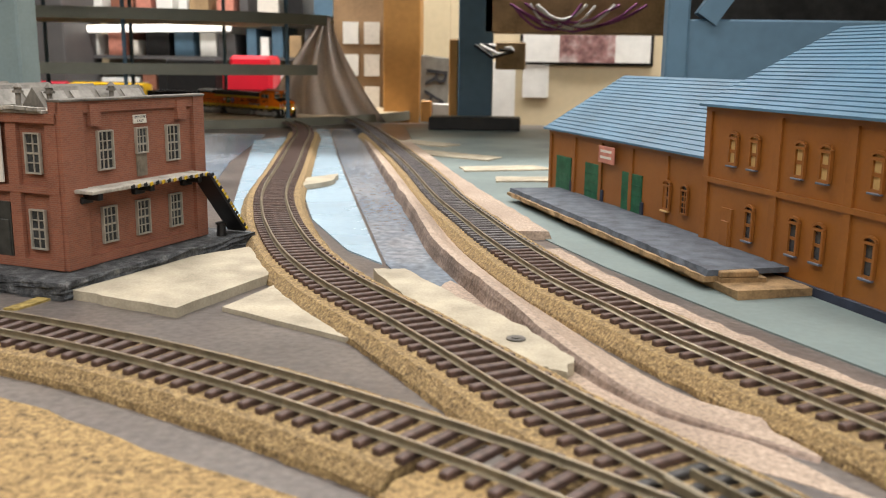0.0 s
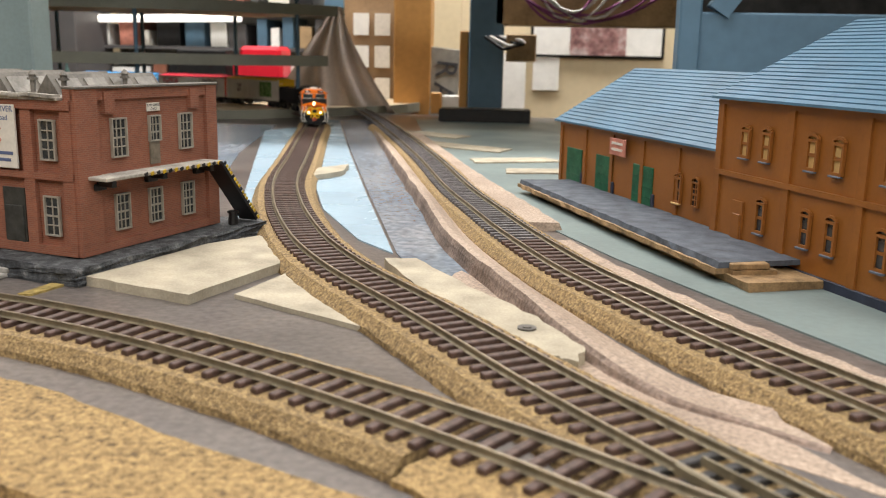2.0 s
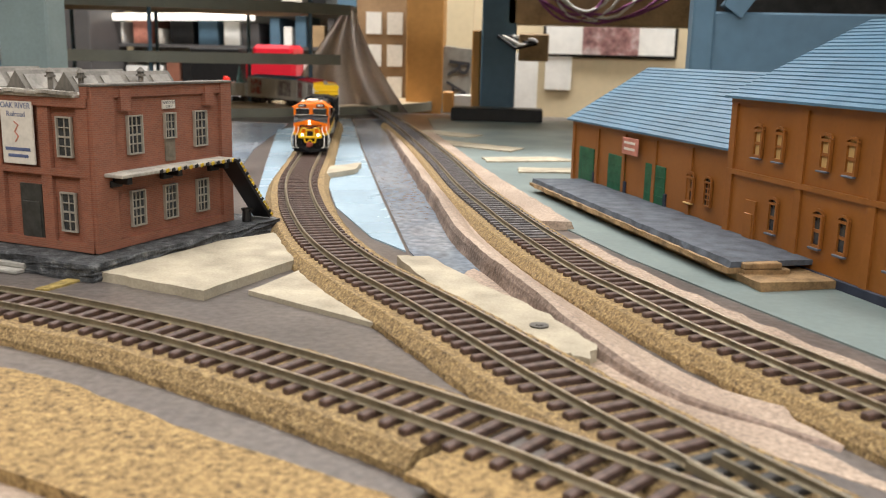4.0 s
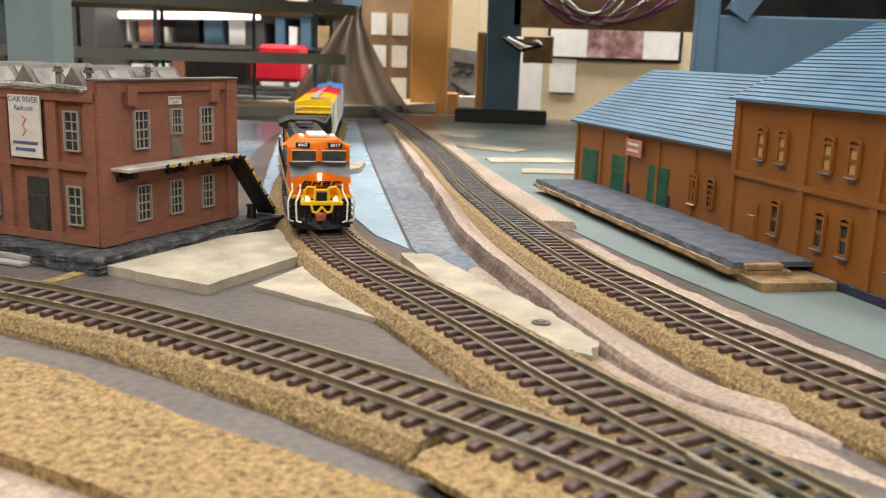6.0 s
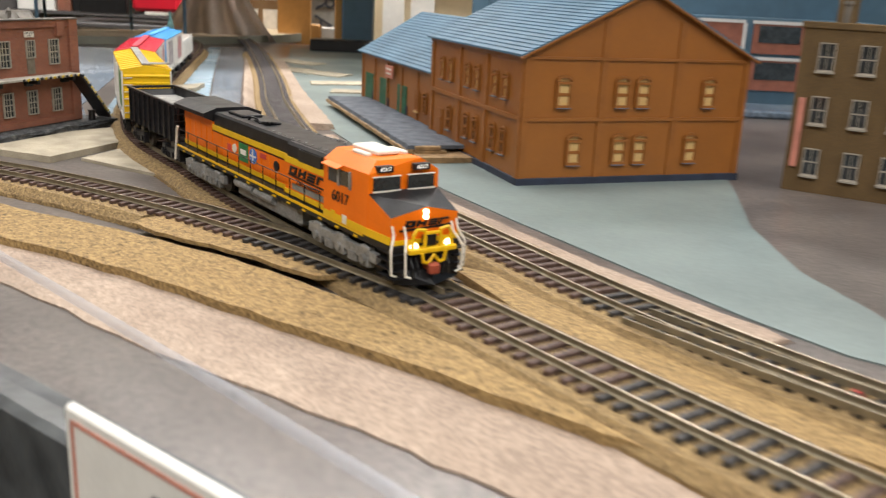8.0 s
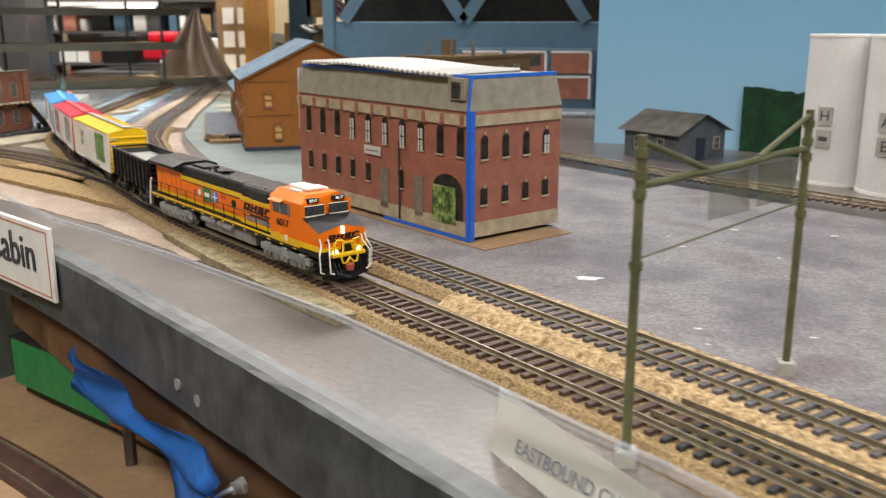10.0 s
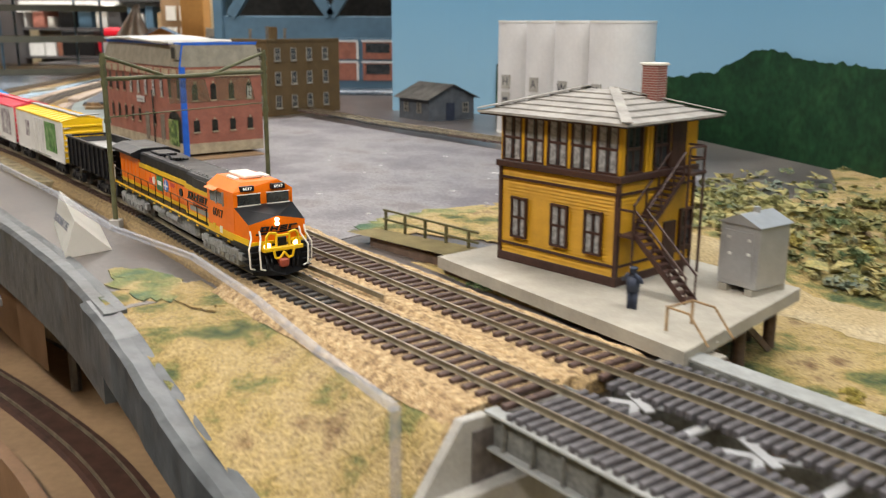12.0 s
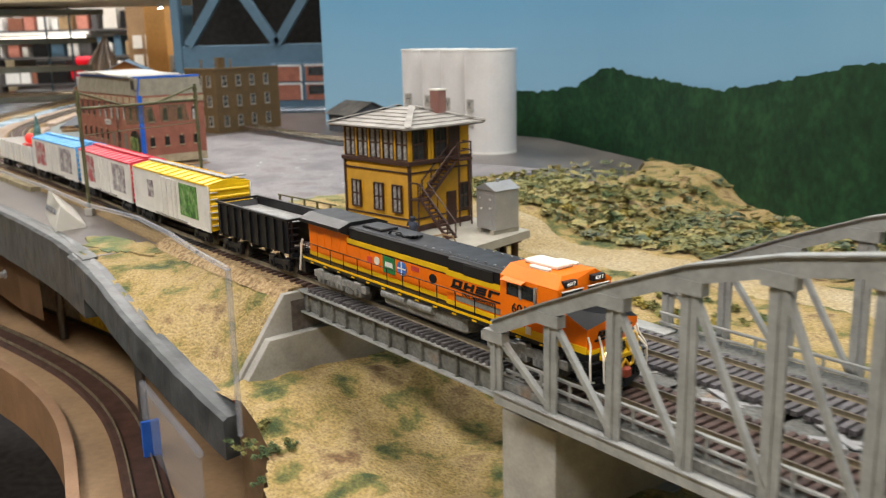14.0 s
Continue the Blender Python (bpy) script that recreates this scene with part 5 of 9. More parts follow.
    # stair against the end wall: lower flight, landing, upper flight
    st = new("staircase")
    st.parent = th
    x0, x1 = W + 0.0015, W + 0.0095

    def flight(pa, pb, n, nm, x0, x1):
        pa, pb = Vector(pa), Vector(pb)
        fl = new(nm)
        fl.parent = st
        for x in (x0, x1):
            bm = B()
            beam(bm, (x, pa.y, pa.z), (x, pb.y, pb.z), 0.0008, 0.0024)
            part("stringer", bm, M["tbrown"], fl)
            bm = B()
            pipe(bm, [Vector((x, pa.y, pa.z + 0.0115)), Vector((x, pb.y, pb.z + 0.0115))], 0.0006)
            for t in (0.02, 0.35, 0.68, 0.98):
                q = pa.lerp(pb, t)
                rod(bm, (x, q.y, q.z), (x, q.y, q.z + 0.0115), 0.0005, 6)
            part("banister", bm, M["tbrown"], fl)
        for k in range(n):
            q = pa.lerp(pb, (k + 0.5) / n)
            part("tread", box(B(), x0, x1, q.y - 0.0016, q.y + 0.0016, q.z - 0.0003, q.z + 0.0006), M["tbrown"], fl)
        return fl
    low_flight = flight((0, 0.0, 0.026), (0, 0.0285, 0.0), 10, "flight", -0.004, 0.004)
    low_flight.matrix_basis = Matrix.Translation((x1, 0.0045, 0)) @ Matrix.Rotation(-math.pi / 2, 4, "Z")
    flight((0, 0.01, 0.026), (0, 0.038, 0.0495), 10, "flight", x0, x1)
    part("landing", box(B(), x0, x1, -0.001, 0.0095, 0.0245, 0.026, 0.0002), M["tbrown"], st)
    bm = B()
    pipe(bm, [Vector((x0, -0.001, 0.0375)), Vector((x1, -0.001, 0.0375))], 0.0006)
    for q in ((x0, -0.001), (x1, -0.001)):
        rod(bm, (q[0], q[1], 0.0 if q[0] > x0 else 0.026), (q[0], q[1], 0.0375), 0.0006, 6)
    part("landing_rail", bm, M["tbrown"], st)
    part("landing", box(B(), x0, x1 + 0.002, 0.039, 0.054, 0.0495, 0.051, 0.0002), M["tbrown"], st)
    bm = B()
    for x, y in ((x1 + 0.001, 0.053), (x1 + 0.001, 0.04)):
        rod(bm, (x, y, 0), (x, y, 0.063), 0.0007, 6)
    for z in (0.057, 0.063):
        pipe(bm, [Vector((x1 + 0.001, 0.04, z)), Vector((x1 + 0.001, 0.053, z)), Vector((x0, 0.053, z))], 0.0006)
    part("landing_rail", bm, M["tbrown"], st)


tower()


def relay_box():
    at = Matrix.Translation(P(8.73, -4.9, 0.095)) @ Matrix.Rotation(radians(-49), 4, "Z")
    th = thing("relay_cabinet", "silver-grey metal relay cabinet on skids", "cabinet", at=at)
    W, D, H = 0.0215, 0.0225, 0.029
    part("body", box(B(), 0, W, 0, D, 0.003, 0.003 + H, 0.0004), M["silver"], th)
    bm = B()
    v = [bm.verts.new(q) for q in ((-0.001, -0.001, 0.032), (W + 0.001, -0.001, 0.032), (W + 0.001, D + 0.001, 0.032), (-0.001, D + 0.001, 0.032), (W / 2, -0.001, 0.037), (W / 2, D + 0.001, 0.037))]
    for q in ((0, 1, 4), (3, 5, 2), (0, 4, 5, 3), (1, 2, 5, 4), (0, 3, 2, 1)):
        bm.faces.new([v[k] for k in q])
    part("roof", bm, M["silver"], th)
    part("roof_vent", cyl(B(), 0.0016, 0.0365, 0.039, W / 2, D / 2, 8), M["silver"], th)
    part("door", box(B(), 0.0025, W - 0.0025, -0.0006, 0, 0.005, 0.029, 0.0002), M["silver"], th)
    for x, z in ((0.005, 0.025), (0.016, 0.025), (0.016, 0.0185), (0.006, 0.0175)):
        part("latch", box(B(), x, x + 0.0014, -0.0013, -0.0005, z, z + 0.0012), M["white"], th)
    for x in (0.002, W - 0.005):
        part("skid", box(B(), x, x + 0.004, -0.001, D + 0.001, 0, 0.003), M["plank"], th)


relay_box()


def figurine():
    th_bm = B()
    at = Matrix.Translation(P(8.3, -5.28, 0.095)) @ Matrix.Rotation(radians(-30), 4, "Z")
    for x in (-0.0012, 0.0012):
        cyl(th_bm, 0.0012, 0, 0.0085, x, 0, 8, 0.0015)
    cyl(th_bm, 0.0028, 0.008, 0.0145, 0, 0, 10, 0.0031)
    bmesh.ops.create_icosphere(th_bm, subdivisions=2, radius=0.0016, matrix=Matrix.Translation((0, 0, 0.0165)))
    for s in (-1, 1):
        pipe(th_bm, [Vector((s * 0.0029, 0, 0.014)), Vector((s * 0.0042, -0.0008, 0.0125)), Vector((s * 0.0016, -0.0018, 0.0158))], 0.0009)
    cyl(th_bm, 0.0019, 0.0174, 0.0185, 0, 0, 10)
    ob = solid("figurine", th_bm, mat("navy_figure_paint", (0.035, 0.045, 0.075), 0.6, var=0.15), "tiny navy blue painted plastic figurine on the platform", "figurine", smooth=True)
    ob.matrix_basis = at


figurine()


# -- catenary portal --
def catenary():
    M["catgreen"] = mat("olive_green_paint", (0.1, 0.1, 0.045), 0.55, var=0.15, scale=120, bump=0.1)
    th = thing("catenary_portal", "olive green wire portal spanning both tracks", "mast")
    a, b = P(5.205, -3.62), P(5.965, -2.75)
    d = (b - a)
    for q in (a, b):
        part("mast", cyl(B(), 0.0016, 0.004, 0.111, q.x, q.y, 10), M["catgreen"], th)
        part("footing", box(B(), q.x - 0.0035, q.x + 0.0035, q.y - 0.0035, q.y + 0.0035, 0, 0.0065, 0.0004), M["concrete"], th, "pale concrete footing")
        for z in (0.091, 0.097, 0.068, 0.104):
            part("collar", cyl(B(), 0.0022, z, z + 0.003, q.x, q.y, 10), M["catgreen"], th)
    rnd = random.Random(4)
    pts = [a + d * t + Vector((0, 0, 0.0955 + rnd.uniform(-0.0006, 0.0006))) for t in np.linspace(0, 1, 9)]
    part("cross_beam", pipe(B(), pts, 0.0014, 8), M["catgreen"], th)
    part("lower_wire", pipe(B(), [a + d * t + Vector((0, 0, 0.0715 + 0.003 * t)) for t in (0, 0.5, 1)], 0.0004, 6), M["catgreen"], th)
    for q, s in ((a, 1), (b, -1)):
        bm = B()
        rod(bm, q + Vector((0, 0, 0.109)), q + s * d * 0.34 + Vector((0, 0, 0.0962)), 0.0011)
        part("brace", bm, M["catgreen"], th)
    gm = clear("smoky_film", (0.12, 0.12, 0.07), 0.3, 0.5)
    for t0, t1 in ((0.36, 0.6), (0.66, 0.9)):
        bm = B()
        q = [a + d * t0 + Vector((0, 0, 0.0935)), a + d * t1 + Vector((0, 0, 0.0925)), a + d * (t1 + 0.03) + Vector((0, 0, 0.077)), a + d * (t0 + 0.01) + Vector((0, 0, 0.0775))]
        f = bm.faces.new([bm.verts.new(c) for c in q])
        bmesh.ops.solidify(bm, geom=[f], thickness=0.0003)
        part("hanging_film", bm, gm, th, "smoky transparent film")


catenary()


# -- bridge --
def bridge():
    M["bracegrey"] = mat("pale_brace_paint", (0.32, 0.32, 0.32), 0.6, var=0.1, scale=120, bump=0.1)
    th = thing("girder_bridge", "grey plate girder bridge with cross bracing", "bridge")
    def qbox(u0, u1, v0, v1, z0, z1, nm, m_, par, label=""):
        bm = B()
        box(bm, u0 * K, u1 * K, v0 * K, v1 * K, z0 * K, z1 * K, 0.0003)
        m0 = Matrix((( BU.x, BV.x, 0, BO.x * K), (BU.y, BV.y, 0, BO.y * K), (0, 0, 1, 0), (0, 0, 0, 1)))
        bmesh.ops.transform(bm, matrix=m0, verts=bm.verts)
        return part(nm, bm, m_, par, label)
    for v in (-0.11, 0.79):
        g = qbox(0.1, 2.05, v, v + 0.03, -0.07, 0.045, "girder", M["girderdark"], th, "weathered plate girder web")
        qbox(0.08, 2.05, v - 0.03 if v < 0 else v, v + 0.03 if v < 0 else v + 0.1, 0.045, 0.058, "flange", M["girder"], g)
        qbox(0.1, 2.05, v - 0.03, v + 0.05, -0.082, -0.07, "flange", M["girder"], g)
        for i in range(14):
            u = 0.16 + i * 0.14
            qbox(u, u + 0.012, v - 0.02, v, -0.07, 0.045, "stiffener", M["girderdark"], g)
    for i in range(8):
        c = 0.32 + i * 0.48
        x = new("cross_brace")
        x.parent = th
        for k, (ua, va, ub, vb) in enumerate(((-0.08, 0.27, 0.13, 0.4), (0.08, 0.215, -0.07, 0.455), (-0.1, 0.38, 0.1, 0.29))):
            bm = B()
            lift = 0.046 + 0.006 * k
            beam(bm, Q(c + ua, va, lift), Q(c + ub, vb, lift), 0.0034, 0.0006)
            part("bar", bm, M["bracegrey"], x)
        bm = B()
        rod(bm, Q(c, 0.335, 0.03), Q(c, 0.335, 0.045), 0.0022, 8)
        part("gusset", bm, M["girder"], x)
        qbox(c + 0.235, c + 0.275, 0.2, 0.47, 0.034, 0.046, "cross_beam", M["bracegrey"], th, "pale grey cross plate")
    for v in (0.24, 0.45):
        qbox(0.05, 6.0, v, v + 0.02, -0.1, 0.04, "stringer", M["girderdark"], th)
    # abutment with wing wall and ledge
    ab = thing("abutment", "grey concrete bridge abutment with sloping wing wall", "abutment")
    def wall_piece(nm, outline, u0, u1, label=""):
        """An upright slab across the tracks, over an outline of (v, z)."""
        bm = B()
        lo, hi = ([bm.verts.new(Q(u, v, z)) for v, z in outline] for u in (u0, u1))
        bm.faces.new(lo)
        bm.faces.new(hi[::-1])
        for i in range(len(lo)):
            j = (i + 1) % len(lo)
            bm.faces.new((lo[i], hi[i], hi[j], lo[j]))
        bmesh.ops.bevel(bm, geom=bm.edges[:], offset=0.0004, segments=1, affect="EDGES")
        part(nm, bm, M["concrete"], ab, label)
    wall_piece("wing_wall", [(0.95, 0.028), (-0.13, 0.028), (-0.13, 0.046), (-0.24, 0.046), (-0.58, -0.43), (-0.58, -0.9), (0.95, -0.9)], 0.056, 0.098, "sloping grey wing wall")
    wall_piece("ledge", [(0.95, -0.16), (-0.385, -0.19), (-0.56, -0.43), (-0.56, -0.9), (0.95, -0.9)], 0.099, 0.165, "grey ledge along the abutment foot")
    # pier
    pr = thing("pier", "grey concrete bridge pier", "pier")
    qbox(1.86, 2.2, -0.1, 0.95, -0.9, -0.14, "shaft", M["concrete"], pr)
    qbox(1.78, 2.28, -0.2, 1.05, -0.95, -0.62, "footing", M["concrete"], pr)
    # arched truss on both sides
    ts = thing("truss_bridge", "light grey arched steel truss bridge", "bridge")
    span0, span1, n = 1.94, 5.9, 12
    prof = [(0, 0.32), (0.07, 0.45), (0.163, 0.61), (0.247, 0.74), (0.33, 0.83), (0.41, 0.89), (0.5, 0.915)]
    def top_z(t):
        t = min(t, 1 - t)
        return float(np.interp(t, [p[0] for p in prof], [p[1] for p in prof]))
    for v, nm in ((-0.2, "near"), (0.95, "far")):
        side = new("truss")
        side.parent = ts
        ts_ = [i / n for i in range(n + 1)]
        pu = [span0 + (span1 - span0) * t for t in ts_]
        for i in range(n):
            bm = B()
            za, zb = top_z(ts_[i]), top_z(ts_[i + 1])
            beam(bm, Q(pu[i], v, za), Q(pu[i + 1], v, zb), 0.006, 0.0006)
            beam(bm, Q(pu[i], v, za - 0.035), Q(pu[i + 1], v, zb - 0.035), 0.0035, 0.0065)
            part("top_chord", bm, M["girder"], side)
            bm = B()
            beam(bm, Q(pu[i], v, -0.0), Q(pu[i + 1], v, -0.0), 0.0055, 0.0006)
            beam(bm, Q(pu[i], v, -0.03), Q(pu[i + 1], v, -0.03), 0.0035, 0.005)
            part("bottom_chord", bm, M["girder"], side)
            bm = B()
            a, b = Q(pu[i], v, za - 0.06), Q(pu[i + 1], v, 0.02)
            if i >= n // 2:
                a, b = Q(pu[i + 1], v, zb - 0.06), Q(pu[i], v, 0.02)
            beam(bm, a, b, 0.0022, 0.0026, BV)
            part("diagonal", bm, M["girder"], side)
        for i in range(n + 1):
            bm = B()
            z = top_z(ts_[i])
            for s in (-0.014, 0.014):
                part("upright_flange", beam(B(), Q(pu[i] + s, v, -0.01), Q(pu[i] + s, v, z - 0.03), 0.0012, 0.0042, BU), M["girder"], side)
            beam(bm, Q(pu[i], v, -0.01), Q(pu[i], v, z - 0.03), 0.0026, 0.001, BU)
            part("upright", bm, M["girder"], side)
            part("gusset_plate", beam(B(), Q(pu[i] - 0.06, v, z - 0.075), Q(pu[i] + 0.06, v, z - 0.075), 0.0045, 0.005), M["girder"], side)
        for z in (0.075, 0.125):
            bm = B()
            rod(bm, Q(span0, v + (0.06 if v < 0 else -0.06), z), Q(span1, v + (0.06 if v < 0 else -0.06), z), 0.0009, 6)
            part("handrail", bm, M["girder"], side)
        for i in range(24):
            u = span0 + 0.05 + i * 0.165
            bm = B()
            rod(bm, Q(u, v + (0.06 if v < 0 else -0.06), 0.0), Q(u, v + (0.06 if v < 0 else -0.06), 0.125), 0.0008, 6)
            part("rail_post", bm, M["girder"], side)
    for i in range(5, n - 4):
        bm = B()
        beam(bm, Q(pu[i], -0.2, top_z(ts_[i]) - 0.02), Q(pu[i], 0.95, top_z(ts_[i]) - 0.02), 0.003, 0.004)
        part("portal_beam", bm, M["girder"], ts)
    deck = part("deck", sweep(B(), [Q(span0, 0.375), Q(span1, 0.375)], [(-0.056, 0.001), (0.056, 0.001), (0.056, 0.0046), (-0.056, 0.0046)]), M["girderdark"], ts, "dark bridge deck")


bridge()

# ---- the train ----
M["eorange"] = mat("locomotive_orange", (0.8, 0.165, 0.004), 0.4, var=0.05, scale=60, fine=600, bump=0.02, spec=0.22)
M["eblack"] = mat("locomotive_black", (0.014, 0.014, 0.016), 0.4, var=0.2, scale=120, fine=600, bump=0.05, spec=0.25)
M["eyellow"] = mat("locomotive_yellow", (0.75, 0.46, 0.005), 0.4, var=0.06, scale=80, bump=0.03)
M["truckgrey"] = mat("silver_truck_paint", (0.3, 0.3, 0.29), 0.45, 0.3, var=0.2, scale=150, bump=0.15)
M["eglass"] = mat("dark_cab_glass", (0.03, 0.035, 0.035), 0.06, var=0.3, bump=0.0, spec=0.7)
M["lamp"] = mat("lit_headlight", (1.0, 0.86, 0.55), 0.3, var=0.02, bump=0.0, emit=6.0)
M["numlit"] = mat("lit_number_board", (0.9, 0.88, 0.8), 0.4, var=0.02, bump=0.0, emit=0.6)
M["cream2"] = mat("cream_white_plastic", (0.72, 0.68, 0.6), 0.5, var=0.05, bump=0.02)
M["coupler"] = mat("rust_red_coupler", (0.3, 0.06, 0.03), 0.6, var=0.2, bump=0.05)
M["decgreen"] = mat("green_badge", (0.02, 0.2, 0.06), 0.45, bump=0.0)
M["decblue"] = mat("blue_badge", (0.05, 0.16, 0.5), 0.45, bump=0.0)
M["decred"] = mat("red_badge", (0.6, 0.06, 0.05), 0.45, bump=0.0)
M["steel"] = mat("wheel_steel", (0.16, 0.15, 0.14), 0.4, 0.8, bump=0.05)


def bx(*a, bevel=0.0):
    return box(B(), *a, bevel)


def bogie(parent, x, axles, half, wheel_r, side_mat, w=0.0152):
    """A truck with side frames, wheels and axles."""
    bg = new("bogie")
    bg.parent, bg.matrix_basis = parent, Matrix.Translation((x, 0, 0))
    for s in (-1, 1):
        bm = B()
        y0, y1 = sorted((s * (w - 0.0028), s * w))
        box(bm, -half, half, y0, y1, wheel_r * 0.95, wheel_r * 1.65, 0.0003)
        for ax in axles:
            box(bm, ax - 0.0034, ax + 0.0034, y0 - 0.0004, y1 + 0.0004, wheel_r * 0.45, wheel_r * 1.9, 0.0005)
            cyl(bm, 0.0019, 0, 0.0014, 0, 0, 10, m=Matrix.Translation((ax, s * (w + 0.0002), wheel_r)) @ Matrix.Rotation(-s * math.pi / 2, 4, "X"))
        for a, b in zip(axles, axles[1:]):
            m_ = (a + b) / 2
            box(bm, m_ - 0.003, m_ + 0.003, y0, y1, wheel_r * 0.4, wheel_r * 1.2, 0.0004)
            for q in (-0.0018, 0.0, 0.0018):
                cyl(bm, 0.0007, wheel_r * 0.5, wheel_r * 1.1, m_ + q, s * (w + 0.0002), 6)
        part("side_frame", bm, side_mat, bg)
    for ax in axles:
        wh = new("wheelset")
        wh.parent, wh.matrix_basis = bg, Matrix.Translation((ax, 0, wheel_r))
        for s in (-1, 1):
            bm = B()
            cyl(bm, wheel_r, -0.0011, 0.0011, 0, 0, 20, m=Matrix.Translation((0, s * 0.0083, 0)) @ Matrix.Rotation(math.pi / 2, 4, "X"))
            part("wheel", bm, M["steel"], wh)
        part("axle", rod(B(), (0, -0.009, 0), (0, 0.009, 0), 0.0011), M["steel"], wh)
    return bg


# the name is drawn as four slanted shapes of plain bars, in parts of their width and height
NAME_BARS = (((0, 0.25, 0, 1), (0, 1, 0.74, 1), (0, 1, 0, 0.26), (0.72, 1, 0, 1)), ((0, 0.26, 0, 1), (0.74, 1, 0, 1), (0.26, 0.74, 0.34, 0.66)), ((0, 1, 0.74, 1), (0, 1, 0.37, 0.63), (0, 1, 0, 0.26)), ((0, 0.26, 0, 1), (0, 1, 0.74, 1)))


def locomotive():
    th = thing("locomotive", "orange, yellow and black freight diesel locomotive with lit headlights", "locomotive")
    for x in (-0.079, 0.079):
        bogie(th, x, (-0.0205, 0.0, 0.0205), 0.029, 0.006, M["truckgrey"])
    part("frame", bx(-0.121, 0.119, -0.0162, 0.0162, 0.0148, 0.0185, bevel=0.0003), M["eblack"], th)
    for s in (-1, 1):
        y0, y1 = sorted((s * 0.0162, s * 0.0166))
        part("sill_stripe", bx(-0.119, 0.099, y0, y1, 0.0172, 0.0186), M["eyellow"], th, "yellow sill stripe")
        for i in range(14):
            x = -0.11 + i * 0.0155
            part("reflector", bx(x, x + 0.003, y0, y1 + 0.0001 if s > 0 else y1, 0.0152, 0.0162), M["eyellow"], th)
    tank = new("fuel_tank")
    tank.parent = th
    bm = B()
    box(bm, -0.036, 0.036, -0.0135, 0.0135, 0.0035, 0.0148, 0.002)
    part("shell", bm, M["truckgrey"], tank, "silver fuel tank")
    for s in (-1, 1):
        for xa, xb in ((-0.034, -0.012), (-0.009, 0.012)):
            bm = B()
            rod(bm, (xa, s * 0.014, 0.0118), (xb, s * 0.014, 0.0118), 0.0026, 12)
            part("air_reservoir", bm, M["truckgrey"], tank)
    # long hood
    hood = new("hood")
    hood.parent = th
    part("lower_hood", bx(-0.119, 0.066, -0.0115, 0.0115, 0.0185, 0.036, bevel=0.0004), M["eorange"], hood, "orange hood side")
    part("upper_hood", bx(-0.074, 0.066, -0.0112, 0.0112, 0.036, 0.0465, bevel=0.0012), M["eblack"], hood, "black hood roof")
    part("equipment_cab", bx(0.022, 0.066, -0.0138, 0.0138, 0.0186, 0.0362, bevel=0.0004), M["eorange"], hood)
    part("equipment_roof", bx(0.022, 0.066, -0.0134, 0.0134, 0.0362, 0.0463, bevel=0.0014), M["eblack"], hood)
    part("rear_hood", bx(-0.119, -0.074, -0.0118, 0.0118, 0.036, 0.0425, bevel=0.0004), M["eorange"], hood)
    bm = B()
    v = [(-0.121, 0.0115, 0.0405), (-0.121, 0.0172, 0.0435), (-0.121, 0.0172, 0.0455), (-0.121, 0.009, 0.0488)]
    ring = v + [(x, -y, z) for x, y, z in v[::-1]]
    a = [bm.verts.new(q) for q in ring]
    b = [bm.verts.new((-0.0735, y, z)) for x, y, z in ring]
    for i in range(len(a)):
        j = (i + 1) % len(a)
        bm.faces.new((a[i], a[j], b[j], b[i]))
    bm.faces.new(a[::-1])
    bm.faces.new(b)
    part("radiator_wing", bm, M["eblack"], hood, "black flared radiator wings")
    for s in (-1, 1):
        y0, y1 = sorted((s * 0.0114, s * 0.0119))
        part("hood_stripe", bx(-0.074, 0.0218, y0, y1, 0.0356, 0.0388), M["eyellow"], hood, "yellow hood stripe")
        part("pin_stripe", bx(-0.074, 0.0218, y0, y1, 0.0348, 0.0352), M["eblack"], hood)
        y0, y1 = sorted((s * 0.0136, s * 0.0141))
        part("hood_stripe", bx(0.022, 0.066, y0, y1, 0.0356, 0.0388), M["eyellow"], hood, "yellow hood stripe")
        y0, y1 = sorted((s * 0.0114, s * 0.0118))
        part("lower_stripe", bx(-0.119, 0.0218, y0, y1, 0.0192, 0.0218), M["eyellow"], hood)
        y0, y1 = sorted((s * 0.0136, s * 0.0141))
        part("lower_stripe", bx(0.022, 0.098, y0, y1, 0.0192, 0.0218), M["eyellow"], hood)
        # hood doors
        for i in range(9):
            x = -0.07 + i * 0.0102
            part("hood_door", bx(x, x + 0.0092, *sorted((s * 0.0113, s * 0.01175)), 0.0225, 0.0345, bevel=0.0002), M["eorange"], hood)
        for i in range(5):
            x = -0.116 + i * 0.0085
            part("louvre", bx(x, x + 0.0072, *sorted((s * 0.0113, s * 0.0119)), 0.026, 0.038, bevel=0.0002), M["eorange"], hood)
        part("grille", bx(0.036, 0.058, *sorted((s * 0.0138, s * 0.0142)), 0.0385, 0.0445), M["black"], hood)
        part("grey_panel", bx(0.03, 0.064, *sorted((s * 0.0139, s * 0.0142)), 0.0228, 0.0258), M["truckgrey"], hood)
        # speed-lettered name as slanted bars
        for k, x in enumerate((0.0275, 0.0365, 0.0455, 0.0545)):
            bm = B()
            ya, yb = sorted((s * 0.0138, s * 0.0143))
            for bar in NAME_BARS[k]:
                box(bm, x + bar[0] * 0.007, x + bar[1] * 0.007, ya, yb, 0.0304 + bar[2] * 0.0042, 0.0304 + bar[3] * 0.0042)
            lean = Matrix.Identity(4)
            lean[0][2] = 0.35 * -s
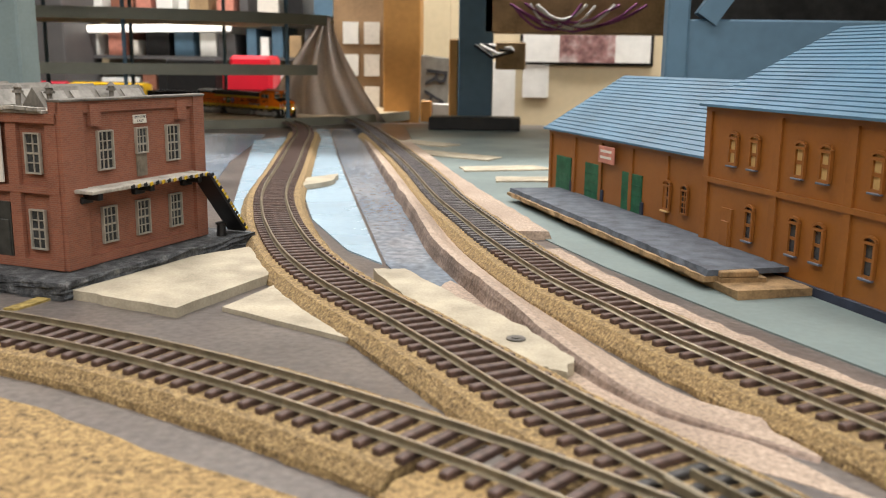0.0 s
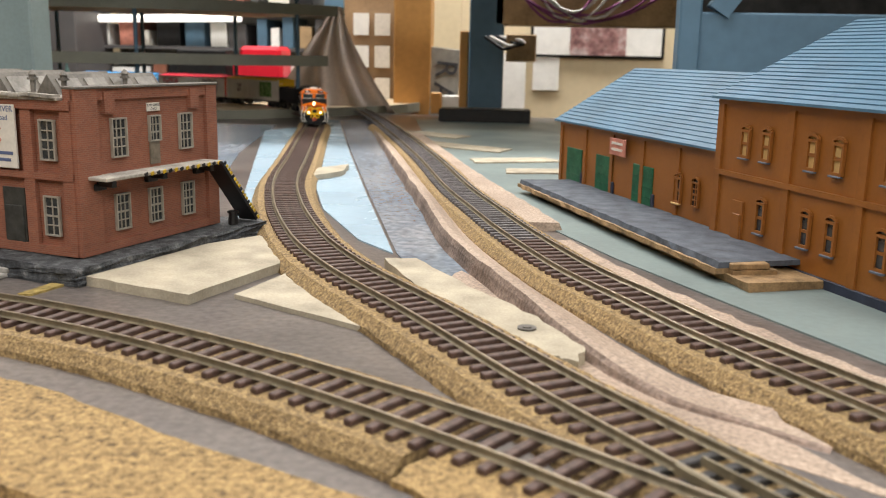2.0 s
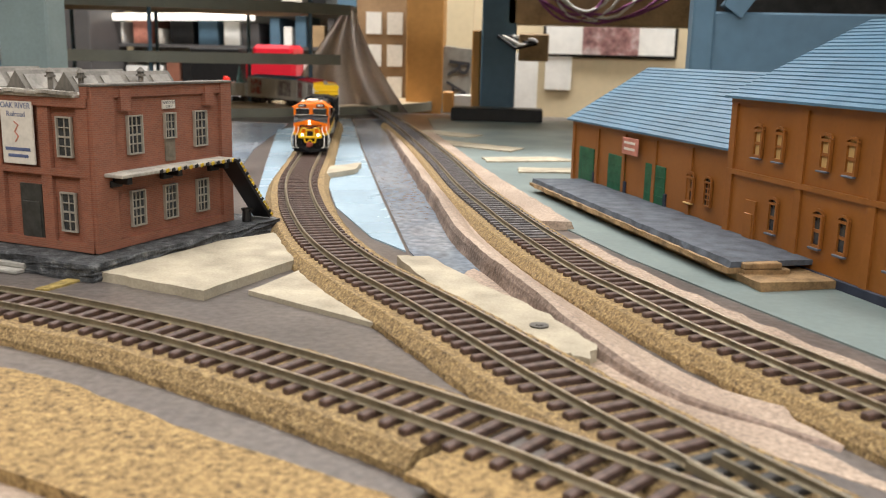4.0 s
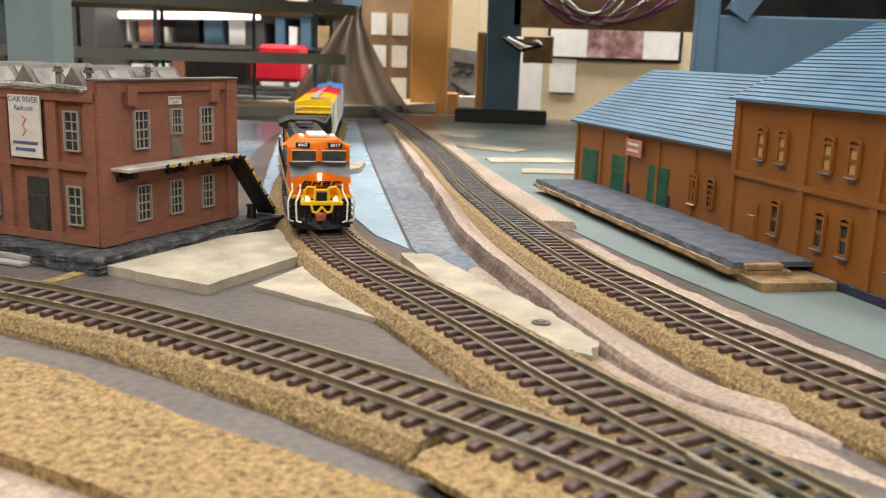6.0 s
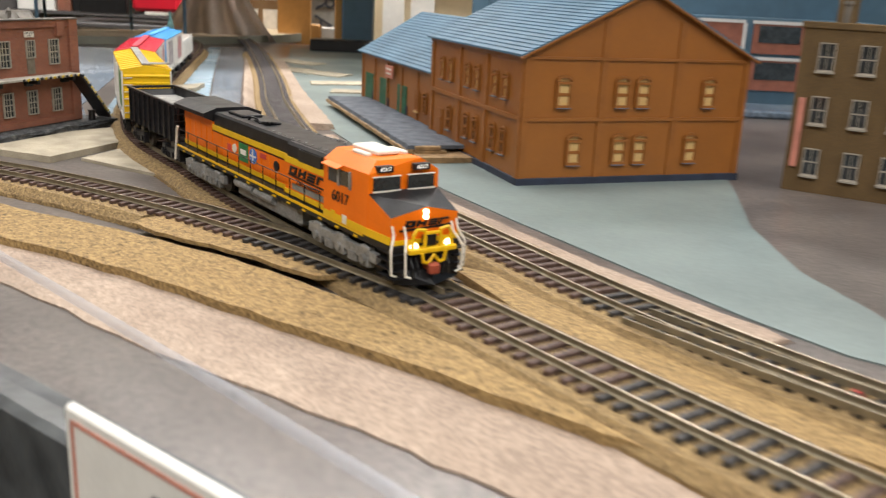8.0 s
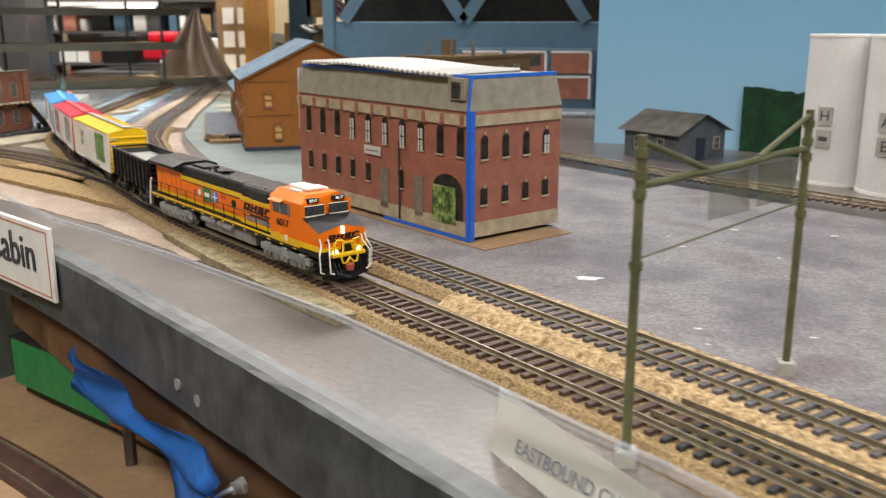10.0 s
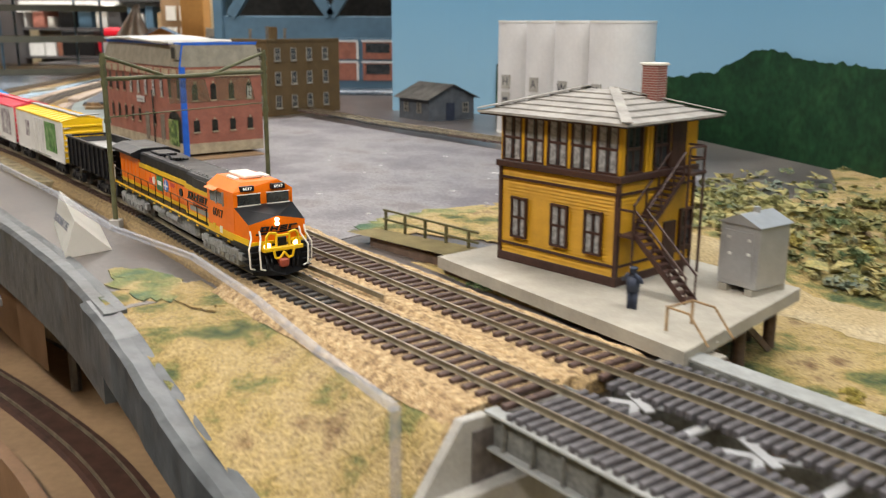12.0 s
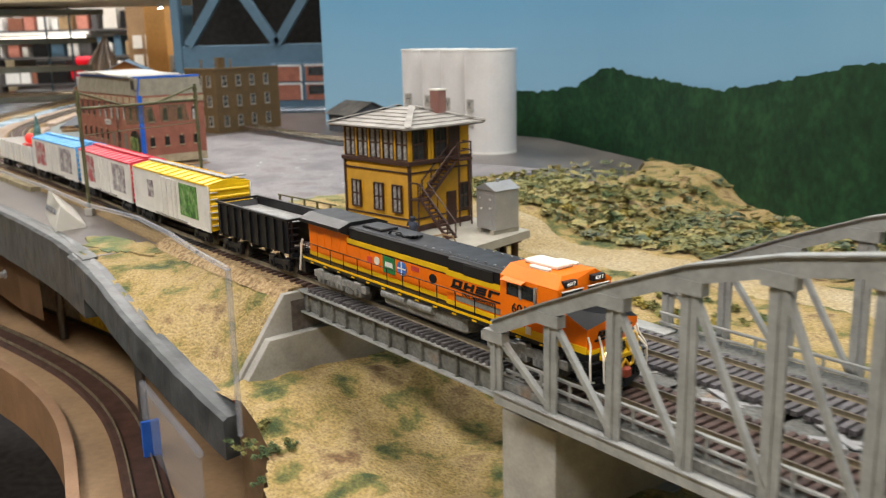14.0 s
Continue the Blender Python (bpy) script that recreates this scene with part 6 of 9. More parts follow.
            bmesh.ops.transform(bm, matrix=Matrix.Translation((0.0113 * s, 0, 0)) @ lean, verts=bm.verts)
            part("name_bar", bm, M["eblack"], hood, "black slanted name shape")
        bm = B()
        beam(bm, (0.026, s * 0.0141, 0.0299), (0.064, s * 0.0141, 0.0291), 0.0004, 0.0006)
        part("name_swoosh", bm, M["eblack"], hood)
        # badges
        ys = sorted((s * 0.01165, s * 0.0121))
        part("badge", bx(-0.037, -0.0255, *ys, 0.0242, 0.0345), M["decgreen"], hood, "green and white square badge")
        part("badge_mark", bx(-0.0345, -0.0275, *sorted((s * 0.0121, s * 0.0123)), 0.0282, 0.0312), M["white"], hood)
        for x, r, m_ in ((-0.019, 0.0044, "decblue"), (-0.043, 0.0026, "cream2"), (0.0085, 0.0028, "eblack")):
            bm = B()
            cyl(bm, r, -0.0002, 0.0003, 0, 0, 20, m=Matrix.Translation((x, s * 0.0119, 0.0298)) @ Matrix.Rotation(-s * math.pi / 2, 4, "X"))
            part("badge", bm, M[m_], hood, "round herald badge")
        part("badge_mark", bx(-0.0195, -0.0185, *sorted((s * 0.0121, s * 0.01235)), 0.0258, 0.0338), M["white"], hood)
        part("badge_mark", bx(-0.0228, -0.0152, *sorted((s * 0.0121, s * 0.01235)), 0.0293, 0.0303), M["white"], hood)
        part("badge", bx(-0.0105, -0.0035, *ys, 0.0308, 0.0335), M["decred"], hood, "small red badge")
        part("badge", bx(-0.0525, -0.048, *ys, 0.027, 0.031), M["decred"], hood, "small red badge")
    lettering("letters", "25th Anniversary", 0.0034, M["eblack"], hood, Matrix.Translation((0.0465, -0.01425, 0.0273)) @ pose(0, 0, 0, 90))
    lettering("letters", "25th Anniversary", 0.0034, M["eblack"], hood, Matrix.Translation((0.0465, 0.01425, 0.0273)) @ pose(0, 0, 0, 90, 0, 180))
    # roof fittings
    for i in range(10):
        x = -0.002 + i * 0.0068
        for s in (-1, 1):
            part("lift_ring", bx(x, x + 0.0012, s * 0.0085 - 0.0005, s * 0.0085 + 0.0005, 0.0461, 0.0471), M["truckgrey"], hood)
    bm = B()
    box(bm, -0.066, -0.046, -0.006, 0.006, 0.0465, 0.0482, 0.0005)
    box(bm, -0.035, -0.02, -0.0045, 0.0045, 0.0465, 0.0478, 0.0005)
    part("exhaust", bm, M["eblack"], hood)
    bm = B()
    pipe(bm, [Vector((-0.04, -0.005, 0.0465)), Vector((-0.037, -0.005, 0.049)), Vector((-0.029, -0.005, 0.049)), Vector((-0.026, -0.005, 0.0465))], 0.0006)
    for k in range(3):
        rod(bm, (-0.024 + k * 0.0012, -0.004 + k * 0.0018, 0.0478), (-0.019 + k * 0.0012, -0.004 + k * 0.0018, 0.0482), 0.0007)
    part("air_horn", bm, M["eblack"], hood)
    # cab
    cab = new("cab")
    cab.parent = th
    bm = B()
    out = [(-1, 0.0185), (-1, 0.0462), (-0.62, 0.0512), (0.62, 0.0512), (1, 0.0462), (1, 0.0185)]
    a = [bm.verts.new((0.066, y * 0.0168, z)) for y, z in out]
    b = [bm.verts.new((0.103 - (0.004 if z > 0.05 else 0.0), y * 0.0168, z)) for y, z in out]
    for i in range(6):
        j = (i + 1) % 6
        bm.faces.new((a[i], a[j], b[j], b[i]))
    bm.faces.new(a[::-1])
    bm.faces.new(b)
    part("cab_shell", bm, M["eorange"], cab, "orange cab with sloping roof edges")
    part("roof_unit", bx(0.07, 0.091, -0.0055, 0.0055, 0.0512, 0.0535, bevel=0.0006), M["cream2"], cab, "white roof air conditioner")
    for s in (-1, 1):
        part("roof_antenna", bx(0.078, 0.09, s * 0.0088 - 0.0014, s * 0.0088 + 0.0014, 0.0508, 0.0526, bevel=0.0005), M["cream2"], cab)
        yo = sorted((s * 0.0166, s * 0.0172))
        part("side_window", bx(0.0705, 0.079, *yo, 0.0368, 0.0438, bevel=0.0002), M["eglass"], cab)
        part("side_window", bx(0.0805, 0.0885, *yo, 0.0368, 0.0438, bevel=0.0002), M["eglass"], cab)
        part("window_frame", bx(0.079, 0.0805, *sorted((s * 0.0166, s * 0.0175)), 0.0362, 0.0444), M["truckgrey"], cab)
        part("window_frame", bx(0.0885, 0.09, *sorted((s * 0.0166, s * 0.0175)), 0.0362, 0.0444), M["truckgrey"], cab)
        bm = B()
        beam(bm, (0.069, s * 0.0182, 0.0453), (0.083, s * 0.0182, 0.0453), 0.0034, 0.0005, (0, s * 0.4, 1))
        part("sun_visor", bm, M["eorange"], cab)
        part("hazard_panel", bx(0.073, 0.0765, *sorted((s * 0.0166, s * 0.0171)), 0.0192, 0.0232), M["eyellow"], cab)
        part("hazard_panel", bx(0.083, 0.0865, *sorted((s * 0.0166, s * 0.0171)), 0.0192, 0.0232), M["cream2"], cab)
    lettering("number", "6017", 0.0072, M["eblack"], cab, Matrix.Translation((0.081, -0.0171, 0.0305)) @ pose(0, 0, 0, 90))
    lettering("number", "6017", 0.0072, M["eblack"], cab, Matrix.Translation((0.081, 0.0171, 0.0305)) @ pose(0, 0, 0, 90, 0, 180))
    fr = 0.103
    for s in (-1, 1):
        part("windscreen", bx(fr - 0.0002, fr + 0.0006, *sorted((s * 0.0018, s * 0.0145)), 0.0385, 0.0446, bevel=0.0002), M["eglass"], cab)
        part("screen_frame", bx(fr, fr + 0.0009, *sorted((s * 0.0016, s * 0.0148)), 0.0378, 0.0385), M["cream2"], cab)
        part("screen_frame", bx(fr, fr + 0.0009, *sorted((s * 0.0016, s * 0.0148)), 0.0446, 0.045), M["cream2"], cab)
        nb = part("number_board", bx(fr - 0.0026, fr + 0.0002, *sorted((s * 0.005, s * 0.0126)), 0.0464, 0.0494, bevel=0.0002), M["eblack"], cab)
        lettering("number", "6017", 0.0026, M["numlit"], nb, Matrix.Translation((fr + 0.00025, s * 0.0088, 0.0479)) @ pose(0, 0, 0, 90, 0, 90))
    # nose
    nose = new("nose")
    nose.parent = th
    bm = B()
    q = [(0.103, -0.0166, 0.0185), (0.103, 0.0166, 0.0185), (0.119, 0.0158, 0.0185), (0.119, -0.0158, 0.0185), (0.103, -0.0166, 0.0376), (0.103, 0.0166, 0.0376), (0.119, 0.0158, 0.0305), (0.119, -0.0158, 0.0305), (0.1205, 0, 0.0346), (0.103, 0, 0.0384), (0.1205, 0, 0.0185)]
    v = [bm.verts.new(c) for c in q]
    for f in ((0, 4, 7, 3), (1, 2, 6, 5), (3, 7, 8, 10), (2, 10, 8, 6), (0, 3, 10, 2, 1)):
        bm.faces.new([v[i] for i in f])
    part("nose_shell", bm, M["eorange"], nose)
    bm = B()
    v = [bm.verts.new(c) for c in (q[4], q[7], q[8], q[9], q[5], q[6])]
    bm.faces.new((v[0], v[1], v[2], v[3]))
    bm.faces.new((v[4], v[3], v[2], v[5]))
    bmesh.ops.solidify(bm, geom=bm.faces[:], thickness=0.0005)
    part("nose_top", bm, M["eblack"], nose, "black anti-glare nose top")
    for z in (0.0302, 0.0326):
        bm = B()
        cyl(bm, 0.0011, 0, 0.0009, 0, 0, 14, m=Matrix.Translation((0.1202, -0.0008, z)) @ Matrix.Rotation(math.pi / 2, 4, "Y"))
        part("headlight", bm, M["lamp"], nose, "lit headlight")
    part("nose_stripe", bx(0.1188, 0.1209, -0.0156, 0.0156, 0.0188, 0.0206), M["eyellow"], nose)
    for s in (-1, 1):
        bm = B()
        beam(bm, (0.103, s * 0.0168, 0.0204), (0.1192, s * 0.016, 0.0204), 0.0008, 0.0034)
        part("nose_stripe", bm, M["eyellow"], nose, "yellow lower stripe")
        part("cab_stripe", bx(0.066, 0.103, *sorted((s * 0.0166, s * 0.017)), 0.0187, 0.0221), M["eyellow"], nose, "yellow lower stripe")
    for k in range(4):
        y = -0.0098 + k * 0.0052
        bm = B()
        for bar in NAME_BARS[k]:
            box(bm, 0.1188, 0.1208, y + bar[0] * 0.0042, y + bar[1] * 0.0042, 0.0262 + bar[2] * 0.0027, 0.0262 + bar[3] * 0.0027)
        lean = Matrix.Identity(4)
        lean[1][2] = 0.35
        bmesh.ops.transform(bm, matrix=Matrix.Translation((0, -0.0095, 0)) @ lean, verts=bm.verts)
        part("name_bar", bm, M["eblack"], nose, "black slanted name shape")
    bm = B()
    beam(bm, (0.1203, -0.0125, 0.0248), (0.1203, 0.012, 0.0256), 0.0006, 0.0009)
    part("name_swoosh", bm, M["eblack"], nose)
    # pilot, plow, lights and rails
    pl = new("pilot")
    pl.parent = th
    part("pilot_plate", bx(0.117, 0.1215, -0.0158, 0.0158, 0.006, 0.0185, bevel=0.0004), M["eblack"], pl)
    for s in (-1, 1):
        for k in range(4):
            part("step", bx(0.111, 0.1235, *sorted((s * 0.0118, s * 0.0168)), 0.004 + k * 0.0036, 0.0046 + k * 0.0036), M["eblack"], pl)
        bm = B()
        cyl(bm, 0.0026, 0, 0.0022, 0, 0, 14, m=Matrix.Translation((0.1216, s * 0.0082, 0.0185)) @ Matrix.Rotation(math.pi / 2, 4, "Y"))
        part("ditch_light_housing", bm, M["eyellow"], pl)
        bm = B()
        cyl(bm, 0.0018, 0, 0.0006, 0, 0, 14, m=Matrix.Translation((0.1237, s * 0.0082, 0.0185)) @ Matrix.Rotation(math.pi / 2, 4, "Y"))
        part("ditch_light", bm, M["lamp"], pl, "lit ditch light")
        for dx, y in ((0.0, 0.0162), (0.004, 0.0122)):
            pts = [Vector((0.119 + dx * 0.6, s * (y - 0.001), 0.0272)), Vector((0.1205 + dx * 0.6, s * (y - 0.001), 0.0232)), Vector((0.1225 + dx, s * (y + 0.0014), 0.0175)), Vector((0.1225 + dx, s * (y + 0.001), 0.0065)), Vector((0.1225 + dx, s * (y - 0.0015), 0.0055))]
            part("grab_rail", pipe(B(), pts, 0.0005), M["cream2"], pl, "white curved grab rail")
        bm = B()
        pipe(bm, [Vector((0.125, s * 0.0036, 0.0168)), Vector((0.125, s * 0.0036, 0.0256)), Vector((0.1248, s * 0.0072, 0.0262)), Vector((0.1246, s * 0.0088, 0.024)), Vector((0.1246, s * 0.0092, 0.0178))], 0.00075)
        part("yellow_rail", bm, M["eyellow"], pl, "yellow end rail")
    part("rail_bar", bx(0.1246, 0.1256, -0.0036, 0.0036, 0.0236, 0.0249, bevel=0.0002), M["eyellow"], pl)
    part("anticlimber", bx(0.1215, 0.126, -0.0112, 0.0112, 0.0154, 0.0178, bevel=0.0004), M["eyellow"], pl, "yellow anticlimber shelf")
    part("mu_box", bx(0.1212, 0.1238, -0.0028, 0.0028, 0.0178, 0.0228, bevel=0.0003), M["eblack"], pl)
    bm = B()
    pipe(bm, [Vector((0.1262, y, z)) for y, z in ((-0.0056, 0.0158), (-0.0048, 0.0118), (-0.0026, 0.0112), (0, 0.0146), (0.0026, 0.0112), (0.0048, 0.0118), (0.0056, 0.0158))], 0.0007)
    part("uncoupling_bar", bm, M["eyellow"], pl, "looped yellow hose rail")
    bm = B()
    box(bm, 0.1215, 0.128, -0.0022, 0.0022, 0.0072, 0.011, 0.0006)
    box(bm, 0.1262, 0.1295, -0.0035, 0.0012, 0.0066, 0.0116, 0.0008)
    part("coupler", bm, M["coupler"], pl, "rust red knuckle coupler")
    bm = B()
    v = [bm.verts.new(c) for c in ((0.1215, -0.0155, 0.008), (0.1215, 0.0155, 0.008), (0.1245, 0.0, 0.0075), (0.1215, -0.0155, 0.0015), (0.1215, 0.0155, 0.0015), (0.1275, 0, 0.0012))]
    bm.faces.new((v[0], v[2], v[5], v[3]))
    bm.faces.new((v[2], v[1], v[4], v[5]))
    bmesh.ops.solidify(bm, geom=bm.faces[:], thickness=0.0006)
    part("plow", bm, M["eblack"], pl, "black pilot plow")
    for y in (-0.0085, -0.006, 0.006, 0.0085):
        part("air_hose", pipe(B(), [Vector((0.1222, y, 0.013)), Vector((0.1245, y, 0.009)), Vector((0.1242, y * 0.95, 0.0045))], 0.0006), M["eblack"], pl)
    part("rear_pilot", bx(-0.1235, -0.119, -0.0155, 0.0155, 0.006, 0.0185, bevel=0.0004), M["eblack"], pl)
    part("rear_coupler", bx(-0.1285, -0.1225, -0.0024, 0.0024, 0.0072, 0.011, bevel=0.0005), M["eblack"], pl)
    for s in (-1, 1):
        pts = [Vector((-0.1205, s * 0.0155, 0.03)), Vector((-0.1225, s * 0.0155, 0.026)), Vector((-0.123, s * 0.0158, 0.018)), Vector((-0.125, s * 0.0158, 0.007))]
        part("grab_rail", pipe(B(), pts, 0.0008), M["cream2"], pl)
    # walkway railings
    for s in (-1, 1):
        rl = new("walkway_railing")
        rl.parent = th
        y = s * 0.0163
        n = 13
        for i in range(n):
            x = -0.116 + i * 0.0148
            part("stanchion", rod(B(), (x, y, 0.0185), (x, y, 0.0292), 0.0003, 6), M["eblack"], rl)
        part("handrail", rod(B(), (-0.117, y, 0.029), (0.062, y, 0.029), 0.0003, 6), M["eblack"], rl)
    # the body is lower and slimmer than its drawn height
    for ob in th.children:
        if not ob.name.startswith("bogie"):
            ob.matrix_basis = Matrix.Diagonal((1, 0.97, 0.88, 1)) @ ob.matrix_basis
    return th


def freight_truck(th, x, w=0.0145):
    return bogie(th, x, (-0.0095, 0.0095), 0.0135, 0.0053, M["eblack"], w)


def hopper():
    th = thing("hopper_car", "short black open coal hopper with a dark load", "freight car", "train cars")
    L = 0.049
    for x in (-0.033, 0.033):
        freight_truck(th, x)
    bm = B()
    for s in (-1, 1):
        box(bm, -L, L, *sorted((s * 0.0148, s * 0.0158)), 0.0145, 0.036, 0.0002)
    for s in (-1, 1):
        beam(bm, (s * L, 0, 0.0345), (s * (L - 0.016), 0, 0.017), 0.031, 0.0009, (1, 0, 1))
    part("body", bm, M["eblack"], th)
    part("top_rail", bx(-L - 0.001, L + 0.001, -0.0168, -0.0146, 0.0355, 0.037, bevel=0.0002), M["eblack"], th)
    part("top_rail", bx(-L - 0.001, L + 0.001, 0.0146, 0.0168, 0.0355, 0.037, bevel=0.0002), M["eblack"], th)
    for x in (-L, L):
        part("end_rail", bx(x - 0.001, x + 0.001, -0.0165, 0.0165, 0.0355, 0.037), M["eblack"], th)
        part("end_sill", bx(x - 0.002, x + 0.002, -0.015, 0.015, 0.0125, 0.0155), M["eblack"], th)
        for s in (-1, 1):
            part("end_post", bx(x - 0.0008, x + 0.0008, s * 0.0135 - 0.0008, s * 0.0135 + 0.0008, 0.0145, 0.036), M["eblack"], th)
        for k in range(4):
            part("ladder_rung", bx(x - 0.0016, x + 0.0016, -0.0155, -0.009, 0.018 + k * 0.0042, 0.0186 + k * 0.0042), M["eblack"], th)
    for i in range(9):
        x = -0.044 + i * 0.011
        for s in (-1, 1):
            part("side_rib", bx(x - 0.0007, x + 0.0007, *sorted((s * 0.0156, s * 0.0172)), 0.0145, 0.0356), M["eblack"], th)
    part("centre_sill", bx(-L - 0.006, L + 0.006, -0.0022, 0.0022, 0.0095, 0.013), M["eblack"], th)
    bm = B()
    v = [bm.verts.new(c) for c in ((-0.022, -0.0145, 0.0165), (0.022, -0.0145, 0.0165), (0.022, 0.0145, 0.0165), (-0.022, 0.0145, 0.0165), (-0.044, -0.0145, 0.031), (0.044, -0.0145, 0.031), (0.044, 0.0145, 0.031), (-0.044, 0.0145, 0.031))]
    for f in ((0, 1, 5, 4), (1, 2, 6, 5), (2, 3, 7, 6), (3, 0, 4, 7), (0, 3, 2, 1), (4, 5, 6, 7)):
        bm.faces.new([v[i] for i in f])
    part("load", bm, M["truckgrey"], th, "grey inner slope sheets")
    return th


def boxcar(name_col, label, roof_m, art):
    th = thing("boxcar", label, "freight car", "train cars")
    L = 0.0755
    for x in (-0.055, 0.055):
        freight_truck(th, x)
    part("body", bx(-L, L, -0.0162, 0.0162, 0.0125, 0.0455, bevel=0.0003), M["carwhite"], th, "white car sides")
    rf = new("roof")
    rf.parent = th
    bm = B()
    ring = [(-0.0168, 0.0452), (-0.0168, 0.0464), (0.0, 0.0494), (0.0168, 0.0464), (0.0168, 0.0452)]
    a = [bm.verts.new((-L - 0.0006, y, z)) for y, z in ring]
    b = [bm.verts.new((L + 0.0006, y, z)) for y, z in ring]
    for i in range(5):
        bm.faces.new((a[i], a[(i + 1) % 5], b[(i + 1) % 5], b[i]))
    bm.faces.new(a[::-1])
    bm.faces.new(b)
    part("roof_sheet", bm, roof_m, rf, "coloured car roof")
    for i in range(11):
        x = -L + 0.006 + i * 0.0139
        for s in (-1, 1):
            bm = B()
            beam(bm, (x, 0, 0.0497), (x, s * 0.0166, 0.0467), 0.0012, 0.0007)
            part("roof_rib", bm, roof_m, rf)
    part("running_board", bx(-L, L, -0.0028, 0.0028, 0.0497, 0.0506), M["truckgrey"] if name_col == "yellow" else roof_m, rf)
    if name_col == "yellow":
        part("running_board", bx(L - 0.012, L - 0.003, -0.0028, 0.016, 0.0497, 0.0505), M["truckgrey"], rf)
    for e in (-1, 1):
        en = new("end")
        en.parent = th
        part("end_sheet", bx(*sorted((e * L, e * (L + 0.0009))), -0.0162, 0.0162, 0.0128, 0.0453), roof_m, en, "coloured car end")
        for k in range(6):
            part("end_rib", bx(*sorted((e * (L + 0.0006), e * (L + 0.002))), -0.0155, 0.0155, 0.0158 + k * 0.005, 0.018 + k * 0.005, bevel=0.0006), roof_m, en)
        for k in range(6):
            part("ladder_rung", bx(*sorted((e * (L + 0.0018), e * (L + 0.0026))), -0.0155, -0.0098, 0.0165 + k * 0.0048, 0.0171 + k * 0.0048), M["carwhite"], en)
        part("corner_post", bx(*sorted((e * (L - 0.002), e * (L + 0.0012))), -0.0168, -0.0158, 0.0118, 0.0453), M["carwhite"], en)
        part("corner_post", bx(*sorted((e * (L - 0.002), e * (L + 0.0012))), 0.0158, 0.0168, 0.0118, 0.0453), M["carwhite"], en)
        part("coupler", bx(*sorted((e * L, e * (L + 0.0065))), -0.002, 0.002, 0.0078, 0.0105), M["eblack"], en)
    for s in (-1, 1):
        dr = part("sliding_door", bx(-0.014, 0.016, *sorted((s * 0.0161, s * 0.0172)), 0.0135, 0.0435, bevel=0.0002), M["carwhite"], th)
        for x in (-0.012, -0.002, 0.008, 0.014):
            part("door_rib", bx(x, x + 0.0009, *sorted((s * 0.0171, s * 0.0177)), 0.0138, 0.0432), M["carwhite"], dr)
        part("door_track", bx(-0.03, 0.034, *sorted((s * 0.0161, s * 0.0175)), 0.0128, 0.0135), M["truckgrey"], th)
        part("side_sill", bx(-L, L, *sorted((s * 0.0162, s * 0.0167)), 0.0118, 0.0132), M["carwhite"], th)
        for x0, x1, z0, z1, m_ in art:
            part("side_picture", bx(x0, x1, *sorted((s * 0.0162, s * 0.0166)), z0, z1), M[m_], th, "printed side panel")
    part("underframe", bx(-L, L, -0.004, 0.004, 0.0085, 0.0125), M["eblack"], th)
    return th


M["carwhite"] = mat("white_car_paint", (0.7, 0.68, 0.64), 0.45, var=0.08, scale=50, fine=500, bump=0.03)
M["caryellow"] = mat("yellow_car_paint", (0.8, 0.5, 0.004), 0.45, var=0.06, scale=60, bump=0.03)
M["carred"] = mat("crimson_car_paint", (0.62, 0.035, 0.07), 0.45, var=0.06, scale=60, bump=0.03)
M["carblue"] = mat("sky_blue_car_paint", (0.09, 0.38, 0.72), 0.45, var=0.06, scale=60, bump=0.03)
M["artgreen"] = patches("green_printed_picture", [(0.03, 0.1, 0.02), (0.1, 0.28, 0.05), (0.35, 0.4, 0.25)], 0.5, 120, 0.0, 400, (0.4, 0.5, 0.66))
M["artred"] = patches("red_printed_picture", [(0.5, 0.48, 0.45), (0.4, 0.2, 0.2), (0.4, 0.03, 0.04)], 0.5, 110, 0.0, 400, (0.4, 0.5, 0.62))
M["artgrey"] = patches("grey_printed_picture", [(0.55, 0.53, 0.5), (0.33, 0.3, 0.3), (0.16, 0.1, 0.14)], 0.5, 110, 0.0, 400, (0.38, 0.52, 0.64))

train = [
    (locomotive(), 0.0, 0.257, 0.079),
    (hopper(), 0.257, 0.11, 0.033),
    (boxcar("yellow", "white boxcar with yellow roof and ends and a green picture", M["caryellow"], ((0.022, 0.055, 0.018, 0.0425, "artgreen"), (-0.045, -0.033, 0.024, 0.038, "artgrey"))), 0.367, 0.165, 0.055),
    (boxcar("red", "white boxcar with crimson roof and ends and printed sides", M["carred"], ((-0.066, -0.03, 0.018, 0.0425, "artred"), (0.026, 0.06, 0.018, 0.0425, "artgrey"), (0.0, 0.012, 0.036, 0.0415, "artred"))), 0.532, 0.165, 0.055),
    (boxcar("blue", "white boxcar with sky blue roof and ends and printed sides", M["carblue"], ((-0.066, -0.03, 0.018, 0.0425, "artred"), (0.022, 0.06, 0.018, 0.0425, "artgrey"))), 0.697, 0.165, 0.055),
]


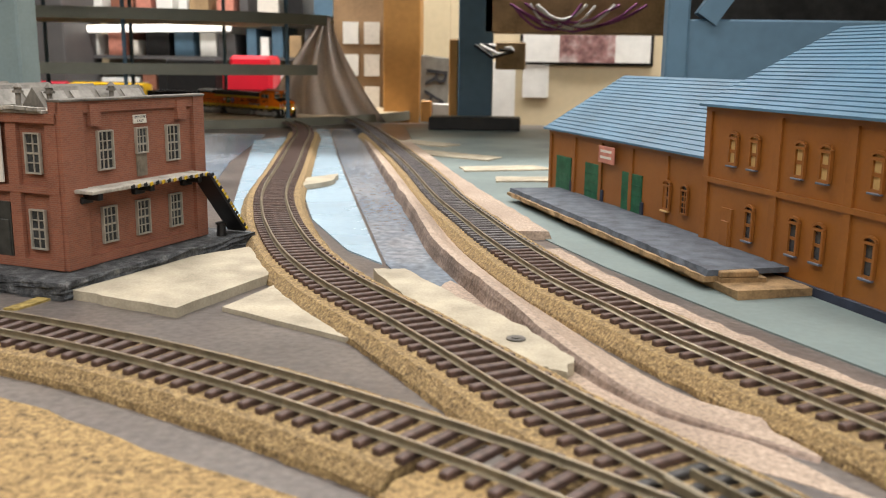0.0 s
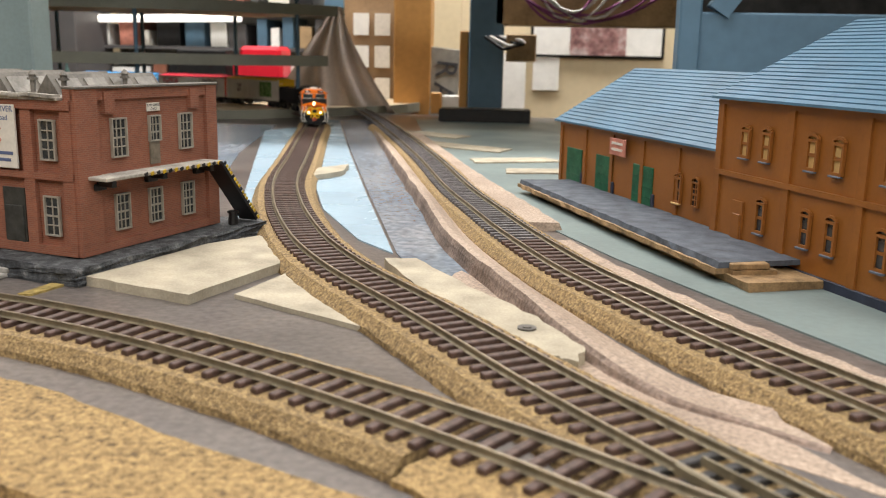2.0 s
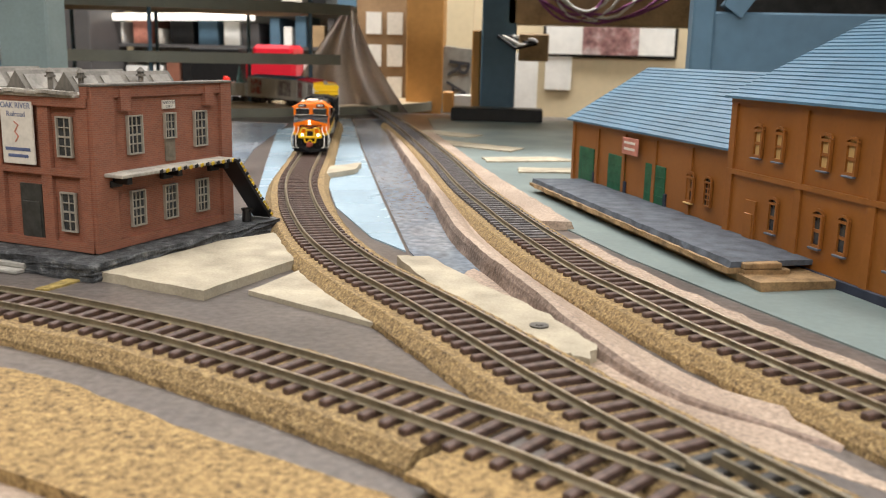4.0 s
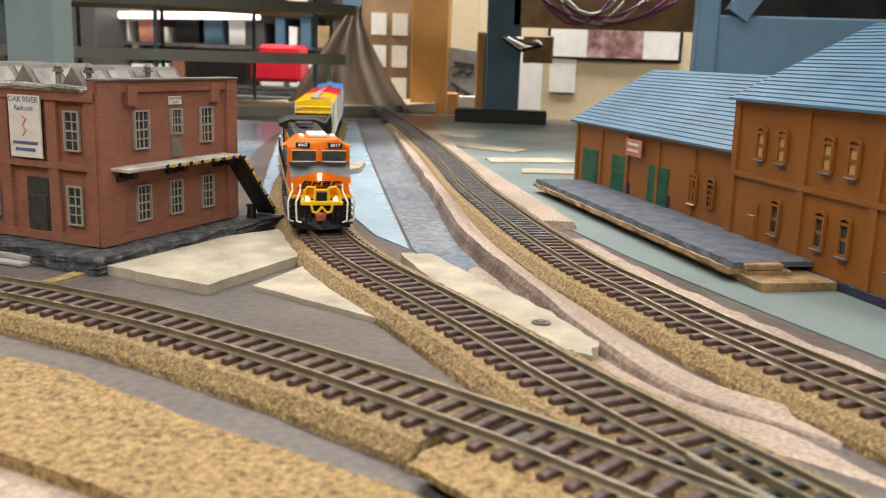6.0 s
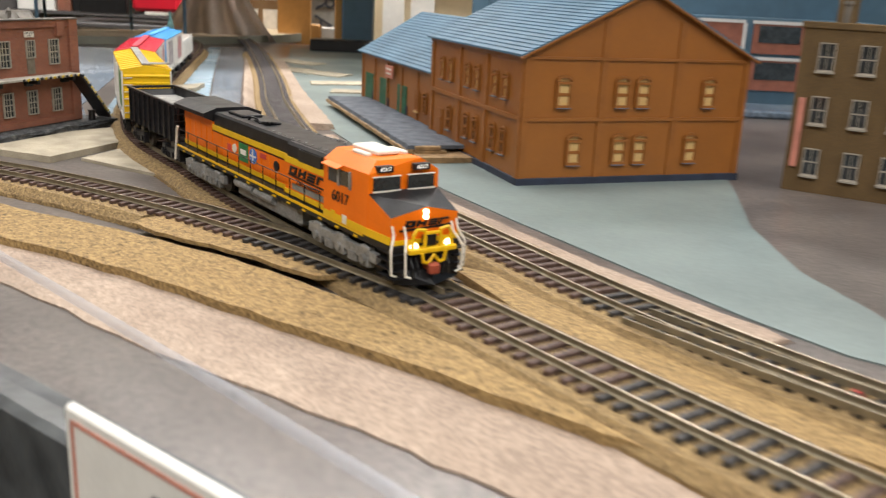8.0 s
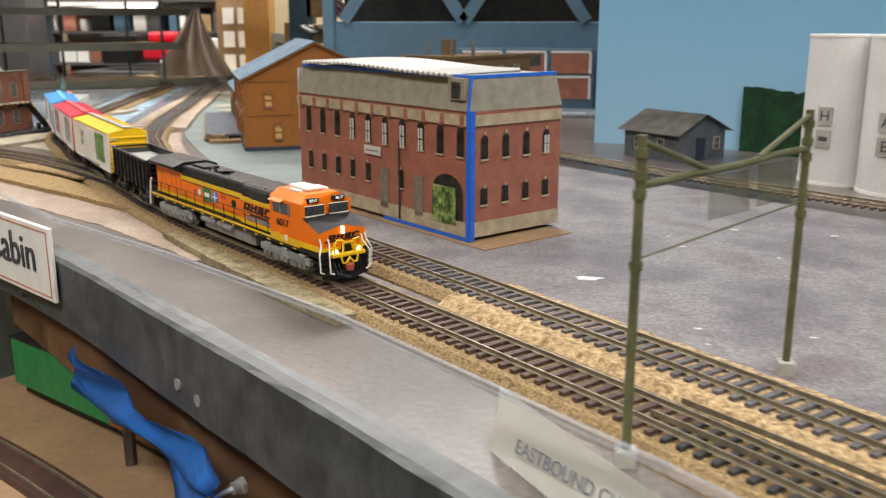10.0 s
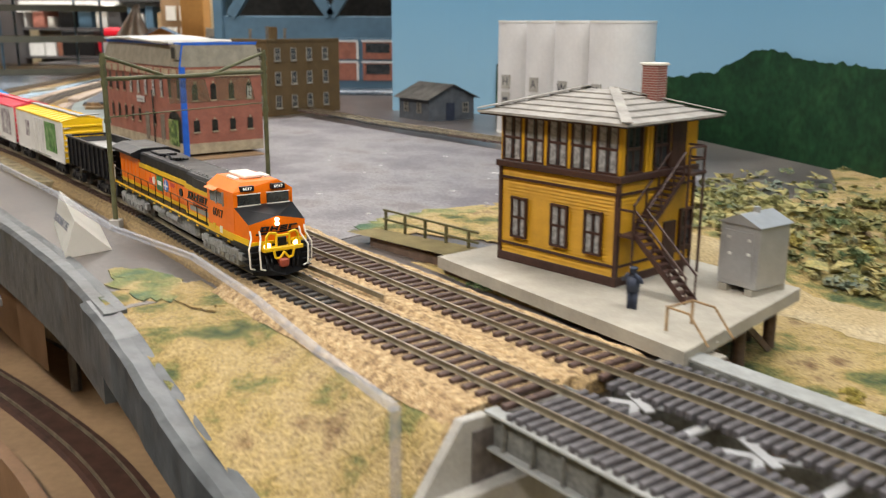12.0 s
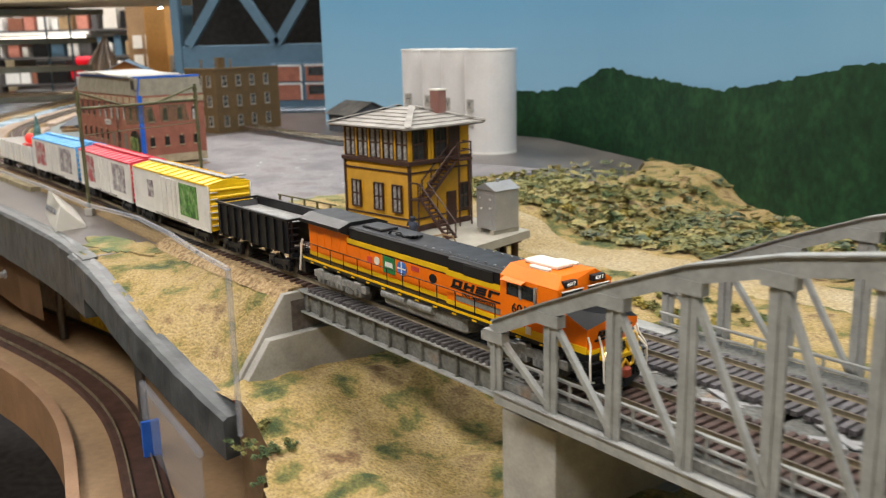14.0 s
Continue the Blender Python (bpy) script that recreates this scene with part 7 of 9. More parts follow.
def gondola():
    th = thing("gondola", "grey gondola carrying a small tree and a red lamp", "freight car", "train cars")
    L = 0.07
    for x in (-0.052, 0.052):
        freight_truck(th, x)
    bm = B()
    box(bm, -L, L, -0.016, 0.016, 0.012, 0.014)
    for s in (-1, 1):
        box(bm, -L, L, *sorted((s * 0.0152, s * 0.0162)), 0.014, 0.034, 0.0002)
        box(bm, *sorted((s * L, s * (L - 0.001))), -0.0155, 0.0155, 0.014, 0.034)
    part("body", bm, M["carwhite"], th)
    for i in range(10):
        x = -0.064 + i * 0.0142
        for s in (-1, 1):
            part("side_rib", bx(x, x + 0.0014, *sorted((s * 0.016, s * 0.017)), 0.0125, 0.034), M["carwhite"], th)
    tr = new("tree")
    tr.parent = th
    bm = B()
    rnd = random.Random(8)
    for k in range(9):
        z = 0.018 + k * 0.0052
        r = 0.0125 * (1 - k / 9.5)
        cyl(bm, r, z, z + 0.0075, 0.045 + rnd.uniform(-0.0005, 0.0005), 0, 11, r * 0.35)
    part("needles", bm, mat("frosted_green", (0.12, 0.24, 0.22), 0.8, var=0.3, scale=400, bump=0.6), tr, "frosty green toy fir")
    part("base", bx(0.04, 0.05, -0.005, 0.005, 0.014, 0.018), M["white"], tr)
    bm = B()
    bmesh.ops.create_icosphere(bm, subdivisions=2, radius=0.0062, matrix=Matrix.Translation((0.012, 0, 0.0385)))
    part("red_lamp", bm, mat("lit_red_lens", (0.9, 0.03, 0.02), 0.3, bump=0.0, emit=0.8), th, "round red lamp", smooth=True)
    part("lamp_foot", bx(0.004, 0.02, -0.008, 0.008, 0.014, 0.033, bevel=0.001), M["decred"], th)
    return th


train.append((gondola(), 0.862, 0.153, 0.052))


TRAIN_SCALE = 0.96


def train_front(t):
    """How far along the front track the locomotive's coupler is, in metres."""
    return float(np.interp(t, [0, 1.5, 3.0, 5.5, 7.0, 8.7, 10.8, 12.5, 13.0, 13.5, 14.0], [0.725, 0.965, 1.2, 1.65, 1.954, 2.28, 2.718, 3.073, 3.168, 3.27, 3.377]))

# ---- the room round the layout ----
M["creamwall"] = mat("cream_wall_paint", (0.66, 0.55, 0.36), 0.6, var=0.06, scale=3, fine=60, bump=0.05)
M["ceil"] = mat("white_ceiling_paint", (0.72, 0.7, 0.66), 0.8, var=0.05, scale=3, fine=60, bump=0.05)
M["floor"] = mat("dark_carpet", (0.05, 0.047, 0.05), 0.9, var=0.25, scale=40, fine=300, bump=0.3)
M["steelblue"] = mat("steel_blue_wall_paint", (0.08, 0.15, 0.215), 0.5, var=0.1, scale=6, fine=80, bump=0.05)
M["postwood"] = mat("varnished_pine", (0.5, 0.25, 0.07), 0.5, var=0.12, scale=8, fine=100, bump=0.05)
M["cabgrey"] = mat("dark_grey_cabinet", (0.09, 0.085, 0.085), 0.5, var=0.1, scale=10)
M["cloth"] = mat("taupe_drape", (0.55, 0.49, 0.44), 0.9, var=0.12, scale=12, fine=300, bump=0.2)
M["helix"] = mat("aged_plywood_ring", (0.5, 0.4, 0.26), 0.6, var=0.15, scale=12, fine=120, bump=0.1)
M["greygreen"] = mat("grey_green_edge", (0.2, 0.2, 0.16), 0.6, var=0.1, scale=20)
M["sky"] = None


def sky_paint():
    m = mat("painted_sky", (0.13, 0.34, 0.5), 0.65, var=0.06, scale=4, fine=60, bump=0.03)
    nt = m.node_tree
    b = nt.nodes["Principled BSDF"]
    tc = nt.nodes.new("ShaderNodeTexCoord")
    sep = nt.nodes.new("ShaderNodeSeparateXYZ")
    nt.links.new(tc.outputs["Object"], sep.inputs[0])
    n = nt.nodes.new("ShaderNodeTexNoise")
    n.inputs["Scale"].default_value = 2.5
    nt.links.new(tc.outputs["Object"], n.inputs["Vector"])
    ad = nt.nodes.new("ShaderNodeMath")
    ad.operation = "MULTIPLY_ADD"
    nt.links.new(n.outputs["Fac"], ad.inputs[0])
    ad.inputs[1].default_value = 0.12
    nt.links.new(sep.outputs[2], ad.inputs[2])
    cr = nt.nodes.new("ShaderNodeValToRGB")
    cr.color_ramp.elements[0].position, cr.color_ramp.elements[0].color = 0.05, (0.25, 0.43, 0.56, 1)
    cr.color_ramp.elements[1].position, cr.color_ramp.elements[1].color = 0.3, (0.1, 0.28, 0.45, 1)
    nt.links.new(ad.outputs[0], cr.inputs[0])
    nt.links.new(cr.outputs[0], b.inputs["Base Color"])
    return m


M["sky"] = sky_paint()


def block(name, x0, x1, y0, y1, z0, z1, m_, label, category, kind="", group="", bevel=0.002):
    return solid(name, box(B(), x0 * K, x1 * K, y0 * K, y1 * K, z0 * K, z1 * K, bevel), M[m_], label, category, group, kind)


block("floor", -36, 27, -32, 29, -11.2, -11, "floor", "dark carpeted floor", "floor", "structure")
block("ceiling", -36, 27, -32, 29, 13.3, 13.6, "ceil", "white ceiling with tube lights", "ceiling", "structure")
block("wall_north", -36, 27, 28, 29, -11, 13.3, "creamwall", "cream painted wall", "wall", "structure")
block("wall_south", -36, 27, -32, -31, -11, 13.3, "creamwall", "cream painted wall", "wall", "structure")
block("wall_west", -36, -35, -31, 28, -11, 13.3, "creamwall", "cream painted wall", "wall", "structure")
block("wall_east", 26, 27, -31, 28, -11, 13.3, "creamwall", "cream painted wall", "wall", "structure")
for x, y, rz in ((0.0, 5.5, 0), (7.5, -1.0, -45), (13.0, -7.5, -45), (-6.0, 16.0, 0), (6.0, 17.0, 0), (-9.0, -3.0, -45), (-1.0, -11.0, -45), (6.0, -18.0, -45)):
    th = thing("tube_fixture", "white painted ceiling tube fixture", "ceiling light", "ceiling lights", at=Matrix.Translation(P(x, y, 13.3)) @ Matrix.Rotation(radians(rz), 4, "Z"))
    part("housing", box(B(), -0.62, 0.62, -0.17, 0.17, -0.03, 0.0, 0.004), M["white"], th)

# nearer partition with the poster, and the wooden posts
block("partition_wall", -1.2, 6.0, 20.0, 20.4, -3.0, 6.0, "creamwall", "cream painted partition", "wall", "structure")
ps = thing("poster", "framed panoramic railway poster on the partition", "poster")
part("frame", box(B(), 0.028, 0.305, 1.992, 1.999, 0.098, 0.166, 0.002), M["black"], ps)
part("sheet", box(B(), 0.034, 0.298, 1.988, 1.993, 0.104, 0.16), M["white"], ps)
part("picture", box(B(), 0.11, 0.225, 1.985, 1.9885, 0.104, 0.16), patches("reddish_photograph", [(0.12, 0.05, 0.05), (0.3, 0.16, 0.15), (0.5, 0.4, 0.38)], 0.4, 30, 0.0, 90, (0.35, 0.5, 0.65)), ps)
for x, z0, z1, w in ((-0.3, -0.2, 1.05, 0.5), (0.35, 0.3, 1.0, 0.55)):
    block("pinned_paper", x, x + w, 19.93, 19.98, z0, z1, "white", "pale card pinned to the partition", "paper", group="pinned cards", bevel=0.0)
block("wooden_post", -2.2, -1.53, 17.0, 17.6, -11, 13.3, "postwood", "varnished pine wooden post", "post", "structure")
block("steel_blue_post", -0.78, -0.2, 16.0, 16.5, -11, 13.3, "steelblue", "steel blue painted post with cables", "post", "structure")
block("pine_strip", -0.95, -0.8, 16.2, 16.5, -3, 1.4, "postwood", "upright pine strip", "post", "structure")
block("header_beam", -0.35, 6.0, 16.0, 16.6, 1.5, 2.3, "wood", "rough brown wooden header beam", "beam", "structure")
block("junction_box", -0.15, 0.35, 15.8, 16.1, 0.9, 1.35, "wood", "wooden block on the post", "block")
cab = thing("cables", "loose white and purple cables under the beam", "cable")
M["purple"] = mat("purple_cable", (0.25, 0.06, 0.2), 0.5, bump=0.0)
rnd = random.Random(3)
for k in range(7):
    x0, x1 = rnd.uniform(-0.1, 0.6), rnd.uniform(1.2, 2.4)
    sag = rnd.uniform(0.2, 0.45)
    pts = [P(x0 + (x1 - x0) * t, 15.7, 1.95 - sag * 4 * t * (1 - t) + rnd.uniform(-0.02, 0.02)) for t in np.linspace(0, 1, 9)]
    part("cable", pipe(B(), pts, 0.0022, 6), M["white"] if k % 2 else M["purple"], cab)
for k in range(4):
    pts = [P(-0.5 + 0.08 * k, 15.9, 1.3), P(-0.2 + 0.1 * k, 15.8, 1.1 + 0.05 * k), P(0.15, 15.8, 1.2)]
    part("cable", pipe(B(), pts, 0.003, 6), M["white"] if k % 2 else M["black"], cab)
rs = thing("letter_board", "grey board with black letters leaning behind the post", "sign", at=Matrix.Translation(P(-1.35, 17.0, -0.1)) @ pose(0, 0, 0, -6, 6, 0))
part("panel", box(B(), -0.03, 0.028, 0, 0.004, 0, 0.122, 0.001), M["concrete"], rs)
lettering("letter", "R", 0.055, M["ink"], rs, Matrix.Translation((0.0, -0.0005, 0.085)) @ pose(0, 0, 0, 90) @ pose(0, 0, 0, 0, 0, -90))
lettering("letter", "A", 0.055, M["ink"], rs, Matrix.Translation((0.0, -0.0005, 0.042)) @ pose(0, 0, 0, 90) @ pose(0, 0, 0, 0, 0, -90))
block("pine_offcut", -1.5, -1.3, 16.8, 16.9, -0.05, 0.33, "postwood", "small varnished pine offcut", "offcut")
block("white_offcut", -1.3, -0.98, 16.85, 16.9, -0.05, 0.28, "white", "thin white card offcut", "card")
# back wall shelf of the drape area
block("rear_shelf", -3.4, -1.9, 18.5, 18.7, -3, 4, "plywood", "plywood shelf back with papers", "shelf", "structure")
for k in range(9):
    x, z = -3.2 + (k % 3) * 0.42, 0.1 + (k // 3) * 0.62
    block("pinned_note", x, x + 0.3, 18.42, 18.48, z, z + 0.42, ("white", "signcream", "wood")[k % 3], "pale note pinned on the shelf back", "paper", group="pinned notes", bevel=0.0)
# taupe drape
bm = B()
cols, rows = 30, 14
vg = {}
for i in range(cols + 1):
    for j in range(rows + 1):
        t = j / rows
        s = i / cols
        xl, xr = -3.05 + (-4.2 + 3.05) * t ** 0.9, -2.95 + (-1.95 + 2.95) * t ** 1.3
        fold = 0.12 * math.sin(s * 22 + 1.5 * math.sin(t * 3)) * (0.3 + t)
        vg[i, j] = bm.verts.new(P(xl + (xr - xl) * s, 15.9 + fold - 0.3 * t, 1.75 - 1.75 * t - 0.25 * 0))
for i in range(cols):
    for j in range(rows):
        bm.faces.new((vg[i, j], vg[i + 1, j], vg[i + 1, j + 1], vg[i, j + 1]))
bmesh.ops.solidify(bm, geom=bm.faces[:], thickness=0.003)
solid("drape", bm, M["cloth"], "taupe cloth drape hanging to the layout", "cloth", smooth=True)
# helix of plywood rings on threaded rods
hx = thing("helix", "spiral ramp of plywood rings on threaded rods", "helix")
C0 = Vector((-7.2, 18.2, 0))
for z, r0, r1, a0, a1 in ((0.86, 3.4, 5.6, -170, -40), (1.62, 3.4, 5.6, -170, -38), (0.05, 3.4, 5.6, -150, 10), (2.4, 3.4, 5.8, -170, -36)):
    bm = B()
    n = 40
    ring = []
    for i in range(n + 1):
        a = radians(a0 + (a1 - a0) * i / n)
        c, s = math.cos(a), math.sin(a)
        ring.append([bm.verts.new(P(C0.x + c * r, C0.y + s * r, z + dz)) for r, dz in ((r0, -0.06), (r1, -0.06), (r1, 0.06), (r0, 0.06))])
    for a, b in zip(ring, ring[1:]):
        for k in range(4):
            bm.faces.new((a[k], b[k], b[(k + 1) % 4], a[(k + 1) % 4]))
    bm.faces.new(ring[0])
    bm.faces.new(ring[-1][::-1])
    part("ring", bm, M["helix"], hx)
    bm = B()
    pts = [P(C0.x + math.cos(radians(a0 + (a1 - a0) * i / n)) * r1, C0.y + math.sin(radians(a0 + (a1 - a0) * i / n)) * r1, z) for i in range(n + 1)]
    for a, b in zip(pts, pts[1:]):
        beam(bm, a, b, 0.004, 0.016)
    part("ring_edge", bm, M["greygreen"], hx)
for a in (-135, -112, -92, -70, -45):
    for r in (3.5, 5.5):
        p = P(C0.x + math.cos(radians(a)) * r, C0.y + math.sin(radians(a)) * r)
        part("threaded_rod", rod(B(), (p.x, p.y, -0.02), (p.x, p.y, 0.28), 0.0032, 8), M["steelblue"], hx)
# far furniture and stock on the back wall
block("cabinet", -14.5, -10.4, 21.5, 23.5, -11, 3.2, "cabgrey", "tall dark grey steel cabinet", "cabinet")
block("cabinet", -19.5, -15.0, 21.5, 23.5, -11, 2.6, "cabgrey", "dark grey steel cabinet, lower", "cabinet")
rk = thing("storage_rack", "white pegboard rack full of small boxes", "rack")
part("back", box(B(), -1.1, -0.45, 2.52, 2.54, -0.6, 0.45, 0.003), M["white"], rk)
rnd = random.Random(11)
cols_ = ["white", "signcream", "brickred", "cabgrey", "wood", "black", "signred", "steelblue", "white", "white"]
for r in range(6):
    part("shelf", box(B(), -1.1, -0.45, 2.3, 2.52, -0.3 + r * 0.1, -0.292 + r * 0.1), M["cabgrey"], rk)
    x = -1.09
    while x < -0.48:
        w, h = rnd.uniform(0.02, 0.06), rnd.uniform(0.035, 0.08)
        part("stock_box", box(B(), x, x + w, 2.32, 2.48, -0.292 + r * 0.1, -0.292 + r * 0.1 + h, 0.001), M[rnd.choice(cols_)], rk)
        x += w + rnd.uniform(0.004, 0.03)
lt = thing("work_light", "lit white strip light over the rack", "lamp")
M["tube"] = mat("lit_tube", (1.0, 0.94, 0.84), 0.4, var=0.02, bump=0.0, emit=1.6)
part("tube", rod(B(), P(-11.2, 22.8, 1.7), P(-6.8, 22.8, 1.78), 0.009, 10), M["tube"], lt)
part("batten", box(B(), -1.13, -0.67, 2.29, 2.33, 0.188, 0.2, 0.001), M["white"], lt)
bmr = B()
box(bmr, -0.6, -0.51, 2.0, 2.1, 0.082, 0.11, 0.008)
box(bmr, -0.61, -0.5, 1.98, 2.1, 0.03, 0.08, 0.008)
solid("red_tool_box", bmr, mat("bright_red_paint", (0.6, 0.012, 0.03), 0.4, var=0.05, scale=20, bump=0.02), "bright red plastic tool box", "box")
block("black_case", -7.4, -6.3, 20.0, 21.0, 0.2, 1.0, "black", "black plastic equipment case", "case")
block("white_bin", -5.0, -3.9, 20.5, 21.5, 0.0, 0.9, "white", "white plastic storage bin", "bin")
block("side_table", -8.0, -3.0, 19.5, 22.0, -0.2, 0.0, "cabgrey", "dark side table behind the helix", "table")
block("pale_blue_post", -5.4, -4.86, 9.4, 9.8, -11, 13.3, "bluegrey", "pale blue painted post", "post", "structure")
# near left end of the layout: dark fascia block with the far curve
block("dark_block", -1.1, 0.28, 14.05, 14.55, 0.0, 0.2, "black", "dark flat block at the far end of the board", "block", bevel=0.002)

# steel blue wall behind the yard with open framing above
M["framing_shade"] = M["dark"]
block("yard_wall", 1.62, 6.4, 9.0, 9.15, -0.3, 1.42, "steelblue", "steel blue painted yard wall", "wall", "structure")
block("yard_wall_end", 1.55, 1.75, 8.95, 9.2, -0.3, 6.0, "steelblue", "steel blue corner post", "post", "structure")
block("yard_wall_head", 1.75, 6.4, 9.0, 9.15, 2.9, 6.0, "steelblue", "steel blue painted upper wall", "wall", "structure")
# an added dark sheet gives the shade seen through the framing
block("recess_shade_sheet", 1.75, 6.4, 9.9, 10.0, 1.0, 3.4, "framing_shade", "dark sheet standing for the shade behind the open framing", "backdrop", "structure")
for i, (xa, xb) in enumerate(((1.9, 2.9), (3.9, 2.9), (3.9, 4.9), (5.9, 4.9))):
    bm = B()
    beam(bm, P(xa, 9.05, 1.42), P(xb, 9.05, 2.9), 0.018, 0.02)
    solid("frame_strut", bm, M["steelblue"], "steel blue diagonal strut of the framing", "strut", "framing struts", "structure")
wb = thing("brick_warehouse", "flat red brick warehouse front with white-framed windows", "building")
part("front", box(B(), 0.385, 0.6, 0.84, 0.899, 0.0, 0.1, 0.0005), M["steelblue"], wb)
for i in range(3):
    x = 0.39 + i * 0.07
    for z0, z1 in ((0.022, 0.055), (0.062, 0.094)):
        pn = part("panel", box(B(), x + 0.004, x + 0.062, 0.8375, 0.84, z0, z1), M["cardbrick"], wb)
        part("panel_frame", box(B(), x + 0.002, x + 0.064, 0.8365, 0.8378, z1, z1 + 0.0035), M["silo"], pn)
        part("panel_frame", box(B(), x + 0.062, x + 0.066, 0.8365, 0.8378, z0, z1), M["silo"], pn)
        if i == 1:
            part("window_pane", box(B(), x + 0.01, x + 0.056, 0.8368, 0.8376, z0 + 0.012, z1 - 0.002), M["pane"], pn)
block("wall_kerb", 3.6, 6.2, 7.6, 8.35, 0.0, 0.08, "slate", "slate grey kerb before the warehouse", "kerb", "structure")

# curved sky backdrop with its painted treeline
SKY = [(5.75, 4.75), (7.4, 4.2), (9.3, 2.9), (10.6, 0.9), (11.3, -1.6), (12.2, -5.0), (14.5, -10.0), (18.0, -14.0)]
sky_line, _ = smooth_line([(x * K, y * K) for x, y in SKY], 0.03)
solid("backdrop", sweep(B(), sky_line, [(0.0, -0.03), (0.006, -0.03), (0.006, 0.62), (0.0, 0.62)]), M["sky"], "curved sky blue painted backdrop", "backdrop", kind="structure")
M["treepaint"] = patches("painted_dark_foliage", [(0.011, 0.06, 0.022), (0.018, 0.085, 0.03), (0.035, 0.13, 0.045)], 0.7, 22, 0.1, 120, (0.35, 0.52, 0.7))
TREE_S = [0.0, 0.2, 0.26, 0.3, 0.35, 0.4, 0.435, 0.5, 0.56, 0.66, 0.73, 0.8, 0.85, 0.9, 0.96, 1.1, 1.4, 1.8]
TREE_H = [0.072, 0.066, 0.064, 0.068, 0.077, 0.098, 0.103, 0.094, 0.093, 0.088, 0.088, 0.097, 0.105, 0.111, 0.12, 0.125, 0.118, 0.125]
tree_line, tl = smooth_line([((x - 0.06) * K, (y - 0.04) * K) for x, y in SKY[1:]], 0.002)
bm = B()
prev = None
for i, p in enumerate(tree_line):
    s = i * 0.002
    h = float(np.interp(s, TREE_S, TREE_H)) + 0.006 * noise.noise((s * 30, 3, 0)) + 0.003 * noise.noise((s * 90, 7, 0)) + 0.0012 * noise.noise((s * 300, 5, 0))
    row = [bm.verts.new((p.x, p.y, z)) for z in (-0.03, h * 0.5, h)]
    if prev:
        for k in range(2):
            bm.faces.new((prev[k], row[k], row[k + 1], prev[k + 1]))
    prev = row
bmesh.ops.solidify(bm, geom=bm.faces[:], thickness=0.0015)
solid("painted_treeline", bm, M["treepaint"], "dark green painted treeline on the backdrop", "backdrop", kind="structure")
# upper deck underside with small lamps over the aisle
block("upper_deck", -13.0, 4.2, 11.2, 15.6, 2.55, 2.75, "helix", "plywood underside of an upper deck", "deck", "structure")
M["led"] = mat("lit_spot_lamp", (1.0, 0.98, 0.9), 0.3, var=0.01, bump=0.0, emit=25.0)
for i, (x, y) in enumerate(((-4.24, 14.0), (-0.52, 14.0), (1.08, 14.0), (1.5, 13.7))):
    th = thing("spot_lamp", "small lit spot lamp under the upper deck", "lamp", "spot lamps", at=Matrix.Translation(P(x, y, 2.55)))
    part("cup", cyl(B(), 0.006, -0.01, 0.0, 0, 0, 12, 0.008), M["silver"], th)
    bm = B()
    cyl(bm, 0.005, -0.0125, -0.0102, 0, 0, 12)
    part("lens", bm, M["led"], th)

# ---- ground details of the layout ----
def loose_sheet(name, outline, z0, z1, m_, label, category, jag=0.0, seed=1, cuts=5, group=""):
    """A hand-cut slab with a slightly ragged edge."""
    rnd = random.Random(seed)
    pts = []
    for (xa, ya), (xb, yb) in zip(outline, outline[1:] + outline[:1]):
        for k in range(cuts):
            t = k / cuts
            pts.append((xa + (xb - xa) * t + rnd.uniform(-jag, jag), ya + (yb - ya) * t + rnd.uniform(-jag, jag)))
    bm = prism(B(), [(x * K, y * K) for x, y in pts], z0 * K, z1 * K)
    return solid(name, bm, M[m_], label, category, group)


loose_sheet("cork_sheet", [(-3.2, 3.25), (-2.0, 2.88), (-1.39, 2.66), (-1.2, 2.6), (-0.74, 2.33), (-0.41, 2.17), (-0.15, 2.04), (0.12, 1.88), (0.55, 1.6), (0.95, 1.27), (1.6, 0.62), (2.05, 0.14), (2.22, -0.1), (1.87, 0.2), (1.64, 0.36), (1.25, 0.66), (0.74, 1.0), (0.24, 1.36), (-0.19, 1.63), (-0.72, 1.9), (-1.6, 2.3), (-3.2, 2.75)], 0.0, 0.043, "corkroll", "wide strip of coarse cork sheet along the front", "cork sheet", 0.008, 4)
loose_sheet("cork_offcut", [(-0.12, 2.09), (0.0, 2.29), (0.16, 2.22), (0.54, 1.92), (0.98, 1.46), (0.82, 1.44), (0.5, 1.7), (0.1, 1.93)], 0.044, 0.062, "corkroll", "torn cork offcut against the branch track", "cork sheet", 0.014, 6)
loose_sheet("cork_infill", [(0.3, 2.42), (0.62, 2.1), (1.25, 1.5), (1.85, 0.85), (1.6, 0.8), (0.95, 1.6), (0.42, 2.2)], 0.0, 0.05, "cork", "cork infill beside the turnout", "cork sheet", 0.01, 7)
loose_sheet("cork_infill", [(1.35, 1.75), (1.75, 1.55), (2.5, 0.5), (2.9, 0.0), (2.75, -0.1), (2.25, 0.35), (1.75, 0.95)], 0.0, 0.04, "corkroll", "cork infill between the two tracks", "cork sheet", 0.008, 9)
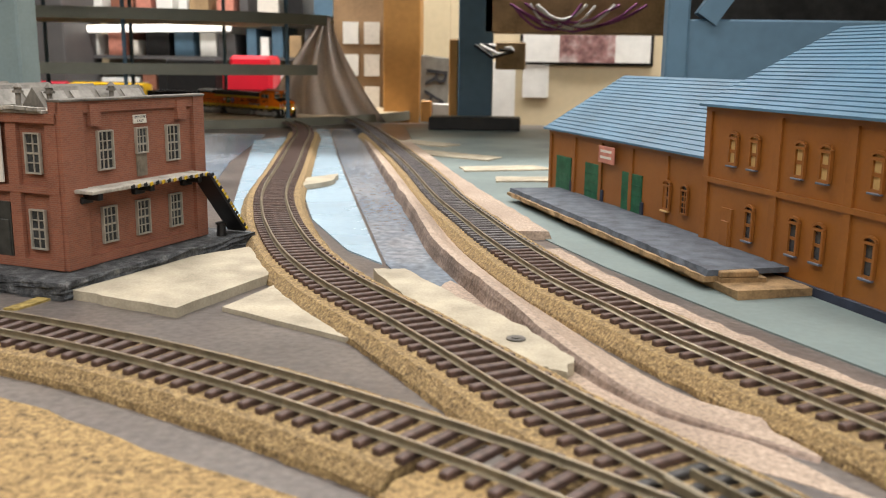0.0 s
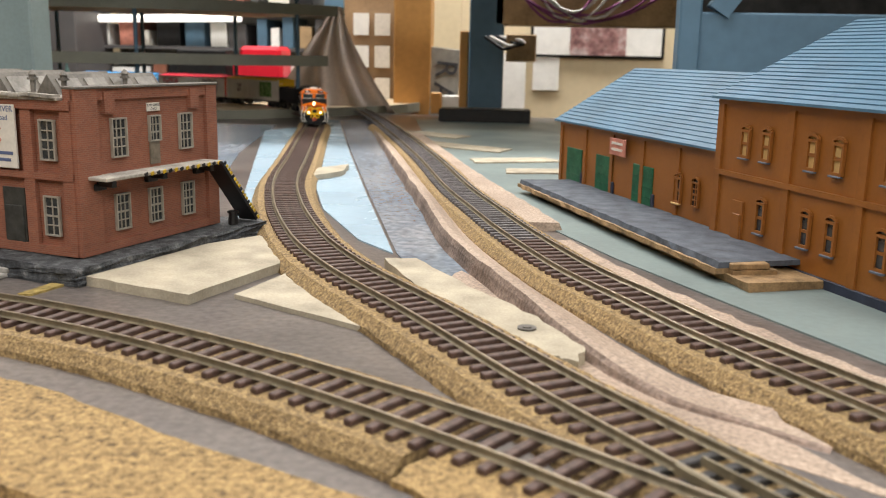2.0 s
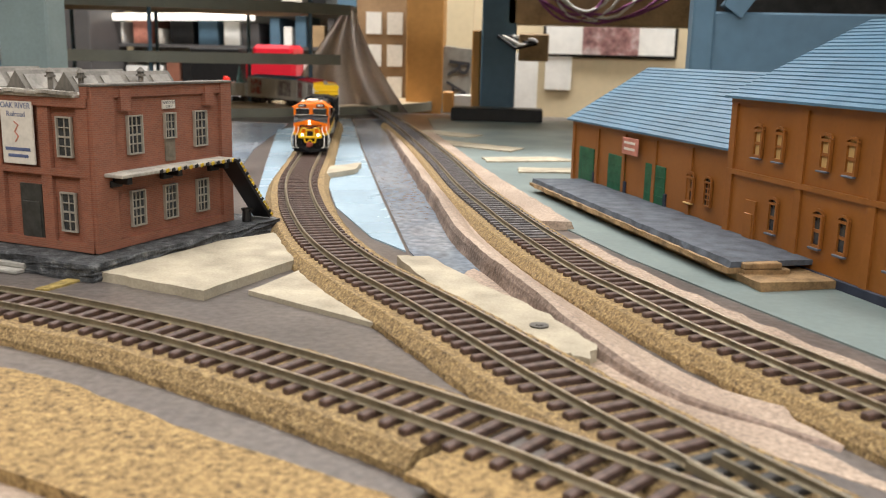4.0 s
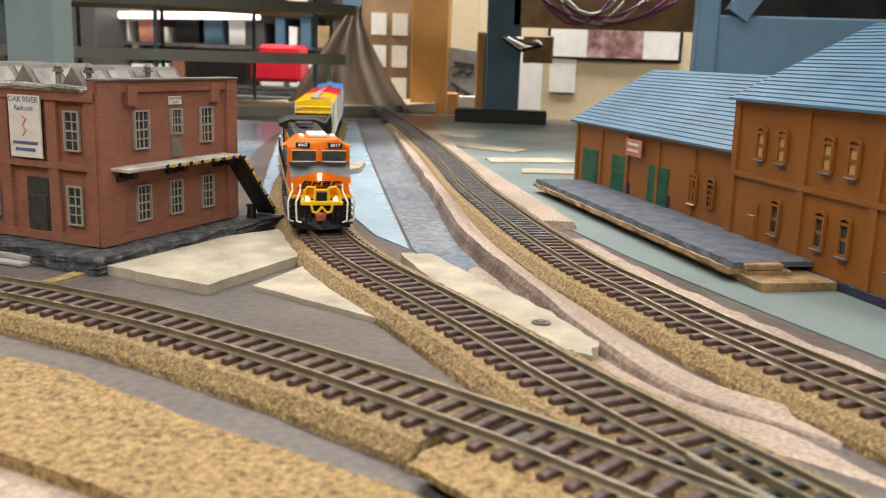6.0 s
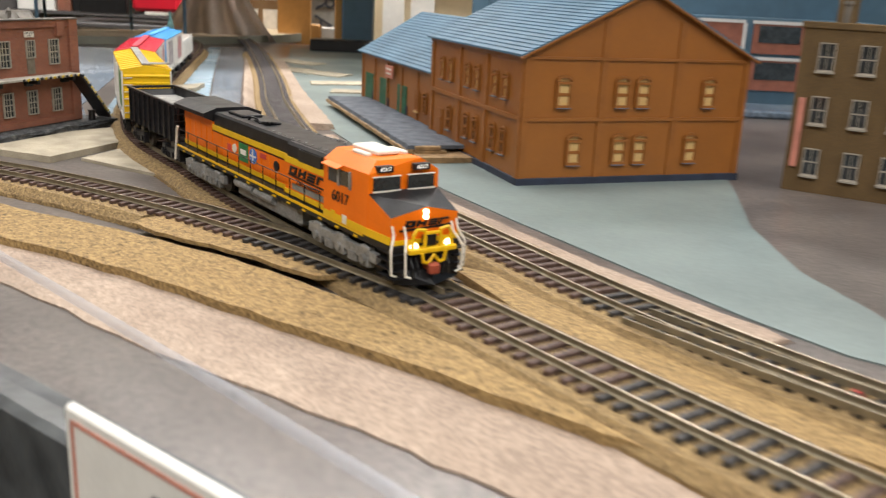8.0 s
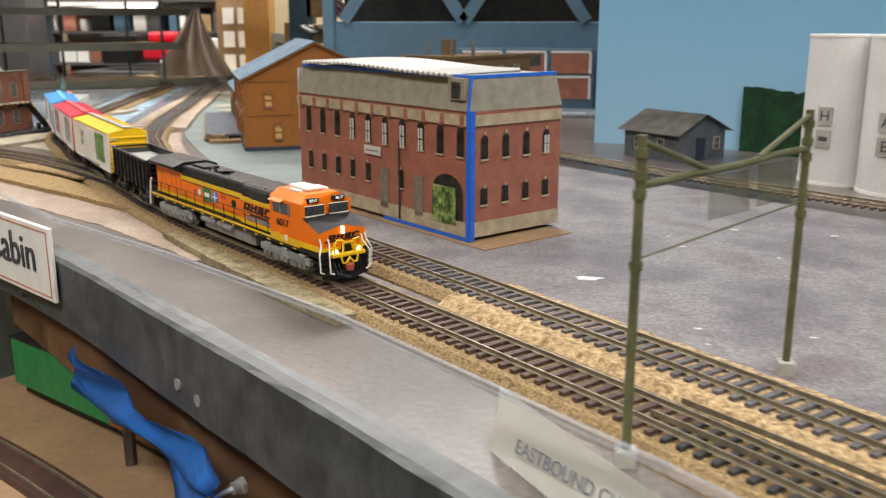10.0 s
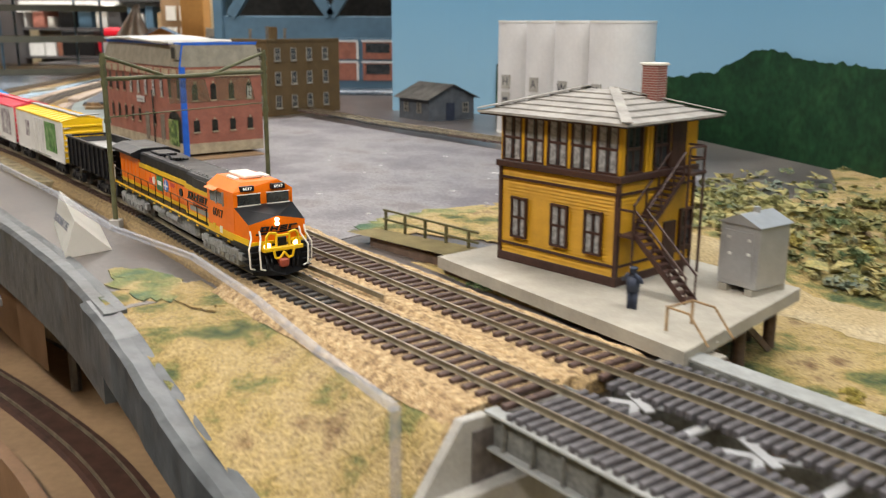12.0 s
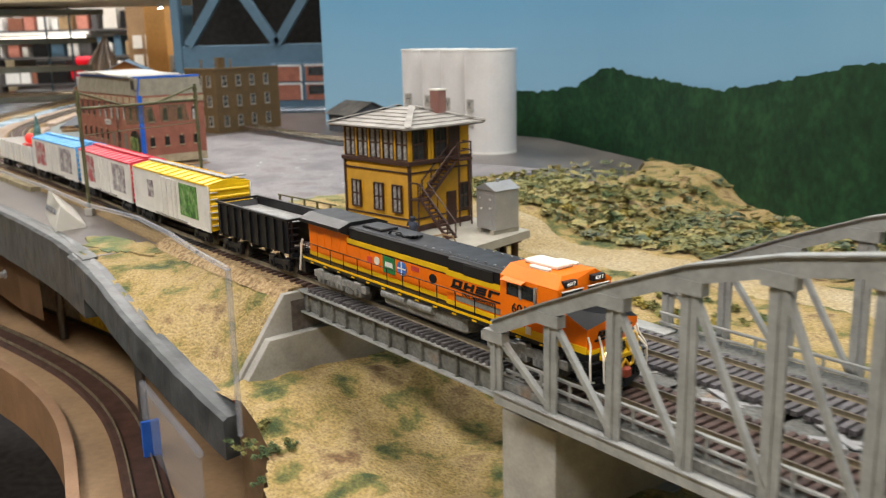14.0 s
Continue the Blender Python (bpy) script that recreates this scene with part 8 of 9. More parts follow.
loose_sheet("plaster_apron", [(-3.2, 2.8), (-1.6, 2.35), (-0.72, 1.95), (0.24, 1.45), (1.2, 0.8), (1.85, 0.3), (2.3, -0.12), (2.55, -0.5), (3.0, -1.1), (2.85, -1.16), (2.64, -0.94), (2.44, -0.78), (2.28, -0.63), (2.11, -0.48), (1.96, -0.33), (1.76, -0.18), (1.49, 0.0), (1.11, 0.28), (0.41, 0.75), (-0.3, 1.3), (-1.0, 1.75), (-3.2, 2.4)], 0.0, 0.008, "pink", "pinkish plaster apron along the cork", "plaster", 0.014, 11)
loose_sheet("roadbed_slab", [(2.43, -0.58), (2.55, -0.45), (3.0, -0.95), (3.56, -1.53), (4.1, -2.2), (3.95, -2.28), (3.39, -1.7), (2.9, -1.15)], 0.0, 0.05, "slabmoss", "grey-edged ballast slab beside the track", "slab", 0.008, 13)
loose_sheet("foam_block", [(-1.72, 3.88), (-1.5, 3.78), (-1.14, 3.63), (-0.93, 4.23), (-1.04, 4.6), (-1.2, 4.85), (-1.4, 4.6)], 0.0, 0.042, "cream", "cream foam block under the depot", "foam", 0.006, 15)
loose_sheet("foam_triangle", [(-0.99, 3.745), (-0.84, 4.26), (-0.79, 4.12), (-0.35, 3.4), (-0.39, 3.37)], 0.0, 0.02, "cream", "cream foam sheet triangle beside the curve", "foam", 0.004, 17)
loose_sheet("foam_strip", [(-0.47, 4.36), (-0.31, 4.39), (-0.04, 3.89), (0.23, 3.48), (0.38, 3.16), (0.36, 2.99), (0.26, 3.06), (0.08, 3.3), (-0.2, 3.75)], 0.0, 0.055, "cream", "ragged cream foam strip between the tracks", "foam", 0.012, 19, 6)
loose_sheet("foam_chip", [(-1.5, 7.1), (-1.28, 7.55), (-1.33, 8.0), (-1.52, 7.7)], 0.01, 0.05, "cream", "small cream foam chip by the curve", "foam", 0.01, 21)
washer = solid("washer", cyl(cyl(B(), 0.0034, 0.0055, 0.0061, 0.0195, 0.3325, 20), 0.0016, 0.006, 0.0064, 0.0195, 0.3325, 16), M["steel"], "flat grey washer lying on the foam", "washer")
loose_sheet("grey_patch", [(0.42, 2.9), (0.7, 2.75), (1.2, 2.2), (1.6, 1.75), (1.4, 1.62), (0.9, 2.15), (0.6, 2.5)], 0.0, 0.008, "board", "grey painted plaster patch", "plaster", 0.015, 23)
loose_sheet("plaster_floor", [(-0.1, 4.35), (0.2, 3.8), (0.52, 3.1), (0.85, 2.6), (1.1, 2.2), (0.72, 2.5), (0.42, 2.92), (0.2, 3.3), (-0.2, 4.1)], 0.0, 0.01, "pink", "pinkish plaster floor between the tracks", "plaster", 0.01, 25)
# plaster bank along the second track
bank, _ = smooth_line([(x * K, y * K) for x, y in [(-1.9, 12.6), (-1.3, 9.8), (-0.78, 7.38), (-0.46, 5.95), (-0.26, 4.98), (-0.07, 4.36), (0.07, 3.96), (0.19, 3.64), (0.31, 3.33), (0.46, 3.0), (0.6, 2.79), (0.76, 2.66), (0.98, 2.52)]], 0.005)
bm = B()
rings = []
for i, p in enumerate(bank):
    d = (bank[min(i + 1, len(bank) - 1)] - bank[max(i - 1, 0)]).normalized()
    n = Vector((-d.y, d.x, 0))
    t = 1 - max(0.0, (i / len(bank) - 0.84) / 0.16)
    rise = min(1.0, 0.35 + i / len(bank) * 1.3)
    h = 0.0082 * t * rise + 0.0008 + 0.0007 * noise.noise((i * 0.11, 0, 0)) + 0.0003 * noise.noise((i * 0.6, 2, 0))
    w = 0.0012 * noise.noise((i * 0.15, 5, 0)) + 0.0004 * noise.noise((i * 0.8, 9, 0))
    rings.append([bm.verts.new(p + n * o + Vector((0, 0, z))) for o, z in ((-0.0012 + w, 0.0), (-0.0002 + w, h * 0.3), (0.0004 + w, h * 0.7), (0.0016 + w, h), (0.005, h * 1.02), (0.0095, h * 0.75), (0.0135, 0.003), (0.019, 0.001), (0.021, 0.0))])
for a, b in zip(rings, rings[1:]):
    for k in range(8):
        f = bm.faces.new((a[k], a[k + 1], b[k + 1], b[k]))
        f.material_index = 1 if k < 3 else 0
tagged(part("plaster_bank", bm, [M["pink"], M["brownbank"]]), "pink plaster bank with a dark cut face", "plaster", kind="structure")
apron, _ = smooth_line([(x * K, y * K) for x, y in [(0.35, 5.1), (0.72, 4.1), (1.05, 3.4), (1.3, 2.95), (1.75, 2.2), (2.2, 1.5), (2.5, 1.05)]], 0.01)
solid("plaster_edge", sweep(B(), apron, [(-0.012, 0.0), (0.012, 0.0), (0.009, 0.0018), (-0.009, 0.0022)], 0.0012, 33), M["pink"], "thin pink plaster edge along the second track", "plaster", kind="structure")
ledge, _ = smooth_line([(x * K, y * K) for x, y in [(-1.15, 11.3), (-0.42, 8.2), (-0.05, 6.75), (0.3, 5.45)]], 0.012)
solid("plaster_edge", sweep(B(), ledge, [(-0.011, 0.0), (0.011, 0.0), (0.01, 0.005), (-0.01, 0.006)], 0.0008, 35), M["pink"], "pale plaster shoulder along the second track", "plaster", kind="structure")
for i, (x, y, w, h, a) in enumerate(((0.1, 9.0, 0.9, 0.35, 20), (-0.5, 10.2, 1.3, 0.4, -35), (0.35, 8.2, 0.7, 0.3, 10), (-0.9, 11.6, 1.0, 0.4, -40))):
    ob = loose_sheet("card_offcut", [(-w / 2, -h / 2), (w / 2, -h / 2), (w / 2 - 0.1, h / 2), (-w / 2 + 0.05, h / 2)], 0.008, 0.02, "cream", "loose cream card offcut on the painted ground", "card", 0.01, 40 + i, group="card offcuts")
    ob.matrix_basis = Matrix.Translation(P(x, y)) @ Matrix.Rotation(radians(a), 4, "Z")
M["fadedyellow"] = mat("faded_yellow_paint", (0.38, 0.28, 0.09), 0.6, var=0.25, scale=150)
loose_sheet("yellow_strip", [(-1.86, 3.66), (-1.8, 3.66), (-1.72, 3.96), (-1.78, 4.0)], 0.0, 0.009, "fadedyellow", "faded yellow painted strip by the depot", "strip", 0.004, 47)

# ---- front edge: sign, acrylic guard, panel, switches ----
acr = clear("clear_acrylic", (0.75, 0.8, 0.82), 0.06, 0.03)
acr_edge = clear("frosted_acrylic_edge", (0.4, 0.42, 0.47), 0.35, 0.3)
gd = thing("acrylic_guard", "clear acrylic guard sheet along the layout edge", "guard")
g_pts = [(-0.5, 1.35, 0.2), (0.85, 0.02, 0.22), (1.95, -1.1, 0.24), (3.05, -2.1, 0.3), (4.15, -3.22, 0.37), (5.2, -4.36, 0.38), (5.95, -5.22, 0.38), (6.47, -5.61, 0.36), (6.88, -6.13, 0.36), (7.23, -6.64, 0.36), (7.52, -7.03, 0.36)]
lows = [-0.05] * 7 + [-0.12, -0.28, -0.44, -0.56]
bm = B()
bt = B()
prev = None
for (x, y, z), lo in zip(g_pts, lows):
    dx, dy = 0.0, 0.0
    row = (bm.verts.new(P(x, y, z)), bm.verts.new(P(x + dx, y + dy, lo)))
    if prev:
        bm.faces.new((prev[0], row[0], row[1], prev[1]))
        beam(bt, prev[0].co, row[0].co, 0.0022, 0.0022)
    prev = row
beam(bt, prev[0].co, prev[1].co, 0.0026, 0.0026)
bmesh.ops.solidify(bm, geom=bm.faces[:], thickness=0.0016)
sheet = part("sheet", bm, acr, gd)
sheet.visible_shadow = False
part("cut_edge", bt, acr_edge, gd, "frosted cut edge")

sg = thing("cabin_sign", "white East Cabin name sign with a red border on the fascia", "sign", at=pose(0.1965, -0.1227, 0.0208, 0, 0, -38.2))
part("board", box(B(), -0.19, 0.0, 0.0, 0.003, -0.048, 0.0, 0.0006), M["white"], sg)
for z in (-0.0036, -0.0452):
    part("border", box(B(), -0.187, -0.003, -0.0004, 0.0, z, z + 0.0009), M["signred"], sg, "thin red border")
for x in (-0.187, -0.0039):
    part("border", box(B(), x, x + 0.0009, -0.0004, 0.0, -0.0452, -0.0027), M["signred"], sg, "thin red border")
lettering("letters", "East Cabin", 0.032, M["ink"], sg, Matrix.Translation((-0.089, -0.0003, -0.0215)) @ pose(0, 0, 0, 90))
for x in (-0.175, -0.05):
    part("screw", cyl(B(), 0.0026, 0, 0.003, 0, 0, 12, m=Matrix.Translation((x, 0.002, -0.052)) @ Matrix.Rotation(math.pi / 2, 4, "X")), M["steel"], sg)
part("backing", box(B(), -0.186, -0.004, 0.003, 0.0085, -0.046, -0.023), M["fascia"], sg, "grey mounting strip")

tent = thing("tent_sign", "folded white card train name sign on the board", "sign")
fa, fb, ba, bb = P(4.75, -3.55, 0.004), P(5.26, -4.4, 0.004), P(4.93, -3.33, 0.004), P(5.43, -4.17, 0.004)
ra, rb = P(4.78, -3.5, 0.222), P(5.3, -4.33, 0.208)
bm = B()
v = [bm.verts.new(q) for q in (fa, fb, rb, ra, ba, bb)]
for q in ((0, 1, 2, 3), (3, 2, 5, 4), (1, 5, 2)):
    bm.faces.new([v[k] for k in q])
bmesh.ops.solidify(bm, geom=bm.faces[:], thickness=0.0006)
part("card", bm, mat("white_card", (0.87, 0.85, 0.79), 0.6, var=0.03, scale=60, bump=0.05), tent)
along, rise = (fb - fa).normalized(), ((ra + rb) / 2 - (fa + fb) / 2).normalized()
face_m = Matrix((along, rise, along.cross(rise))).transposed().to_4x4()
face_m.translation = (fa + fb + ra + rb) / 4 + along.cross(rise) * 0.0008
M["palegrey"] = mat("pale_grey_ink", (0.2, 0.21, 0.25), 0.6, bump=0.0)
lettering("letters", "EASTBOUND CHGO", 0.0068, M["palegrey"], tent, face_m, "blue-grey letters")

# hardboard control panel under the fascia
hb = thing("control_panel", "brown hardboard panel with toggle switches under the fascia", "panel")
bm = B()
top = [(1.0, -0.1), (2.0, -1.05), (3.0, -1.98), (4.15, -3.1), (4.68, -3.68)]
low = [-0.8, -0.86, -0.98, -1.05, -0.98]
prev = None
for (x, y), z in zip(top, low):
    row = (bm.verts.new(P(x, y, -0.44)), bm.verts.new(P(x, y, z)))
    if prev:
        bm.faces.new((prev[0], row[0], row[1], prev[1]))
    prev = row
bmesh.ops.solidify(bm, geom=bm.faces[:], thickness=0.005)
part("sheet", bm, M["hardboard"], hb)
ndir = Vector((-0.7, -0.7, 0))
for x, y, z, lever in ((3.62, -2.63, -0.66, 1), (4.1, -3.1, -0.67, 0), (3.25, -2.28, -0.3, 0), (3.4, -2.42, -0.32, 0)):
    sw = new("toggle_switch")
    sw.parent, sw.location = hb, P(x, y, z) + ndir * 0.006
    m_ = ndir.to_track_quat("Z", "Y").to_matrix().to_4x4()
    part("nut", cyl(B(), 0.0045, 0, 0.0022, 0, 0, 6, m=m_), M["silver"], sw)
    part("bush", cyl(B(), 0.003, 0.002, 0.006, 0, 0, 14, m=m_), M["silver"], sw)
    if lever:
        part("lever", rod(B(), ndir * 0.005, ndir * 0.02 + Vector((-0.009, 0.004, -0.008)), 0.0014, 10), M["silver"], sw)
bm = B()
vg = {}
rnd = random.Random(17)
for i in range(13):
    for j in range(9):
        s, t = i / 12, j / 8
        x, y = 2.3 + 1.3 * s, -1.46 - 1.26 * s
        z = -0.42 - 0.16 * s - (0.3 - 0.04 * s + 0.07 * math.sin(s * 11)) * t
        o = 0.1 + 0.05 * math.sin(s * 14 + t * 3) + 0.03 * math.sin(t * 9 + s * 5)
        vg[i, j] = bm.verts.new(P(x - 0.7 * o, y - 0.7 * o, z))
for i in range(12):
    for j in range(8):
        bm.faces.new((vg[i, j], vg[i + 1, j], vg[i + 1, j + 1], vg[i, j + 1]))
bmesh.ops.solidify(bm, geom=bm.faces[:], thickness=0.0008)
solid("blue_cloth", bm, mat("blue_plastic_tape_cloth", (0.045, 0.24, 0.75), 0.4, var=0.1, scale=60, bump=0.15), "crumpled bright blue tape hanging from the panel", "tape", smooth=True)

# lower deck with its curved track
low_in = [(0.6, -0.3), (1.88, -1.1), (2.96, -1.9), (3.8, -2.6), (4.64, -3.25), (5.6, -4.1), (6.4, -5.1), (7.2, -6.6)]
deck_line, _ = smooth_line([(x * K, y * K) for x, y in low_in], 0.02)
solid("lower_deck", sweep(B(), deck_line, [(0.25, -0.138), (-0.075, -0.138), (-0.075, -0.131), (0.25, -0.131)]), M["plywood"], "bare plywood lower deck", "deck", kind="structure")
solid("lower_fascia", sweep(B(), deck_line, [(-0.075, -0.17), (-0.083, -0.17), (-0.083, -0.122), (-0.075, -0.122)]), M["hardboard"], "brown hardboard lower fascia", "fascia", kind="structure")
lt_ = thing("lower_track", "brown curved track on the lower deck", "railway track")
M["rustrail"] = mat("rust_brown_track", (0.06, 0.025, 0.015), 0.6, var=0.2, scale=90, bump=0.1)
part("tie_strip", sweep(B(), deck_line, [(-0.02, -0.131), (-0.05, -0.131), (-0.048, -0.1285), (-0.022, -0.1285)]), M["rustrail"], lt_)
for o in (-0.0268, -0.0432):
    part("rail", sweep(B(), deck_line, [(o, -0.1285), (o - 0.001, -0.1285), (o - 0.001, -0.126), (o, -0.126)]), M["rail"], lt_)
cols2 = ["decgreen", "orange", "decred", "signcream", "brickdoor", "hazard"]
for i in range(9):
    k = int(len(deck_line) * (0.12 + 0.085 * i))
    p, q = deck_line[k], deck_line[min(k + 3, len(deck_line) - 1)]
    a = math.atan2(q.y - p.y, q.x - p.x)
    th = thing("stored_car", "stored freight car standing in the dark on the lower deck", "freight car", "stored cars", at=Matrix.Translation((p.x, p.y, -0.131)) @ Matrix.Rotation(a, 4, "Z") @ Matrix.Translation((0, 0.04, 0)))
    part("body", box(B(), -0.062, 0.062, -0.016, 0.016, 0.01, 0.046, 0.0006), M[cols2[i % 6]], th)
    part("underframe", box(B(), -0.058, 0.058, -0.01, 0.01, 0.002, 0.01), M["eblack"], th)
    part("roof", box(B(), -0.063, 0.063, -0.0165, 0.0165, 0.046, 0.0475, 0.0004), M["eblack"], th)
for x, y in ((2.4, -1.3), (4.6, -3.2), (6.2, -5.2)):
    solid("support_rod", rod(B(), P(x, y, -1.31), P(x, y, -0.25), 0.004, 8), M["steel"], "grey steel support rod under the board", "rod", "support rods")
# small loose acrylic panel below the valley edge
bm = B()
off_a, off_d = Vector((6.42, -5.69, -0.79)), Vector((0.58, -0.815, 0))
oq = lambda s, z: (off_a + off_d * s) * K + Vector((0, 0, z * K))
off = thing("acrylic_offcut", "clear acrylic offcut with blue tape standing below the edge", "acrylic sheet")
f = bm.faces.new([bm.verts.new(q) for q in (oq(0, 0), oq(1.35, 0.0), oq(1.35, -0.52), oq(0, -0.52))])
bmesh.ops.solidify(bm, geom=[f], thickness=0.003)
part("sheet", bm, clear("tinted_acrylic", (0.5, 0.56, 0.64), 0.06, 0.3), off).visible_shadow = False
part("cut_edge", beam(beam(B(), oq(0, 0), oq(1.35, 0), 0.0032, 0.0032), oq(0, 0), oq(0, -0.52), 0.0032, 0.0032), acr_edge, off, "frosted cut edge")
part("tape", beam(B(), oq(0.12, -0.24), oq(0.12, -0.52), 0.012, 0.0036, off_d), M["bluetape"], off, "blue tape strip")

# ---- bits, bushes and stains ----
for x, y, z, r in ((0.575, 2.945, 0.012, 0.0013), (6.32, -4.57, 0.01, 0.0022), (2.57, 0.53, 0.05, 0.0022)):
    bm = B()
    bmesh.ops.create_icosphere(bm, subdivisions=1, radius=r, matrix=Matrix.Translation(P(x, y, 0) + Vector((0, 0, z * K + r * 0.6))))
    solid("scrap", bm, M["black"] if x < 1 else M["decred"], "tiny red or dark scrap on the ground", "scrap", "scraps")
M["spill"] = mat("white_plaster_spill", (0.66, 0.64, 0.62), 0.6, var=0.1, scale=80, bump=0.1)
rnd = random.Random(71)
for i in range(46):
    if i < 26:
        x, y = rnd.gauss(8.1, 0.35), rnd.gauss(-1.25, 0.45)
        r = abs(rnd.gauss(0.016, 0.02)) + 0.006
    else:
        x, y = rnd.uniform(5.6, 8.2), rnd.uniform(-3.0, 0.2)
        r = abs(rnd.gauss(0.006, 0.007)) + 0.004
    if i == 45:
        x, y, r = 5.25, -1.35, 0.05
    n = 13
    bm = prism(B(), [((x + r * rnd.uniform(0.5, 1.5) * math.cos(k / n * 6.283) * 1.5) * K, (y + r * rnd.uniform(0.5, 1.3) * math.sin(k / n * 6.283) * 0.8) * K) for k in range(n)], 0.0004, 0.0009 + 0.0001 * (i % 3))
    solid("plaster_spot", bm, M["spill"], "white plaster spill on the grey yard", "stain", "plaster spots", "structure")
loose_sheet("turf_patch", [(6.76, -3.5), (6.89, -3.2), (7.16, -2.91), (7.53, -2.66), (7.91, -1.95), (8.45, -1.55), (9.3, -2.0), (8.7, -3.6), (7.69, -3.77), (7.31, -3.61)], 0.0066, 0.011, "grass", "ochre turf beside the ramp", "turf", 0.05, 61, 9, group="turf patches")
loose_sheet("turf_patch", [(6.72, -3.54), (6.85, -3.15), (7.12, -2.83), (7.54, -2.6), (7.5, -2.86), (7.15, -3.08), (6.9, -3.4)], 0.0112, 0.0135, "greenturf", "green turf beside the ramp", "turf", 0.04, 63, 9, group="turf patches")
rnd = random.Random(73)
for k, (uc, vc, ru, rv, m_) in enumerate(((-2.2, -0.47, 0.34, 0.16, "greenturf"), (-1.85, -0.36, 0.22, 0.1, "grass"), (-2.5, -0.52, 0.12, 0.06, "greenturf"))):
    n = 40
    ring = []
    for i in range(n):
        a_ = i / n * 6.283
        r_ = 1 + 0.3 * noise.noise((math.cos(a_) * 2 + k * 7, math.sin(a_) * 2, 0)) + rnd.uniform(-0.12, 0.12)
        q = Q(uc + ru * r_ * math.cos(a_), max(-0.74, vc + rv * r_ * math.sin(a_)))
        ring.append((q.x, q.y))
    solid("turf_patch", prism(B(), ring, 0.0003, 0.0008 + 0.0001 * k), M[m_], "ragged turf patch on the board", "turf", "turf patches", "structure")


def bush(seed, cols, rad):
    """A clump of foliage: many small crumpled flakes round a few centres."""
    rnd = random.Random(seed)
    bm = B()
    for k in range(7):
        c = Vector((rnd.gauss(0, rad * 0.5), rnd.gauss(0, rad * 0.5), abs(rnd.gauss(0, rad * 0.35)) + rad * 0.2))
        for _ in range(26):
            d_ = Vector((rnd.gauss(0, 1), rnd.gauss(0, 1), rnd.gauss(0.2, 0.8))).normalized() * rad * rnd.uniform(0.15, 0.5)
            p = c + d_
            s = rad * rnd.uniform(0.1, 0.2)
            a = [Vector((rnd.gauss(0, s), rnd.gauss(0, s), rnd.gauss(0, s))) for _ in range(4)]
            vs_ = [bm.verts.new(p + q) for q in a]
            for q in ((0, 1, 2), (0, 2, 3), (0, 3, 1), (1, 3, 2)):
                bm.faces.new([vs_[i] for i in q])
    return mesh_of("foliage", bm, cols)


M["bush1"] = mat("olive_green_foliage", (0.27, 0.26, 0.09), 0.9, var=0.35, scale=200, fine=900, bump=0.3)
M["bush2"] = mat("dark_green_foliage", (0.12, 0.17, 0.07), 0.9, var=0.35, scale=200, fine=900, bump=0.3)
M["bush3"] = mat("yellow_green_foliage", (0.42, 0.34, 0.08), 0.9, var=0.3, scale=200, fine=900, bump=0.3)
M["growth"] = patches("scrub_cover", [(0.09, 0.12, 0.08), (0.2, 0.2, 0.08), (0.34, 0.28, 0.1), (0.13, 0.16, 0.12)], 0.9, 30, 0.4, 500, (0.36, 0.47, 0.56, 0.66), 0.001)
M["dirt"] = patches("pale_dirt", [(0.3, 0.215, 0.1), (0.38, 0.29, 0.15), (0.42, 0.34, 0.21)], 0.9, 16, 0.5, 500, (0.35, 0.5, 0.65), 0.0008)
bush_me = [bush(i, M[m_], 0.007) for i, m_ in enumerate(("bush1", "bush2", "bush3", "bush1", "bush2"))]
rnd = random.Random(91)


def plant(u, v, k, sc):
    z = ground_height(u, v)
    ob = new("bush", bush_me[k])
    ob.matrix_basis = Matrix.Translation(Q(u, v, z)) @ Matrix.Rotation(rnd.uniform(0, 6.28), 4, "Z") @ Matrix.Diagonal((sc, sc, sc * 0.8, 1))
    tagged(ob, ("olive green scenic bush on the field", "dark green scenic bush on the field", "yellow-green scenic bush on the field")[k % 3 if k < 3 else k - 3], "bush", "field bushes")


for _ in range(46):
    u = rnd.uniform(0.25, 1.9)
    plant(u, min(2.2, rnd.gauss(1.35 + 0.25 * u, 0.28)), rnd.choice((0, 2, 2, 3, 4, 0)), rnd.uniform(0.4, 0.95))
for _ in range(250):
    u = rnd.uniform(-2.4, 3.6)
    plant(u, 3.15 + 0.14 * u + abs(rnd.gauss(0, 0.8)), rnd.choice((0, 0, 1, 3, 4, 2)), rnd.uniform(0.55, 1.15))
for _ in range(16):
    plant(rnd.uniform(-1.3, -0.6), rnd.uniform(0.84, 0.95), 1, rnd.uniform(0.3, 0.55))
for _ in range(14):
    plant(rnd.uniform(0.55, 1.0), rnd.uniform(-0.95, -0.6), rnd.choice((0, 1)), rnd.uniform(0.3, 0.6))
